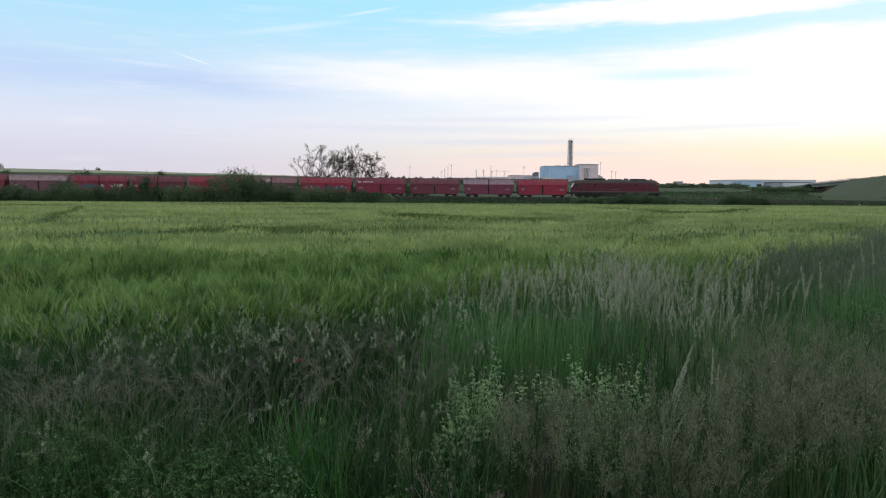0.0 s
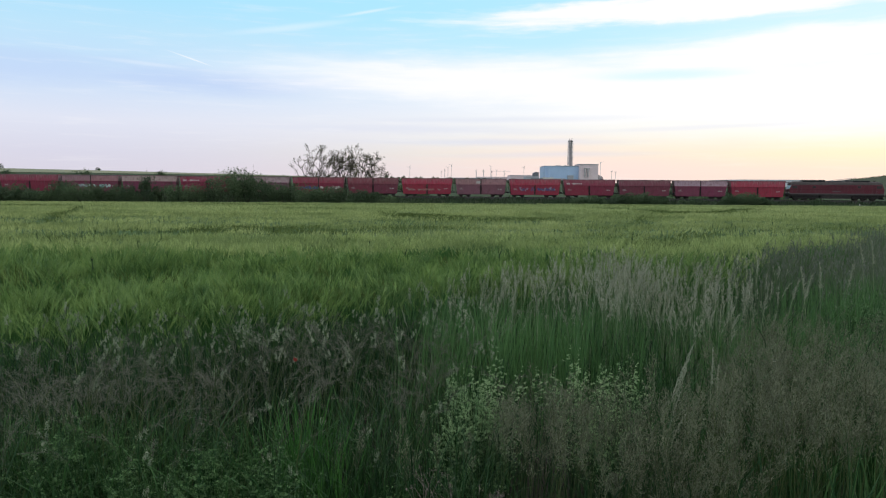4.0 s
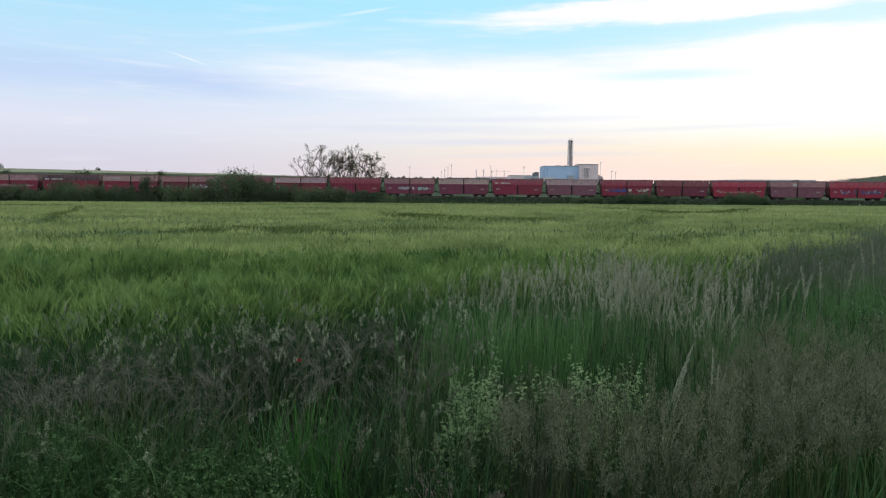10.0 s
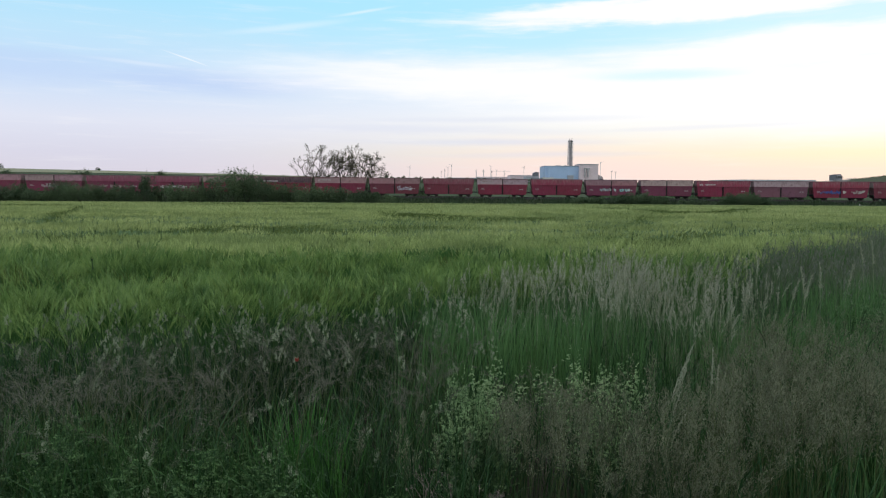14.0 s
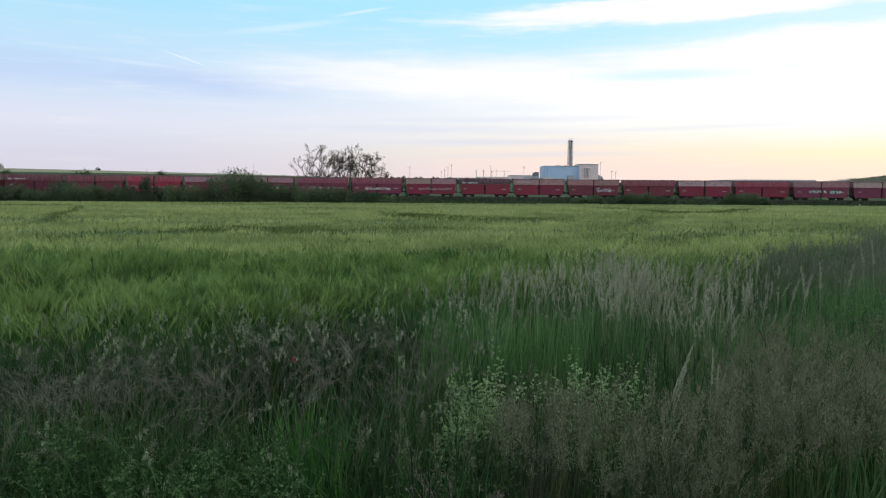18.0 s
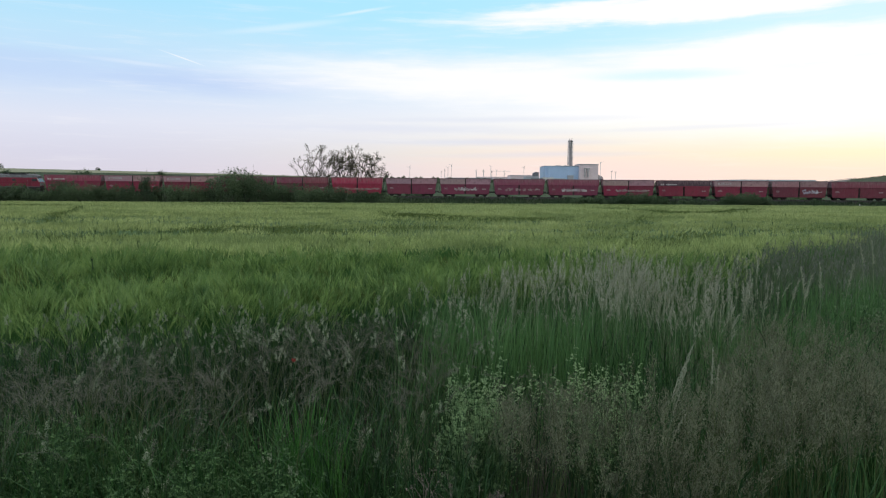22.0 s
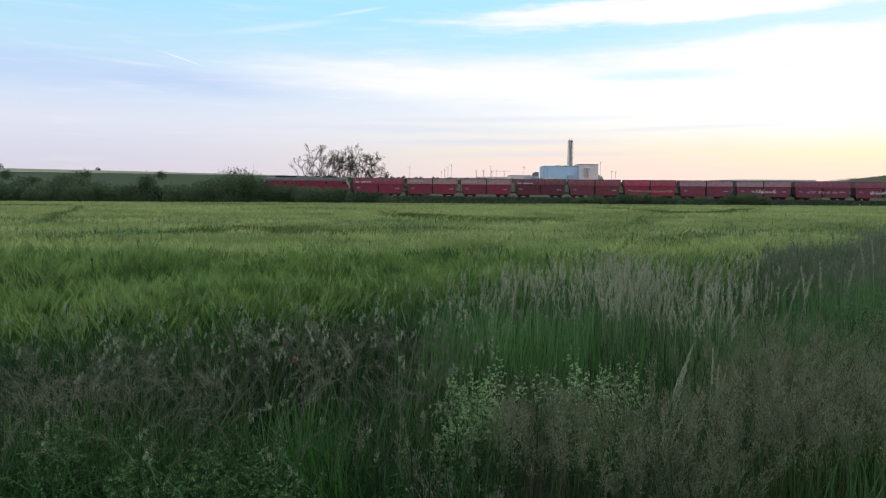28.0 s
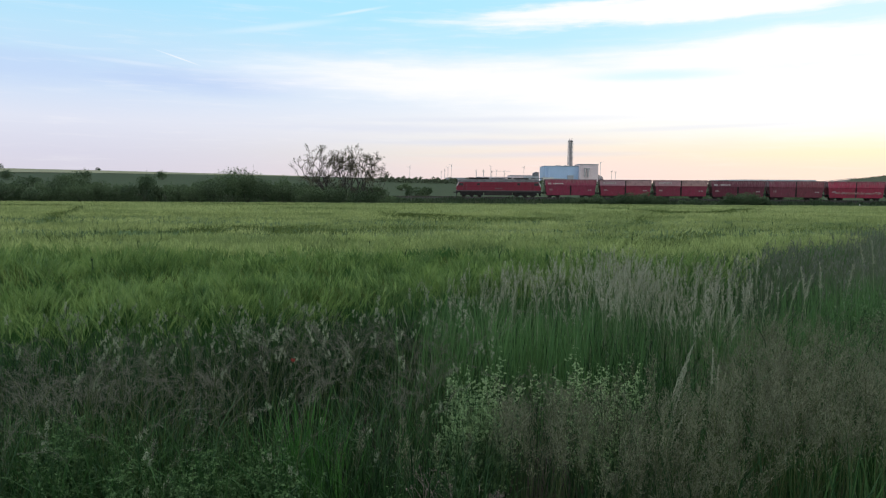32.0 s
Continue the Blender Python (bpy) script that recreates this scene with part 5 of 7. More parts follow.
def build_slopes():
    """Rough grass over the near embankment and along the road."""
    rng = np.random.default_rng(61)
    n = 9000
    y = rng.uniform(214, 325, n)
    off = rng.uniform(-24, -4.8, n)
    rz = np.interp(y, [215, 240, 280, 300, 350], [2.0, 6.6, 7.2, 6.7, 5.4])
    z = rz + np.interp(off, [-24, -22, -6, -4], [-9.6, -8.6, -0.25, -0.25])
    v, t = blades(np.stack([road_x(y) + off, y, z - 0.1], 1), rng.uniform(0.12, 0.3, n), rng.uniform(0.1, 0.3, n), rng.normal(0, 0.2, (n, 2)), rng)
    tagged(tri_mesh("slope_grass", v, t, M_SLOPE), "rough dull grass on the road embankment", "grass", kind="stuff")
    n = 1600
    y = rng.uniform(216, 324, n)
    rz = np.interp(y, [215, 240, 280, 300, 350], [2.0, 6.6, 7.2, 6.7, 5.4])
    v, t = blades(np.stack([road_x(y) - rng.uniform(4.6, 6.4, n), y, rz - 0.35], 1), rng.uniform(0.3, 0.75, n), rng.uniform(0.05, 0.14, n), rng.normal(0, 0.15, (n, 2)), rng)
    tagged(tri_mesh("dry_verge_grass", v, t, M_PANICLE), "brown dry grass along the road verge", "grass", kind="stuff")


build_road()
build_slopes()


def truck():
    T = thing("lorry", pose(0, 0, 0), "grey box lorry driving over the road bridge", "lorry")
    part("cargo_box", box(-12.2, -1.2, -1.27, 1.27, 1.2, 4.1, 0.05), M_UNDERGREY, T, "grey ribbed cargo box")
    for i in range(12):
        for s in (-1, 1):
            part("rib", box(-12.0 + 0.95 * i, -11.9 + 0.95 * i, s * 1.28 - 0.03, s * 1.28 + 0.03, 1.25, 4.05), M_UNDERGREY, T)
    part("cab", prism([(-1.0, 0.8), (1.2, 0.8), (1.25, 1.9), (0.95, 3.2), (0.4, 3.5), (-1.0, 3.5)], -1.22, 1.22), M_UNDERGREY, T, "dark grey cab")
    part("windscreen", slab([(1.27, -1.1, 1.95), (1.27, 1.1, 1.95), (1.0, 1.05, 3.1), (1.0, -1.05, 3.1)], 0.03), M_GLASS, T)
    for s in (-1, 1):
        part("side_window", box(-0.2, 0.8, s * 1.225 - 0.01, s * 1.225 + 0.01, 2.1, 2.95), M_GLASS, T)
        part("mirror", box(1.1, 1.25, s * 1.45 - 0.1, s * 1.45 + 0.1, 2.1, 2.8, 0.03), M_UNDER, T)
        part("headlight", box(1.24, 1.3, s * 0.9 - 0.18, s * 0.9 + 0.18, 0.95, 1.15, 0.02), M_WHITE, T)
    part("bumper", box(1.1, 1.35, -1.22, 1.22, 0.45, 0.85, 0.05), M_UNDER, T)
    part("chassis", box(-12.0, 1.0, -0.5, 0.5, 0.75, 1.15), M_UNDER, T)
    for x in (0.2, -8.6, -9.9, -11.0):
        for s in (-1, 1):
            part("wheel", rod((x, s * 0.9, 0.5), (x, s * 1.2, 0.5), 0.5, 18), M_UNDER, T)
    return T


lorry = truck()
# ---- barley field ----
# wheel tracks and strips of darker barley: way points, width, depth
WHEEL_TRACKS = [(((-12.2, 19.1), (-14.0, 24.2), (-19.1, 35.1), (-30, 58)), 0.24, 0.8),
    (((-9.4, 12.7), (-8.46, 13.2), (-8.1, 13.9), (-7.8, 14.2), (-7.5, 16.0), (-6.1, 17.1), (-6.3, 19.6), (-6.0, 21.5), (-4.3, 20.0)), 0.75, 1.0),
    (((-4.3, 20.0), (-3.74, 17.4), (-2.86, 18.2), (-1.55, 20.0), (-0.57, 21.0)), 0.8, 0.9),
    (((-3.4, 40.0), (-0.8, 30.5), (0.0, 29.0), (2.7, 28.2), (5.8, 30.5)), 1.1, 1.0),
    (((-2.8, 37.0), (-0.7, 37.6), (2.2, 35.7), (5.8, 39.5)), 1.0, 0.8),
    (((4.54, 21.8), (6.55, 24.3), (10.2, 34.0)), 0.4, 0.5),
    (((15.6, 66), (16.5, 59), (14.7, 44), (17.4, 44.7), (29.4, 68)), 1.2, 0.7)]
DARK_STRIPS = [(((-6.37, 11.4), (-5.97, 11.9), (-5.5, 12.6)), 0.42, 1.0),
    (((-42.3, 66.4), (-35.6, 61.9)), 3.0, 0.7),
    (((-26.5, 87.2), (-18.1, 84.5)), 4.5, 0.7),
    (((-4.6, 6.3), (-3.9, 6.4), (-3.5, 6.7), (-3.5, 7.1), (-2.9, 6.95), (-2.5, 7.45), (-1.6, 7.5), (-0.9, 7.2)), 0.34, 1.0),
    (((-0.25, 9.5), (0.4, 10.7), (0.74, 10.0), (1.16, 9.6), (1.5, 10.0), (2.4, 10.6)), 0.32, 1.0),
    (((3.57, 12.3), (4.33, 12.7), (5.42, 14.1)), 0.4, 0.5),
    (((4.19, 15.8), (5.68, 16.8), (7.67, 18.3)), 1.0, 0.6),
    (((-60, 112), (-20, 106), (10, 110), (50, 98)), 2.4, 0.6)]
TRAMS = WHEEL_TRACKS + DARK_STRIPS


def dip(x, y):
    """0 in the full stand, towards 1 along wheel tracks and darker strips."""
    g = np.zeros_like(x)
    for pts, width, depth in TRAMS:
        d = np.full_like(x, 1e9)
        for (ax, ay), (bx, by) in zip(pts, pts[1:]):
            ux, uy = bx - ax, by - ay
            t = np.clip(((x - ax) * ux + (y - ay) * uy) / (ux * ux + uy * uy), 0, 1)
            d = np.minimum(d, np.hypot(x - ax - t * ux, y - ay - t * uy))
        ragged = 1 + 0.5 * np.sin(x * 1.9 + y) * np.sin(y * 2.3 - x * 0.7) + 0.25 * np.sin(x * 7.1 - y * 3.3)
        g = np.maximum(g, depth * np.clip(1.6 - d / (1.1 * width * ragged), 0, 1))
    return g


def strips(x, y):
    """0 to 1: narrow broken strips across the slope where the ears turn darker."""
    g = np.zeros_like(x)
    for k, (wl, a, b) in enumerate(((1.5, 7, 24), (2.9, 10, 60), (6.2, 20, 150))):
        s = y / wl + 0.45 * np.sin(x / (2.3 * wl) + k) + 0.22 * np.sin(x / (0.8 * wl) + 2.0 * k + y / wl) + 0.08 * np.sin(x / (0.25 * wl))
        f = s - np.floor(s)
        mask = np.clip(0.25 + 1.1 * np.sin(x / (1.7 * wl) + 2.6 * np.floor(s)) * np.cos(x / (5.1 * wl) + 1.7 * np.floor(s)), 0, 1)
        g = np.maximum(g, np.clip(1.8 - np.abs(f - 0.5) / 0.09, 0, 1) * mask * (y > a) * (y < b))
    return g


def dark_stand(x, y):
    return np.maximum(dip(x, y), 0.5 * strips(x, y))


def wave(x, y):
    """Slow unevenness of the stand, about -1 to 1."""
    return (np.sin(x * 0.9 + 0.7 * np.sin(y * 0.5)) * np.cos(y * 0.8 + 0.6 * np.sin(x * 0.33)) + 0.6 * np.sin(x * 0.23 + y * 0.31) + 0.7 * np.sin(x * 1.1 - y * 2.7)) / 2.1


CROP_H = 0.86


def rows_of(x, y):
    """Long low swells of the stand, drawn out across the slope; metres."""
    z = np.zeros_like(x)
    for k, (wl, amp) in enumerate(((1.4, 0.016), (2.3, 0.026), (3.9, 0.038), (6.6, 0.05), (11.5, 0.07), (20.0, 0.09))):
        warp = 0.6 * np.sin(x / (wl * 1.3) + k) + 0.35 * np.sin(x / (wl * 0.55) + 2.1 * k + y / (wl * 2))
        z += amp * np.sin(2 * np.pi * y / wl + 2.4 * k + 1.6 * warp + 0.35 * x / wl) * (0.6 + 0.4 * np.sin(x / (wl * 1.7) + y / (wl * 0.9) + 5 * k))
    return z * np.clip((y - 4) / 8, 0.3, 1)


def in_field(x, y, near=0.0):
    return (y > crop_edge(x) + near) & (y < crop_far(x))


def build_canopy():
    """The dense green of stems and leaves below the ears, as one uneven sheet, darkened in colour for the shade there.
    """
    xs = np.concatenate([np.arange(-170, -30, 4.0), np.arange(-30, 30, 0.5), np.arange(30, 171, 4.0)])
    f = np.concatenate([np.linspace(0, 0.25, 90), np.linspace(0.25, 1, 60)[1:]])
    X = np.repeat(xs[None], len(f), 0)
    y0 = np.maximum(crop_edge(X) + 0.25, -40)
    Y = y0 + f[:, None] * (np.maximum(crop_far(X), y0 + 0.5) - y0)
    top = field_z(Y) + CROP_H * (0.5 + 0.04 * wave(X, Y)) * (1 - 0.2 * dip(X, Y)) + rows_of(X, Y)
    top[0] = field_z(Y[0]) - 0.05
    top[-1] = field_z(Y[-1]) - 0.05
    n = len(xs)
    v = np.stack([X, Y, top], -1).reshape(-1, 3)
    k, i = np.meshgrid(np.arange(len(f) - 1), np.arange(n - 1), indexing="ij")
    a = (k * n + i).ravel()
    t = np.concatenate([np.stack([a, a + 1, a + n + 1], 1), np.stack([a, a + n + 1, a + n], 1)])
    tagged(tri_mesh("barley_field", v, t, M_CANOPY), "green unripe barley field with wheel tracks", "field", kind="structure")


def scatter(n, x0, x1, d0, d1, rng, near=0.0, power=1.0):
    """Places in the field, spread evenly over the wedge between two depths."""
    y = np.sqrt(rng.uniform(d0 ** 2, d1 ** 2, n)) if power == 1.0 else d0 + (d1 - d0) * rng.random(n) ** power
    x = rng.uniform(x0, x1, n) * y
    ok = in_field(x, y, near)
    return x[ok], y[ok]


def hashed(i, j, k):
    """A repeatable random number from 0 to 1 for each cell."""
    v = np.sin(i * 127.1 + j * 311.7 + k * 74.7) * 43758.5453
    return v - np.floor(v)


def clumps(x, y, cell):
    """Tussocks: how near each place is to its tussock's heart (1 to 0), its height, its lean and the way out."""
    best = np.full(len(x), 9.0)
    tall, lx, ly = np.zeros(len(x)), np.zeros(len(x)), np.zeros(len(x))
    ox, oy = np.zeros(len(x)), np.zeros(len(x))
    ci, cj = np.floor(x / cell), np.floor(y / cell)
    for di in (-1, 0, 1):
        for dj in (-1, 0, 1):
            i, j = ci + di, cj + dj
            ex, ey = x / cell - i - hashed(i, j, 1), y / cell - j - hashed(i, j, 2)
            d = np.hypot(ex, ey)
            m = d < best
            best = np.where(m, d, best)
            tall, lx, ly = np.where(m, hashed(i, j, 3), tall), np.where(m, hashed(i, j, 4), lx), np.where(m, hashed(i, j, 5), ly)
            ox, oy = np.where(m, ex, ox), np.where(m, ey, oy)
    return np.clip(1 - best / 0.75, 0, 1), tall, lx - 0.5, ly - 0.5, ox * cell, oy * cell


def ribbons(pts, w, rng):
    """Narrow bent strips through pts (n, k, 3) of widths w (n, k), each turned its own way; the last point is the tip."""
    n, k = pts.shape[:2]
    a = rng.uniform(0, np.pi, n)
    side = np.stack([np.cos(a), np.sin(a), np.zeros(n)], 1)[:, None] * (w[:, :-1] / 2)[:, :, None]
    v = np.concatenate([np.stack([pts[:, :-1] - side, pts[:, :-1] + side], 2).reshape(n, -1, 3), pts[:, -1:]], 1)
    t = []
    for i in range(k - 2):
        a0 = 2 * i
        t += [(a0, a0 + 1, a0 + 3), (a0, a0 + 3, a0 + 2)]
    t.append((2 * k - 4, 2 * k - 3, 2 * k - 2))
    m = 2 * k - 1
    return v.reshape(-1, 3), (np.array(t)[None] + m * np.arange(n)[:, None, None]).reshape(-1, 3)


def kites(start, end, w, rng):
    """Slim four-cornered slips, widest a third of the way along."""
    d = end - start
    side = np.cross(d, rng.normal(size=d.shape))
    side /= np.linalg.norm(side, axis=1)[:, None] + 1e-9
    side *= np.asarray(w).reshape(-1, 1) / 2
    mid = start + d * 0.35
    v = np.stack([start, mid - side, end, mid + side], 1).reshape(-1, 3)
    t = np.array([[0, 1, 3], [1, 2, 3]])
    return v, (t[None] + 4 * np.arange(len(start))[:, None, None]).reshape(-1, 3)


def barley(name, x, y, rng, label, material, ear, awn, awns, awn_w, ear_w, leaves=0, stem_w=0.0, cell=0.34, mound=0.1, nod=0.8, curl=False, rough=0.02):
    """Bearded barley: nodding ears, each with a brush of long awns, over stems and leaves where they show."""
    if material is not M_BARLEY_SHADE:
        # Ears along tracks and strips get the dark tone, gap shade put into colour.
        thin = dark_stand(x, y) > rng.uniform(0.15, 0.6, len(x))
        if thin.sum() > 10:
            barley(name, x[thin], y[thin], rng, "thinner, darker barley along the wheel tracks, gap shade put into its colour", M_BARLEY_SHADE, ear * 0.9, awn * 0.8, max(awns // 2, 1), awn_w, ear_w, leaves, stem_w, cell, mound, nod, curl, rough)
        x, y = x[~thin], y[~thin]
    near, tall, lx, ly, ox, oy = clumps(x, y, cell)
    keep = rng.random(len(x)) < 0.42 + 1.0 * near
    x, y, near, tall, lx, ly, ox, oy = (a[keep] for a in (x, y, near, tall, lx, ly, ox, oy))
    n = len(x)
    inside = np.clip((y - crop_edge(x)) / 0.5, 0, 1)
    h = CROP_H * (0.97 - mound + 0.04 * wave(x, y) + mound * near ** 0.7 + mound * 0.5 * (tall - 0.5) + rng.normal(0, rough, n))
    h = h * (1 - np.where(y < 13, 0.22, 0.04) * dip(x, y)) * (1 - (1 - inside) * rng.uniform(0, 0.28, n)) + rows_of(x, y)
    base = np.stack([x, y, field_z(y) + 0.15], 1)
    lean = np.stack([0.04 + lx * 0.12 + ox * 0.35, ly * 0.12 + oy * 0.35], 1) + rng.normal(0, 0.03, (n, 2))
    leanv = np.concatenate([lean, np.zeros((n, 1))], 1)
    tip = base + np.stack([0 * x, 0 * x, h - 0.15], 1) + leanv
    # the ears of a tussock nod mostly one way, a little downwind
    way = np.arctan2(ly + rng.normal(0, 0.25, n), lx + 0.06 + rng.normal(0, 0.3, n))
    bow = nod * rng.uniform(0.4, 1.3, n)
    d = np.stack([np.cos(way) * np.sin(bow), np.sin(way) * np.sin(bow), np.cos(bow)], 1)
    out = np.stack([np.cos(way), np.sin(way), np.full(n, -0.35)], 1)
    end = tip + d * ear
    pieces = [kites(tip, end, np.full(n, ear * ear_w), rng)]
    for k in range(awns):
        s = tip + d * (ear * rng.uniform(0.0, 0.8, n))[:, None]
        e = end + (d + rng.normal(0, 0.2, (n, 3)) + out * 0.25 * nod) * (awn * rng.uniform(0.7, 1.15, n))[:, None]
        if curl:
            mid = (s + e) / 2 + np.array([0, 0, 0.16]) * awn * nod
            pieces.append(ribbons(np.stack([s, mid, e], 1), np.full((n, 3), awn_w), rng))
        else:
            pieces.append(needles(s, e, np.full(n, awn_w), rng))
    v, t = gather(pieces)
    tagged(tri_mesh(name, v, t, material), label, "crop", kind="stuff")
    if stem_w:
        v, t = needles(base, tip, np.full(n, stem_w), rng)
        tagged(tri_mesh("barley_stems", v, t, M_BARLEY_LEAF), "thin green barley stems", "crop", kind="stuff")
    if leaves:
        k = np.repeat(np.arange(n), leaves)
        m = len(k)
        b = base[k] + np.stack([rng.normal(0, 0.02, m), rng.normal(0, 0.02, m), rng.uniform(-0.1, 0.2, m)], 1)
        v, t = blades(b, (h[k] - 0.15) * rng.uniform(0.4, 0.75, m), np.full(m, max(stem_w, 0.004) * 2.5), rng.normal(0, 0.12, (m, 2)), rng)
        tagged(tri_mesh("barley_leaves", v, t, M_BARLEY_LEAF), "narrow green barley leaves", "crop", kind="stuff")


def build_barley():
    rng = np.random.default_rng(11)
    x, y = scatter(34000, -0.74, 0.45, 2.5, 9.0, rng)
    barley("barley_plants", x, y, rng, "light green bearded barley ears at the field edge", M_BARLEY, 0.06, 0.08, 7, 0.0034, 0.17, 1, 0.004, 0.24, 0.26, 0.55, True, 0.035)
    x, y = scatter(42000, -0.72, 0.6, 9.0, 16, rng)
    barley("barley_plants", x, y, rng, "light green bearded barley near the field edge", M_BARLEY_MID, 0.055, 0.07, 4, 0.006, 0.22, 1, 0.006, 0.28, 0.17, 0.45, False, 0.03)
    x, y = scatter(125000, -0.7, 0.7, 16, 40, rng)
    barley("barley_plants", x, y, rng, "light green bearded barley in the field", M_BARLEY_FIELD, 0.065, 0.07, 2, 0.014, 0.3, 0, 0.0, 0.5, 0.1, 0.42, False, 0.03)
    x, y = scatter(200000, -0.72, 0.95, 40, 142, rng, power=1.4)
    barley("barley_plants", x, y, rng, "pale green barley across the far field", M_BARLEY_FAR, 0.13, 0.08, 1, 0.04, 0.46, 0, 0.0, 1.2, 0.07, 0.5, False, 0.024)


build_canopy()
build_barley()


def build_oats():
    """A few dark tall stalks that stand above the barley."""
    rng = np.random.default_rng(44)
    y = rng.uniform(6, 26, 80)
    x = rng.uniform(-0.65, 0.65, 80) * y
    ok = in_field(x, y, 0.2)
    x, y = x[ok], y[ok]
    n = len(x)
    b = np.stack([x, y, field_z(y) + 0.3], 1)
    e = b + np.stack([rng.normal(0, 0.05, n), rng.normal(0, 0.05, n), rng.uniform(0.62, 0.85, n)], 1)
    head = e[np.repeat(np.arange(n), 5)]
    m = len(head)
    tops = needles(head - np.array([0, 0, 1]) * rng.uniform(0, 0.16, m)[:, None], head + rng.normal(0, 0.025, (m, 3)) + np.array([0, 0, 0.02]), np.full(m, 0.012), rng)
    v, t = gather([needles(b, e, np.full(n, 0.012), rng), tops])
    tagged(tri_mesh("wild_grass_stalks", v, t, M_GRASS), "dark wild grass stalks standing above the barley", "grass", kind="stuff")


build_oats()
# ---- uncut grass margin in the foreground ----
def margin(n, u0, u1, d0, d1, rng, over=0.0):
    """Places in the margin between two bearings and two depths, short of the crop by over."""
    y = np.sqrt(rng.uniform(d0 * d0, d1 * d1, n))
    x = along_bearing(rng.uniform(u0, u1, n) + rng.normal(0, 38, n), y)
    ok = y < crop_edge(x) - over
    return x[ok], y[ok]


def patchy(x, y, fx, fy, ph):
    return 0.5 + 0.5 * np.sin(x * fx + ph + 1.3 * np.sin(y * fy * 0.7)) * np.cos(y * fy + ph * 2 + np.sin(x * fx * 0.6))


def arc(base, h, lean, droop, s):
    """Points at the shares s (n, k) of bent stems: they rise, lean over and, with droop, nod."""
    s = np.asarray(s)
    out = np.concatenate([lean, np.zeros((len(lean), 1))], 1)
    z = h[:, None] * ((1 + droop[:, None]) * s - droop[:, None] * s ** 3)
    return base[:, None] + out[:, None] * (s ** 2.2)[:, :, None] + z[:, :, None] * np.array([0, 0, 1.0])


def long_blades(name, x, y, rng, h, w, lean, droop, material, label):
    """Grass blades that arch over, each in four stretches."""
    n = len(x)
    s = np.repeat(np.array([[0, 0.35, 0.65, 0.87, 1.0]]), n, 0)
    p = arc(np.stack([x, y, field_z(y)], 1), h, lean, droop, s)
    v, t = ribbons(p, w[:, None] * np.array([[0.8, 1, 0.85, 0.5, 0]]), rng)
    tagged(tri_mesh(name, v, t, material), label, "grass", kind="stuff")


def plumes(name, x, y, rng, h, lean, droop, head, branches, length, spread, material, label, grain=0.006, thick=0.0022, twig=0.0011, stem_w=0.0026, stalk=None, per=2):
    """Grasses with a loose head: fine branches along the last share of the stem, each with small spikelets."""
    n = len(x)
    base = np.stack([x, y, field_z(y)], 1)
    s = np.repeat(np.array([[0, 0.4, 0.72, 0.88, 1.0]]), n, 0)
    v, t = ribbons(arc(base, h, lean, droop, s), np.full((n, 5), stem_w), rng)
    tagged(tri_mesh(name, v, t, stalk or M_GRASS_DULL), label + ", thin stems", "grass", kind="stuff")
    k = np.repeat(np.arange(n), branches)
    m = len(k)
    f = rng.random(m)
    at = (1 - head * (1 - f))[:, None]
    p = arc(base[k], h[k], lean[k], droop[k], np.concatenate([at, at - 0.02], 1))
    tan = p[:, 0] - p[:, 1]
    tan /= np.linalg.norm(tan, axis=1)[:, None] + 1e-9
    side = rng.normal(size=(m, 3))
    side -= tan * (side * tan).sum(1)[:, None]
    side /= np.linalg.norm(side, axis=1)[:, None] + 1e-9
    way = tan + side * (spread * rng.uniform(0.5, 1.3, m))[:, None]
    way /= np.linalg.norm(way, axis=1)[:, None]
    e = p[:, 0] + way * (length * (1.15 - 0.8 * f) * rng.uniform(0.5, 1.2, m))[:, None]
    pieces = [needles(p[:, 0], e, np.full(m, twig), rng)]
    for _ in range(per):
        g = p[:, 0] + (e - p[:, 0]) * rng.uniform(0.35, 1.05, m)[:, None]
        pieces.append(needles(g, g + (way + rng.normal(0, 0.35, (m, 3))) * (grain * rng.uniform(0.6, 1.4, m))[:, None], np.full(m, thick), rng))
    v, t = gather(pieces)
    tagged(tri_mesh(name, v, t, material), label, "grass", kind="stuff")


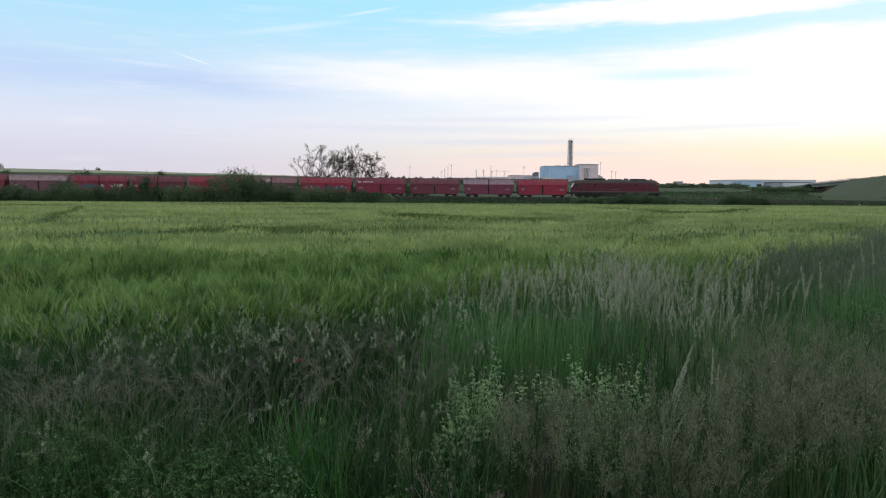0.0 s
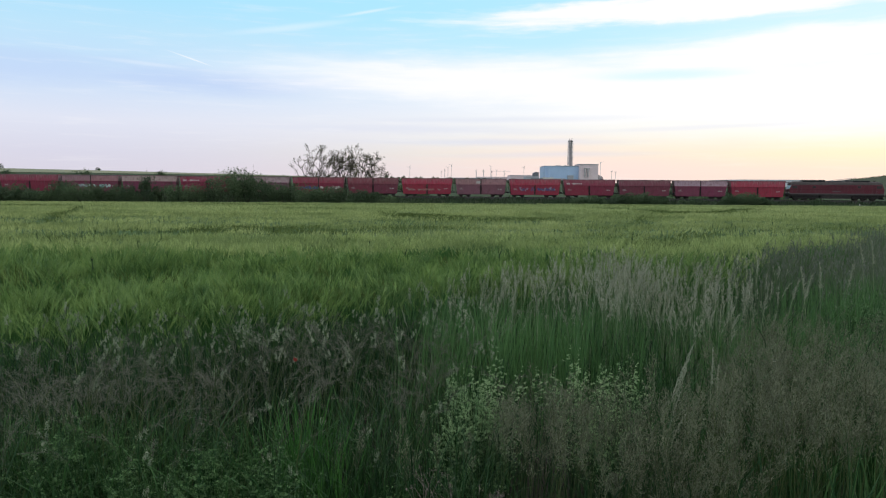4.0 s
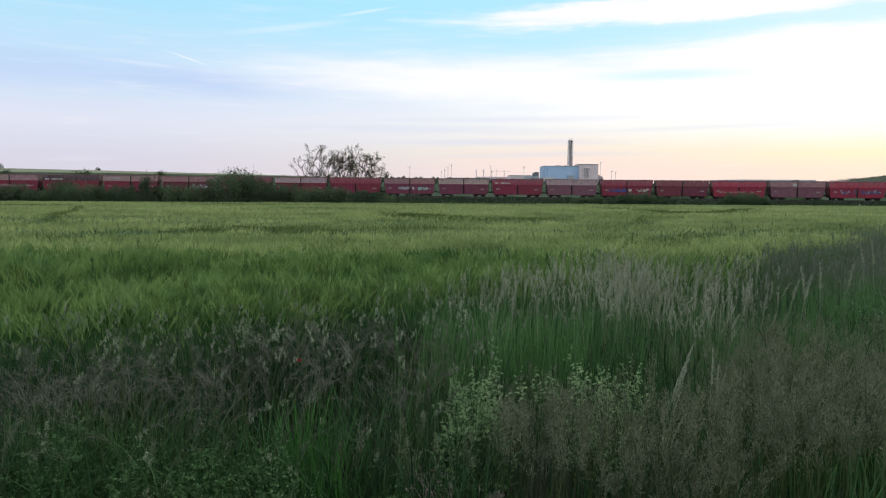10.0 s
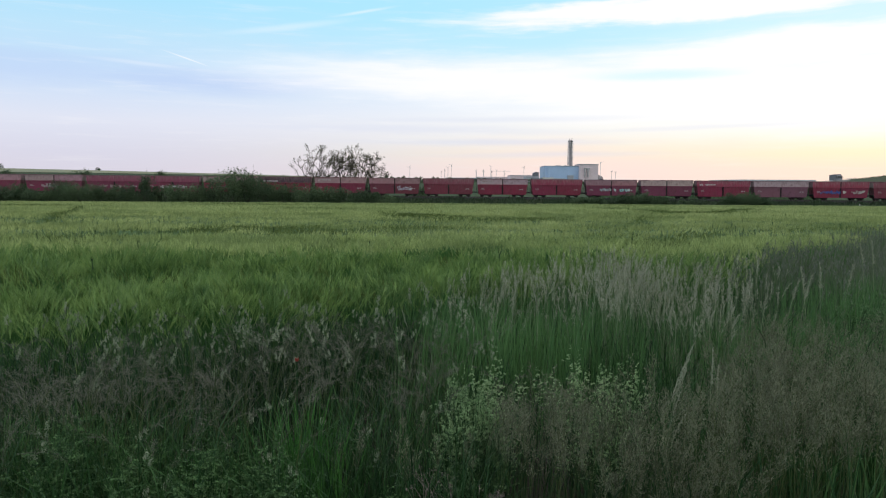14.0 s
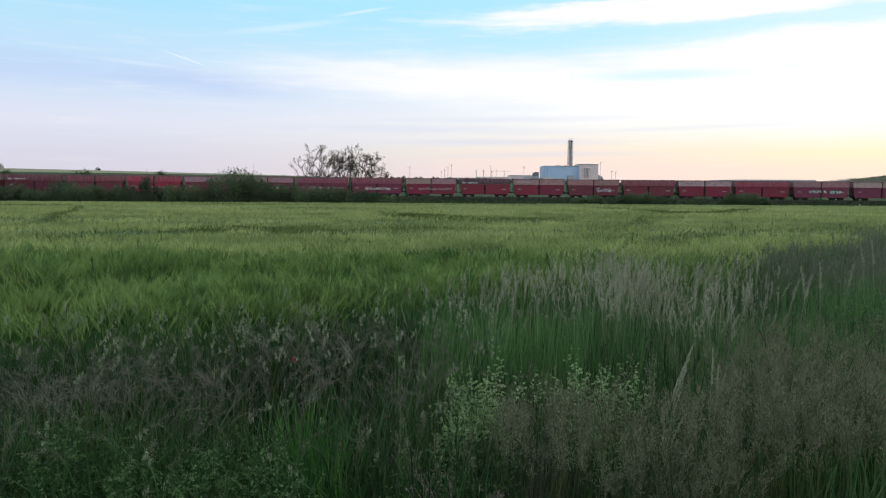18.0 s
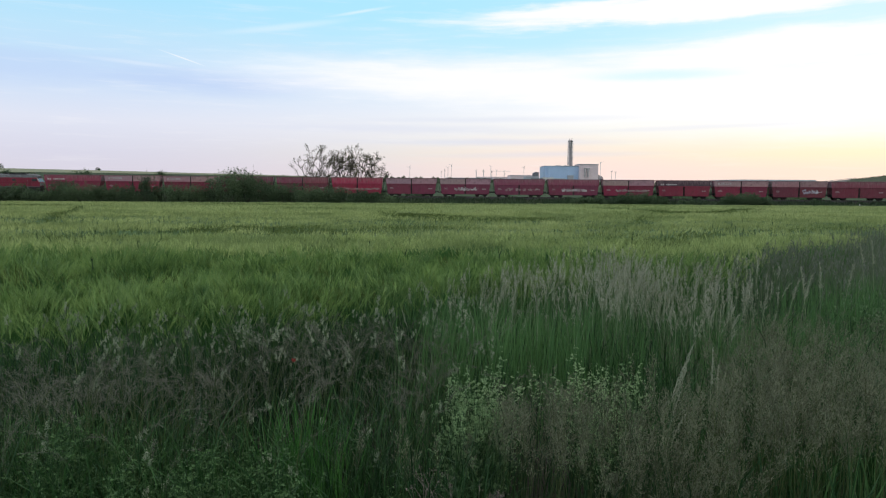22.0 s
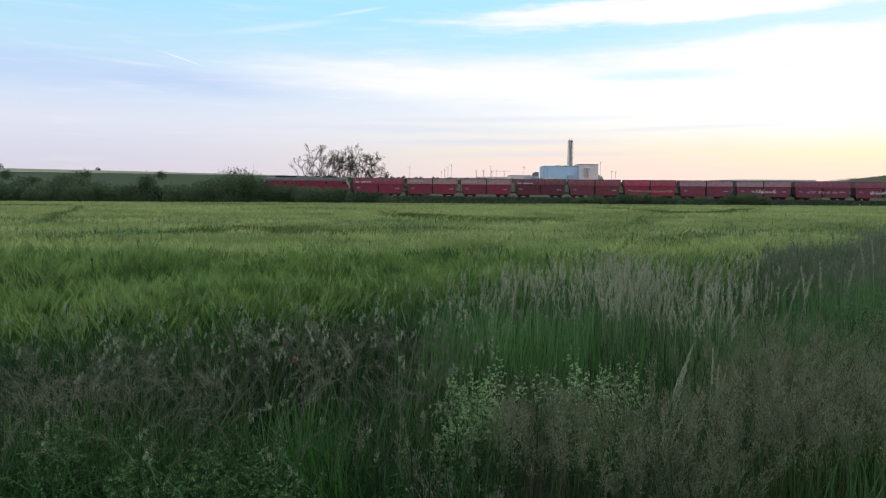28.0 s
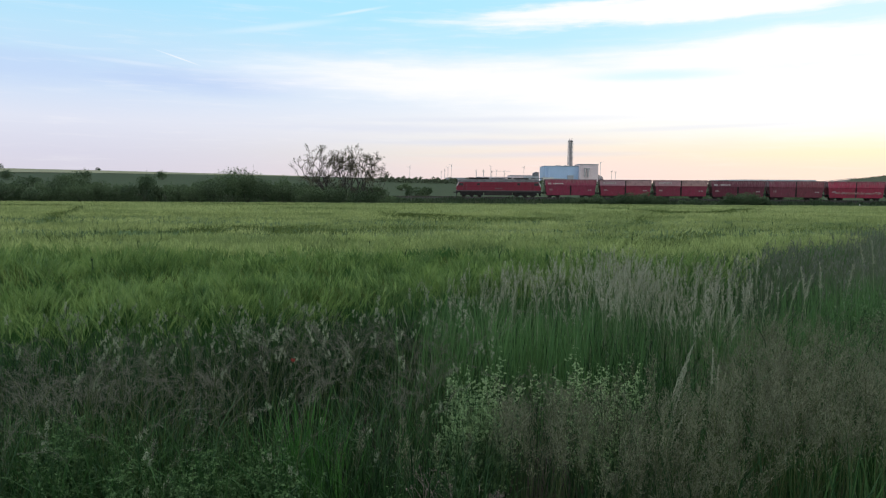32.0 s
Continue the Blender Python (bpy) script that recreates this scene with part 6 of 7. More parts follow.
def build_green(rng):
    """The long blades that fill the margin."""
    x, y = margin(30000, -80, 1640, 2.6, 9.5, rng)
    near, tall, lx, ly, ox, oy = clumps(x, y, 0.3)
    keep = rng.random(len(x)) < (0.25 + 0.75 * np.clip(3.4 / y, 0, 1)) * (0.25 + 1.1 * near)
    x, y, near, tall, lx, ly, ox, oy = (a[keep] for a in (x, y, near, tall, lx, ly, ox, oy))
    n = len(x)
    h = (0.3 + 0.36 * tall + 0.16 * near) * rng.uniform(0.6, 1.15, n)
    lean = np.stack([lx * 0.4 + ox * 1.1, ly * 0.4 + oy * 1.1], 1) + rng.normal(0, 0.1, (n, 2))
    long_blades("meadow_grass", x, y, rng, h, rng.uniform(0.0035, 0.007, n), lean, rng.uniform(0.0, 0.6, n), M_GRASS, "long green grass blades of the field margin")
    # taller arching blades among the low weeds
    x, y = margin(1300, -60, 900, 2.6, 3.4, rng)
    n = len(x)
    long_blades("meadow_grass", x, y, rng, rng.uniform(0.45, 0.72, n), rng.uniform(0.004, 0.0075, n), rng.normal(0, 0.2, (n, 2)), rng.uniform(0.2, 0.7, n), M_GRASS_MID, "arching green grass blades between the weeds")
    # green blades among the bent grass
    x, y = margin(1100, 1120, 1640, 3.0, 4.4, rng)
    n = len(x)
    long_blades("meadow_grass", x, y, rng, rng.uniform(0.5, 0.82, n), rng.uniform(0.004, 0.0075, n), rng.normal(0, 0.14, (n, 2)), rng.uniform(0.0, 0.5, n), M_GRASS_MID, "green grass blades among brown bent grass")
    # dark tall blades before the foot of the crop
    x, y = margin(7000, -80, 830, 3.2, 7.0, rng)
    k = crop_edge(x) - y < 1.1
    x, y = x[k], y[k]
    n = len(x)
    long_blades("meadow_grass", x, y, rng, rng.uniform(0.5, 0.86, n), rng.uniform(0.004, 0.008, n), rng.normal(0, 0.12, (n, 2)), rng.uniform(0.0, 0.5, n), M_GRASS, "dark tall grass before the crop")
    x, y = margin(24000, 1100, 1640, 8, 42, rng)
    n = len(x)
    v, t = blades(np.stack([x, y, field_z(y)], 1), rng.uniform(0.4, 0.9, n), rng.uniform(0.012, 0.02, n), rng.normal(0, 0.18, (n, 2)), rng)
    tagged(tri_mesh("meadow_grass", v, t, M_MARGIN), "long dull green grass further along the margin", "grass", kind="stuff")


def build_panicles(rng):
    """Airy bent grass, nodding purple grass, pale brome and the dull grass along the field edge."""
    U = rng.uniform
    # haze of brown bent grass, low before the weeds, taller further off
    for count, u0, u1, d0, d1, h0, h1 in ((600, 900, 1620, 2.7, 3.3, 0.66, 0.9), (640, 1200, 1640, 3.0, 4.0, 0.66, 0.92), (420, 1330, 1640, 3.9, 5.2, 0.66, 0.88), (26, 640, 880, 2.75, 3.3, 0.55, 0.72), (170, 1090, 1310, 2.6, 2.95, 0.5, 0.72)):
        x, y = margin(count, u0, u1, d0, d1, rng, 0.4)
        keep = rng.random(len(x)) < 0.2 + 0.8 * patchy(x, y, 4.3, 3.4, 2.1)
        x, y = x[keep], y[keep]
        n = len(x)
        plumes("bent_grass", x, y, rng, U(h0, h1, n), rng.normal(0.03, 0.07, (n, 2)), U(0, 0.15, n), 0.25, 34, 0.06, 0.8, M_PANICLE, "brownish bent grass with fine airy panicles", 0.009, 0.0042, 0.001, 0.0022)
    # soft, arching purple-brown heads
    for count, u0, u1, d0, d1, h0, h1 in ((520, -80, 560, 2.8, 3.9, 0.66, 0.94), (330, 420, 800, 3.3, 5.0, 0.62, 0.88), (70, 740, 900, 3.5, 5.2, 0.58, 0.84)):
        x, y = margin(count, u0, u1, d0, d1, rng, 0.15)
        keep = rng.random(len(x)) < 0.15 + 0.85 * patchy(x, y, 2.3, 1.7, 0.9)
        x, y = x[keep], y[keep]
        n = len(x)
        turn = np.where(rng.random(n) < 0.25 + 0.5 * patchy(x, y, 1.4, 1.1, 2.0), 1, -1)
        lean = np.stack([turn * U(0.05, 0.3, n), rng.normal(0, 0.08, n)], 1)
        plumes("purple_grass", x, y, rng, U(h0, h1, n), lean, U(0.25, 0.62, n), 0.34, 34, 0.06, 0.45, M_PURPLE, "purple-brown grass with soft nodding panicles", 0.008, 0.0024, 0.001, 0.0026)
    # pale tall heads between margin and barley
    x, y = margin(2900, 800, 1330, 4.9, 9.0, rng, -0.3)
    edge = crop_edge(x) - y
    keep = (edge < 3.2) & (rng.random(len(x)) < (0.06 + 0.94 * patchy(x, y, 3.4, 2.6, 0.2) ** 1.5) * np.clip(0.75 + (x / y - 0.1) * 2, 0.6, 1))
    x, y = x[keep], y[keep]
    n = len(x)
    lean = np.stack([rng.normal(0.01, 0.07, n), rng.normal(0, 0.06, n)], 1)
    plumes("brome_grass", x, y, rng, U(0.7, 1.05, n) + 0.13 * np.exp(-((x / y - 0.225) / 0.06) ** 2), lean, U(0.02, 0.22, n), 0.2, 24, 0.045, 0.4, M_PALE, "tall pale brome grass with drooping heads", 0.015, 0.0036, 0.0014, 0.003, M_STRAW)
    # duller tall grass beyond, along the field edge
    x, y = margin(6000, 1270, 1640, 7.4, 24, rng, -0.3)
    edge = crop_edge(x) - y
    keep = (edge < 5) & (rng.random(len(x)) < 0.25 + 0.75 * patchy(x, y, 0.9, 0.6, 1.0))
    x, y = x[keep], y[keep]
    n = len(x)
    lean = np.stack([U(-0.1, 0.13, n), rng.normal(0, 0.08, n)], 1)
    plumes("tall_meadow_grass", x, y, rng, U(0.55, 0.92, n) + 0.1 * (edge[keep] < 1.5), lean, U(0, 0.4, n), 0.24, 9, 0.05, 0.35, M_DUSK, "tall greyish green grass along the field edge", 0.022, 0.009, 0.004, 0.008, M_MARGIN)


def build_fresh(rng):
    """Stands of fresh, upright green grass."""
    for count, u0, u1, d0, d1, h0, h1 in ((2600, 770, 1110, 4.3, 6.0, 0.66, 0.95), (1500, 1080, 1500, 4.9, 6.4, 0.5, 0.78), (900, 1420, 1640, 4.6, 6.6, 0.5, 0.8), (260, 1500, 1620, 2.8, 3.8, 0.5, 0.72), (260, 560, 800, 3.2, 4.8, 0.45, 0.74), (2600, 1410, 1660, 5.8, 9.0, 0.55, 0.85), (500, -60, 260, 3.0, 3.6, 0.4, 0.68)):
        x, y = margin(count, u0, u1, d0, d1, rng, 0.1)
        keep = rng.random(len(x)) < 0.3 + 0.7 * patchy(x, y, 2.0, 1.5, 0.5)
        x, y = x[keep], y[keep]
        n = len(x)
        long_blades("fresh_grass", x, y, rng, rng.uniform(h0, h1, n), rng.uniform(0.005, 0.009, n), rng.normal(0.02, 0.08, (n, 2)), rng.uniform(0, 0.3, n), M_FRESH, "fresh bright green grass standing in the margin")


def build_tuft(rng):
    for u, d, count, wide, high in ((534, 3.1, 210, 0.05, 0.72), (572, 2.9, 90, 0.05, 0.6), (498, 2.9, 60, 0.05, 0.6)):
        x, y = along_bearing(u, d) + rng.normal(0, wide, count), d + rng.normal(0, wide, count)
        lean = np.stack([x - along_bearing(u, d), y - d], 1) * 0.9 + rng.normal(0, 0.05, (count, 2))
        long_blades("grass_tuft", x, y, rng, high * rng.uniform(0.55, 1.15, count), rng.uniform(0.004, 0.008, count), lean, rng.uniform(0, 0.35, count), M_TUFT, "bright green tuft of broad grass")


def build_cocksfoot(rng):
    """Stiff stems with lumpy heads of a few dense tufts."""
    x1, y1 = margin(200, -60, 560, 3.3, 5.4, rng, 0.05)
    x2, y2 = margin(80, 520, 860, 3.6, 5.8, rng, 0.1)
    x3, y3 = margin(34, -40, 800, 2.4, 3.3, rng, 0.1)
    x, y = np.concatenate([x1, x2, x3]), np.concatenate([y1, y2, y3])
    keep = rng.random(len(x)) < 0.2 + 0.8 * patchy(x, y, 2.7, 2.3, 0.3)
    x, y = x[keep], y[keep]
    n = len(x)
    base = np.stack([x, y, field_z(y)], 1)
    h = np.where(y > 3.3, rng.uniform(0.7, 1.0, n), rng.uniform(0.5, 0.7, n))
    lean = rng.normal(0, 0.09, (n, 2)) + np.array([0.06, 0])
    s = np.repeat(np.array([[0, 0.5, 0.8, 1.0]]), n, 0)
    zero = np.zeros(n)
    v, t = ribbons(arc(base, h, lean, zero, s), np.full((n, 4), 0.0035), rng)
    tagged(tri_mesh("cocksfoot_stems", v, t, M_GRASS_DULL), "thin green cocksfoot stems", "grass", kind="stuff")
    lumps = 4
    k = np.repeat(np.arange(n), lumps)
    m = len(k)
    j = np.tile(np.arange(lumps), n)
    c = arc(base[k], h[k], lean[k], zero[k], (1 - 0.018 * j - rng.uniform(0, 0.012, m))[:, None])[:, 0]
    out = rng.normal(size=(m, 3)) * np.array([1, 1, 0.2])
    out /= np.linalg.norm(out, axis=1)[:, None]
    c = c + out * (0.004 + 0.006 * j)[:, None]
    big = rng.uniform(0.55, 1.0, m)
    q = np.repeat(np.arange(m), 26)
    p = c[q] + rng.normal(size=(len(q), 3)) * np.array([0.0048, 0.0048, 0.009]) * big[q][:, None]
    e = p + (out[q] * 0.4 + np.array([0.1, 0, 0.8]) + rng.normal(0, 0.3, (len(q), 3))) * 0.0105
    v, t = kites(p, e, np.full(len(q), 0.0034), rng)
    tagged(tri_mesh("cocksfoot_heads", v, t, M_COCKSFOOT), "lumpy pale seed heads of cocksfoot grass", "grass", kind="stuff")


swaying = []


def weed(x, y, h, w, seed, label, stems=9, leaves=90, leaf=0.011, material=None, low=0.3, round_top=0.25):
    """A leafy branching weed: bent stems with short side shoots and many small leaves, closest at the tips."""
    rng = np.random.default_rng(seed)
    ob = thing("leafy_weed", pose(x, y, float(field_z(np.array(y)))), label, "weed", "leafy weeds")
    b = rng.normal(0, 0.03, (stems, 3)) * (1, 1, 0)
    r = np.sqrt(rng.random(stems))
    a = rng.uniform(0, 2 * np.pi, stems)
    out = np.stack([np.cos(a) * r, np.sin(a) * r], 1) * w / 2
    high = h * (1 - round_top * r ** 2) * rng.uniform(0.88, 1.0, stems)
    s = np.repeat(np.array([[0, 0.4, 0.75, 1.0]]), stems, 0)
    v1, t1 = ribbons(arc(b, high, out, np.zeros(stems), s), np.full((stems, 4), 0.004), rng)
    # side shoots
    shoots = stems * 9
    k = np.repeat(np.arange(stems), 9)
    f = rng.uniform(low, 0.92, shoots)
    p = arc(b[k], high[k], out[k], np.zeros(shoots), f[:, None])[:, 0]
    d = rng.normal(size=(shoots, 3)) * (0.75, 0.75, 0.3) + (0, 0, 0.6)
    e = p + d * ((0.2 * w + 0.028) * (1.3 - f))[:, None]
    v2, t2 = needles(p, e, np.full(shoots, 0.003), rng)
    v, t = gather([(v1, t1), (v2, t2)])
    st = tagged(tri_mesh("stalk", v, t, M_GRASS), kind="stuff")
    st.parent = ob
    n = stems * leaves
    i = rng.integers(0, stems, n)
    f = 1 - (1 - low) * rng.random(n) ** 1.1
    on = arc(b[i], high[i], out[i], np.zeros(n), f[:, None])[:, 0]
    j = rng.integers(0, shoots, n)
    g = rng.random(n)[:, None]
    on = np.where(rng.random((n, 1)) < 0.88, p[j] + (e[j] - p[j]) * (1 - 0.5 * g ** 2), on)
    way = rng.normal(size=(n, 3)) * (0.8, 0.8, 0.35) + (0, 0, 0.3)
    way /= np.linalg.norm(way, axis=1)[:, None]
    size = leaf * rng.uniform(0.6, 1.4, n)
    v, t = kites(on, on + way * size[:, None], size * 0.55, rng)
    lv = tagged(tri_mesh("foliage", v, t, material or M_WEED), kind="stuff")
    lv.parent = ob
    swaying.append(ob)
    return ob


def build_stalks():
    """Dry, bleached stalks with narrow feathery heads that catch the light, and a dead weed."""
    rng = np.random.default_rng(77)
    spots = [(1176, 3.3, 0.9, 0.13), (1182, 3.35, 0.95, 0.12), (1188, 3.4, 0.84, 0.1), (1184, 3.3, 0.76, 0.09), (1192, 3.4, 0.98, 0.11), (1180, 3.25, 0.68, 0.12),
             (1540, 7.6, 1.2, -0.1), (1556, 7.8, 1.22, -0.08), (1500, 7.2, 1.0, 0.06), (1462, 6.4, 1.08, -0.05), (1420, 6.2, 1.0, 0.12), (1440, 6.3, 1.04, -0.05), (1396, 6.0, 0.98, 0.1), (1352, 5.8, 0.96, 0.08), (1270, 3.3, 0.97, 0.02), (1278, 3.3, 0.88, 0.03)]
    for i, (u, d, h, lean) in enumerate(spots):
        S = thing("dry_stalk", pose(along_bearing(u, d), d, float(field_z(np.array(d)))), "dry bleached grass stalk with a narrow feathery head", "grass", "dry stalks")
        zero, hh, ll, dr = np.zeros((1, 3)), np.array([h]), np.array([[lean, rng.normal(0, 0.03)]]), np.array([rng.uniform(0.05, 0.3)])
        p = arc(zero, hh, ll, dr, np.linspace(0, 1, 9)[None])[0]
        bm = bmesh.new()
        for a, b in zip(p, p[1:]):
            bm = rod(a, b, 0.0014 if d < 5 else 0.003, 5, bm=bm)
        part("stem", bm, M_STRAW, S)
        n = 130
        f = rng.random(n)
        q = arc(np.zeros((n, 3)), np.full(n, h), np.repeat(ll, n, 0), np.full(n, dr[0]), (0.74 + 0.26 * f)[:, None])[:, 0]
        way = np.array([0.25, 0, 0.6]) + rng.normal(0, 0.28, (n, 3))
        v, t = kites(q, q + way * ((0.023 if d < 5 else 0.05) * (1.1 - 0.5 * f))[:, None], np.full(n, 0.0032 if d < 5 else 0.0036), rng)
        tri = tri_mesh("seed_head", v, t, M_PALE)
        tri.parent = S
    D = thing("dead_weed", pose(along_bearing(826, 2.55), 2.55, 0.0), "dead brown branching weed between the grasses", "weed")
    tips, bm = [], bmesh.new()

    def fork(p, way, length, r, level):
        nonlocal bm
        q = p + way * length
        bm = rod(p, q, r, 5, r * 0.7, bm=bm)
        if level == 0:
            tips.append(q)
            return
        for _ in range(3):
            fork(q, (way + Vector(rng.normal(size=3)) * 0.5 + Vector((0, 0, 0.12))).normalized(), length * rng.uniform(0.55, 0.75), r * 0.7, level - 1)

    for _ in range(3):
        fork(Vector((rng.normal(0, 0.03), rng.normal(0, 0.03), 0)), Vector((rng.normal(0, 0.12), rng.normal(0, 0.12), 1)).normalized(), 0.26, 0.003, 3)
    part("stem", bm, M_DEAD, D)
    c = np.repeat(np.array([tuple(q) for q in tips]), 6, 0)
    v, t = flecks(c + rng.normal(0, 0.006, c.shape), rng.uniform(0.003, 0.006, len(c)), rng)
    heads = tri_mesh("seed_head", v, t, M_DEAD)
    heads.parent = D


def build_weeds():
    # two bushy light green weeds and the taller sprigs beside them
    for i, (u, d, h, w) in enumerate([(806, 3.5, 0.88, 0.2), (830, 3.45, 0.92, 0.22), (850, 3.4, 0.84, 0.24), (818, 3.2, 0.72, 0.26), (862, 3.3, 0.7, 0.2), (842, 3.25, 0.86, 0.26), (884, 3.4, 0.78, 0.2)]):
        weed(along_bearing(u, d), d, h, w, 800 + i, "bushy light green leafy weed among the grass", 22, 760, 0.008, low=0.3)
    for i, (u, d, h, w) in enumerate([(1052, 3.55, 0.87, 0.2), (1085, 3.5, 0.86, 0.26), (1118, 3.55, 0.84, 0.22), (1030, 3.4, 0.78, 0.2), (1140, 3.6, 0.82, 0.16), (1090, 3.3, 0.74, 0.3)]):
        weed(along_bearing(u, d), d, h, w, 815 + i, "greyish green leafy weed among brown grass", 13, 400, 0.0075, low=0.45)
    for i, (u, d, h) in enumerate([(872, 3.6, 0.94), (888, 3.6, 0.97), (900, 3.55, 0.9), (940, 3.6, 0.93), (990, 3.6, 0.9), (1028, 3.6, 0.98), (1040, 3.6, 0.93), (1078, 3.65, 1.03), (1092, 3.6, 0.98), (1130, 3.6, 0.95)]):
        weed(along_bearing(u, d), d, h, 0.13, 840 + i, "slender light green sprig above the grass", 4, 150, 0.0095, low=0.74, round_top=0.2)
    for i, (u, d, h) in enumerate([(1524, 6.2, 0.9), (1566, 6.0, 0.9), (1585, 6.3, 0.95)]):
        weed(along_bearing(u, d), d, h, 0.55, 870 + i, "dark green leafy weed standing in the margin", 12, 110, 0.022, M_WEED_LOW)
    rng = np.random.default_rng(5)
    for i in range(52):
        d = rng.uniform(2.45, 3.15)
        u = rng.uniform(-60, 500) if i < 44 else rng.uniform(620, 780)
        weed(along_bearing(u, d), d, rng.uniform(0.62, 0.86) - 0.2 * (i >= 44), rng.uniform(0.16, 0.34), 900 + i, "low green leafy weed between grass blades", 10, 130, 0.0115, M_WEED_LOW, 0.4)


def poppy():
    d = 3.3
    P = thing("poppy", pose(along_bearing(521, d), d, 0.0), "single red poppy among the grass", "flower")
    swaying.append(P)
    part("stem", rod((0, 0, 0), (0.0, 0, 0.9), 0.003, 5), M_GRASS, P)
    for i in range(4):
        a = i * math.pi / 2 + 0.7
        c, s = math.cos(a), math.sin(a)
        part("petal", slab([(0, 0, 0.897), (0.007 * c + 0.007 * s, 0.007 * s - 0.007 * c, 0.907), (0.009 * c, 0.009 * s, 0.92), (0.007 * c - 0.007 * s, 0.007 * s + 0.007 * c, 0.907)], 0.001), M_POPPY, P)


def build_dark_soil():
    """Soil sheet under the margin's growth, its dark colour standing in for shade between stems."""
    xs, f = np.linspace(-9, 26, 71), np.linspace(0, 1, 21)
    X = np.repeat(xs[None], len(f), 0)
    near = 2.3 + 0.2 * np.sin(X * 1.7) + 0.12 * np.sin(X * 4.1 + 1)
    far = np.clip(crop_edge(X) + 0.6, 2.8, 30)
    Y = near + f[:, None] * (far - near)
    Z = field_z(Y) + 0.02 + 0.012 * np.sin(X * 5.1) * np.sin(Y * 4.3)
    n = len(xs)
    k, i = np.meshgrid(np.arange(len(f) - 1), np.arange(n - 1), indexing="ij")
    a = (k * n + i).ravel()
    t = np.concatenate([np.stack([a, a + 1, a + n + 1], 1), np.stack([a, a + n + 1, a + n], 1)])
    tagged(tri_mesh("margin_soil", np.stack([X, Y, Z], -1).reshape(-1, 3), t, M_SHADE_SOIL), "dark soil sheet under the grass, gap shade put into its colour", "soil", kind="structure")


def build_sward(rng):
    """Short grass where the margin is trodden, about the place one stands on, and along its nearer sides."""
    n = 60000
    x, y = rng.normal(0, 4.5, n), rng.normal(0.8, 2.6, n)
    aside = np.abs(x) / np.maximum(y, 0.3) > 0.85
    ok = ((y < 2.5) | aside) & (y < crop_edge(x) - 0.1) & (np.hypot(x, y) > 0.25)
    x, y = x[ok], y[ok]
    tall = 0.1 + 0.4 * np.clip((np.hypot(x, y) - 2.4) / 2, 0, 1) * aside[ok]
    n = len(x)
    v, t = blades(np.stack([x, y, field_z(y)], 1), tall * rng.uniform(0.6, 1.5, n), rng.uniform(0.008, 0.014, n), rng.normal(0, 0.07, (n, 2)), rng)
    tagged(tri_mesh("trodden_grass", v, t, M_GRASS_MID), "short green trodden grass at the margin's edge", "grass", kind="stuff")


build_dark_soil()
build_sward(np.random.default_rng(29))
_g = np.random.default_rng(21)
build_green(_g)
build_panicles(_g)
build_cocksfoot(_g)
build_fresh(_g)
build_tuft(np.random.default_rng(23))
build_weeds()
build_stalks()
poppy()


def build_verge(rng):
    """Rough weeds along the foot of the embankment."""
    n = 34000
    x = rng.uniform(-130, 165, n)
    y = np.interp(x, _tx, _ty) - np.where(rng.random(n) < 0.45, rng.uniform(2.3, 6, n), rng.uniform(5, 28, n))
    off = np.interp(x, _tx, _ty) - y
    z = np.where(off < 9, rail_z(x) - 0.75 - np.clip((off - 3.3) / 5.7, 0, 1) * 1.85, land_z(x, y))
    z = np.maximum(z, land_z(x, y))
    v, t = blades(np.stack([x, y, z - 0.05], 1), rng.uniform(0.4, 1.1, n) * (0.85 + 0.35 * np.sin(x * 0.7) * np.sin(x * 0.23 + 1)), rng.uniform(0.12, 0.26, n), rng.normal(0, 0.25, (n, 2)), rng)
    tagged(tri_mesh("verge_weeds", v, t, M_HEDGE), "rough dark weeds along the railway embankment", "weeds", kind="stuff")


build_verge(np.random.default_rng(31))

# ---- an insect that rises from the grass and flies off ----
def insect():
    I = thing("insect", pose(0, 0, 0), "small dark flying insect above the grass", "insect")
    b = bmesh.new()
    for x, rx, rz in ((-0.0028, 0.0036, 0.0015), (0.0016, 0.0022, 0.0016), (0.0042, 0.0012, 0.0012)):
        own = bmesh.new()
        bmesh.ops.create_uvsphere(own, u_segments=10, v_segments=6, radius=1.0)
        for v in own.verts:
            v.co = Vector((x + v.co.x * rx, v.co.y * rz, v.co.z * rz))
        b = joined(b, own)
    part("body", b, M_PALE, I)
    for s in (-1, 1):
        part("wing", slab([(0.001, s * 0.001, 0.0015), (0.0035, s * 0.004, 0.004), (-0.001, s * 0.0075, 0.0055), (-0.0035, s * 0.003, 0.0025)][::s], 0.0002), M_DUSK, I, "thin greyish wing")
    return I


fly = insect()
# ---- what moves ----
def advance(t):
    """How far the train has come, in metres."""
    return 12.54 * (1.40193e-05 * t ** 3 - 2.01136e-03 * t ** 2 + 0.972384 * t - 2.66272)


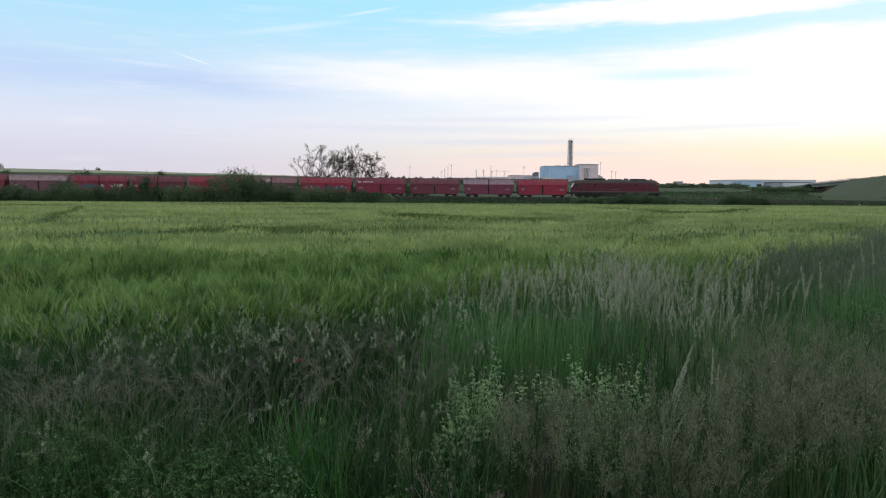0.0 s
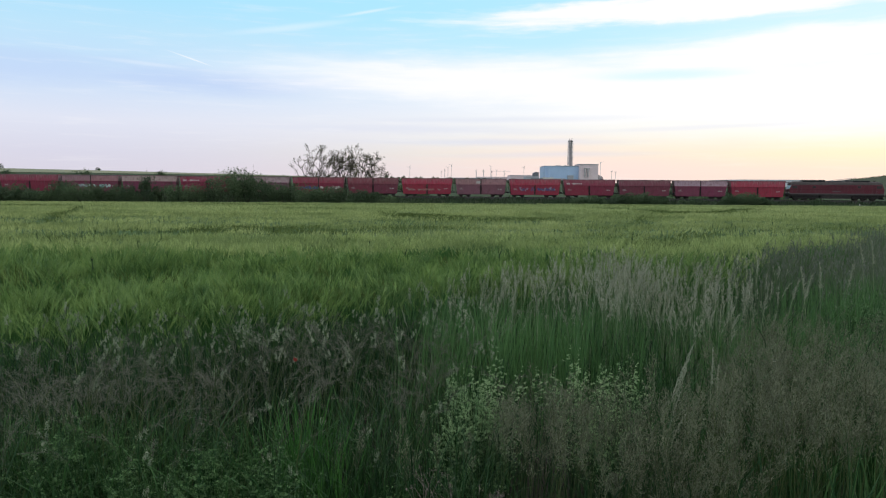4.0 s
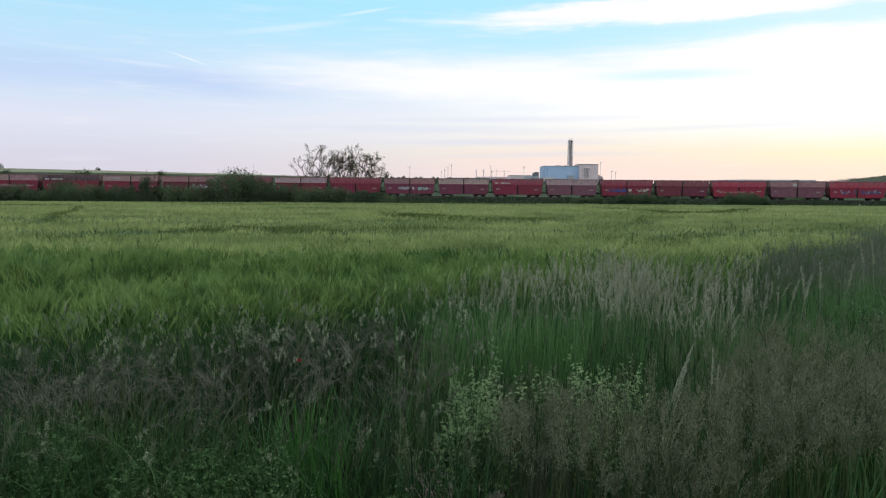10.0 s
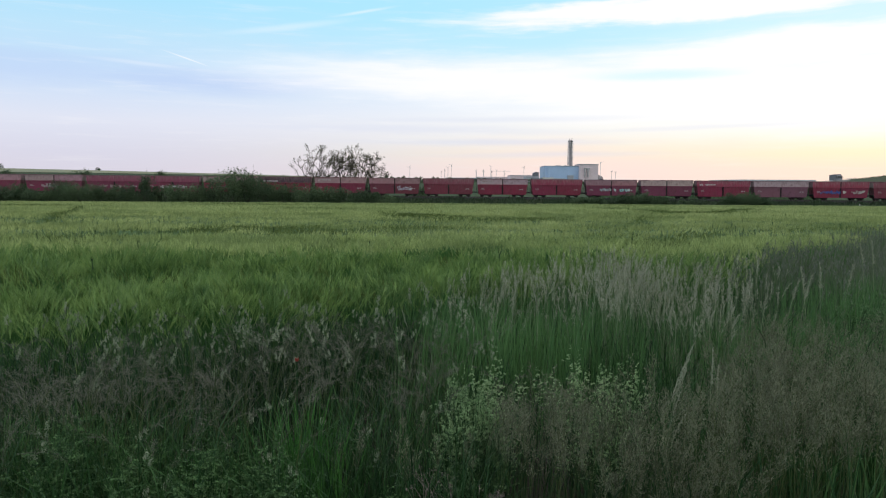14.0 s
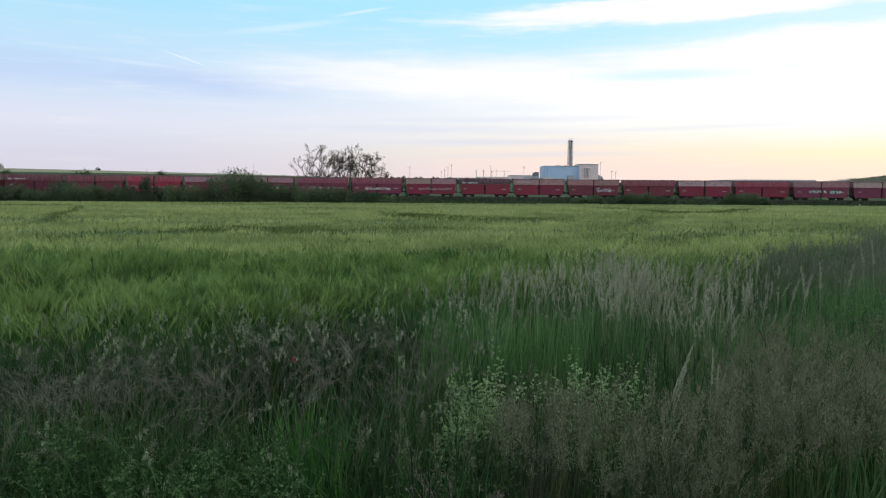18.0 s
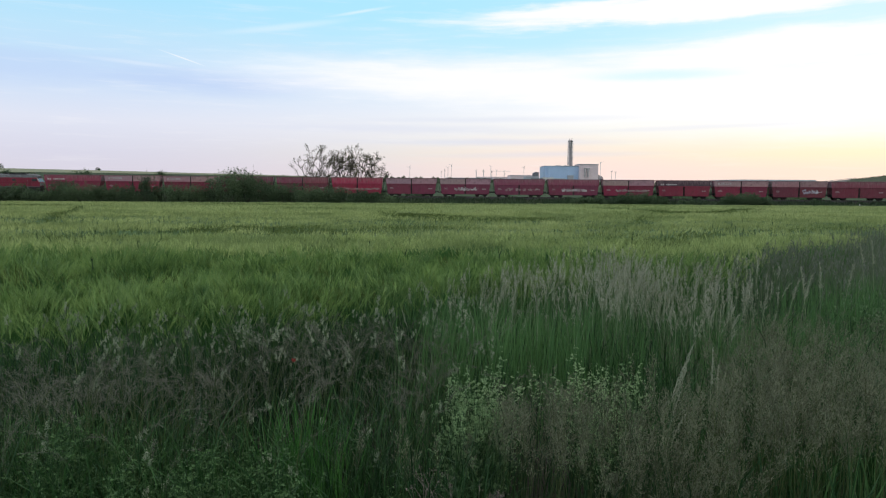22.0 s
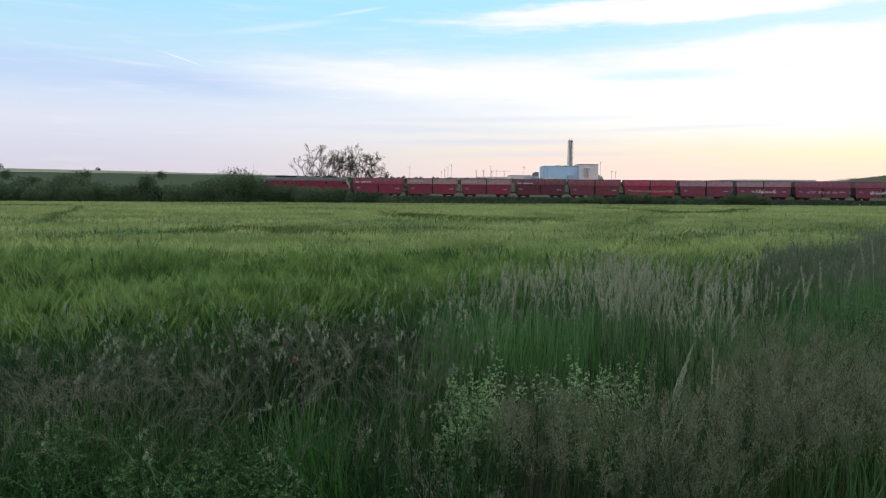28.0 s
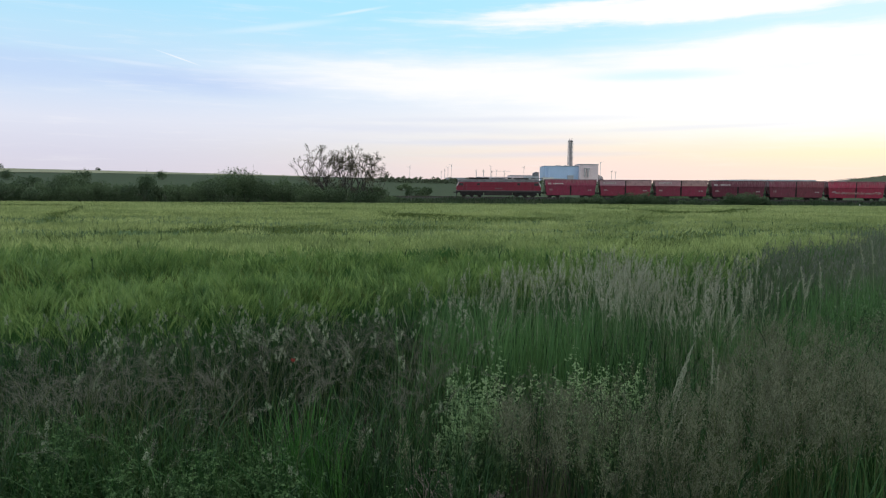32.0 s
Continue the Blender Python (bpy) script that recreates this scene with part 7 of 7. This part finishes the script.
def motions():
    for ob, place in train:
        rows = []
        for t in range(0, 33):
            x, y, z, a = on_track(place + advance(t))
            rows.append((t, pose(x, y, z, 0, 0, a)))
        walk(ob, rows)
    # the lorry comes over the bridge towards the line and leaves behind the crest
    rows = []
    for t in range(0, 33, 2):
        y = 399.0 - 20.0 * (t - 12.0)
        y = min(max(y, 216.0), 519.0)
        slope = math.degrees(math.atan2(road_z(y + 4) - road_z(y - 4), 8.2))
        rows.append((t, pose(road_x(y), y, road_z(y) - 0.12) @ pose(0, 0, 0, 0, 0, -90 - math.degrees(math.atan(0.24))) @ pose(0, 0, 0, 0, slope, 0)))
    walk(lorry, rows)
    # all wheels roll alike: one set of keys serves every wheelset
    first = wheels[0]
    rows, t = [], 0.0
    while t <= 32.0001:
        rows.append((t, pose(0, 0, 0, 0, math.degrees((advance(t) - advance(0)) / 0.46) % 360, 0)))
        t += 1 / 30
    walk(first, rows)
    for ob in wheels[1:]:
        ob.rotation_mode = "QUATERNION"
        ob.animation_data_create()
        ob.animation_data.action = first.animation_data.action
        ob.animation_data.action_slot = first.animation_data.action_slot
    # leafy weeds and the poppy nod in the light wind
    for i, ob in enumerate(swaying):
        m = ob.matrix_basis.copy()
        walk(ob, [(t, m @ pose(0, 0, 0, 0.5 * math.sin(t * 1.9 + i), 1.0 * math.sin(t * 1.3 + 1.7 * i), 0)) for t in range(0, 33)])
    # the insect sits in the grass, crosses the view once and settles again
    spots = [(0, 1.118, 2.3, 1.169),
             (11.8, 1.118, 2.3, 1.169),
             (11.9, 0.909, 2.25, 1.755),
             (12.0, 0.717, 2.2, 1.89),
             (12.1, 0.551, 2.2, 2.006),
             (12.2, 0.39, 2.25, 2.119),
             (12.3, 0.213, 2.35, 2.08),
             (12.5, -0.304, 2.6, 1.915),
             (12.7, -0.95, 2.9, 1.744),
             (12.9, -1.732, 3.2, 1.506),
             (13.2, -2.855, 3.2, 1.129),
             (32, -2.855, 3.2, 1.129)]
    rows = []
    for i, (t, x, y, z) in enumerate(spots):
        a, b = spots[max(i - 1, 0)], spots[min(i + 1, len(spots) - 1)]
        turn = math.degrees(math.atan2(b[2] - a[2], b[1] - a[1]))
        rows.append((t, pose(x, y, z, 0, -25 if 11.85 < t < 12.25 else 10, turn if 11.75 < t < 13.1 else 175)))
    walk(fly, rows)
    # the cloud layer drifts slowly
    walk(sky_layer, [(0, pose(0, 0, 0)), (16, pose(0, 0, 0, 0, 0, 0.5)), (32, pose(0, 0, 0, 0, 0, 1.0))])


motions()
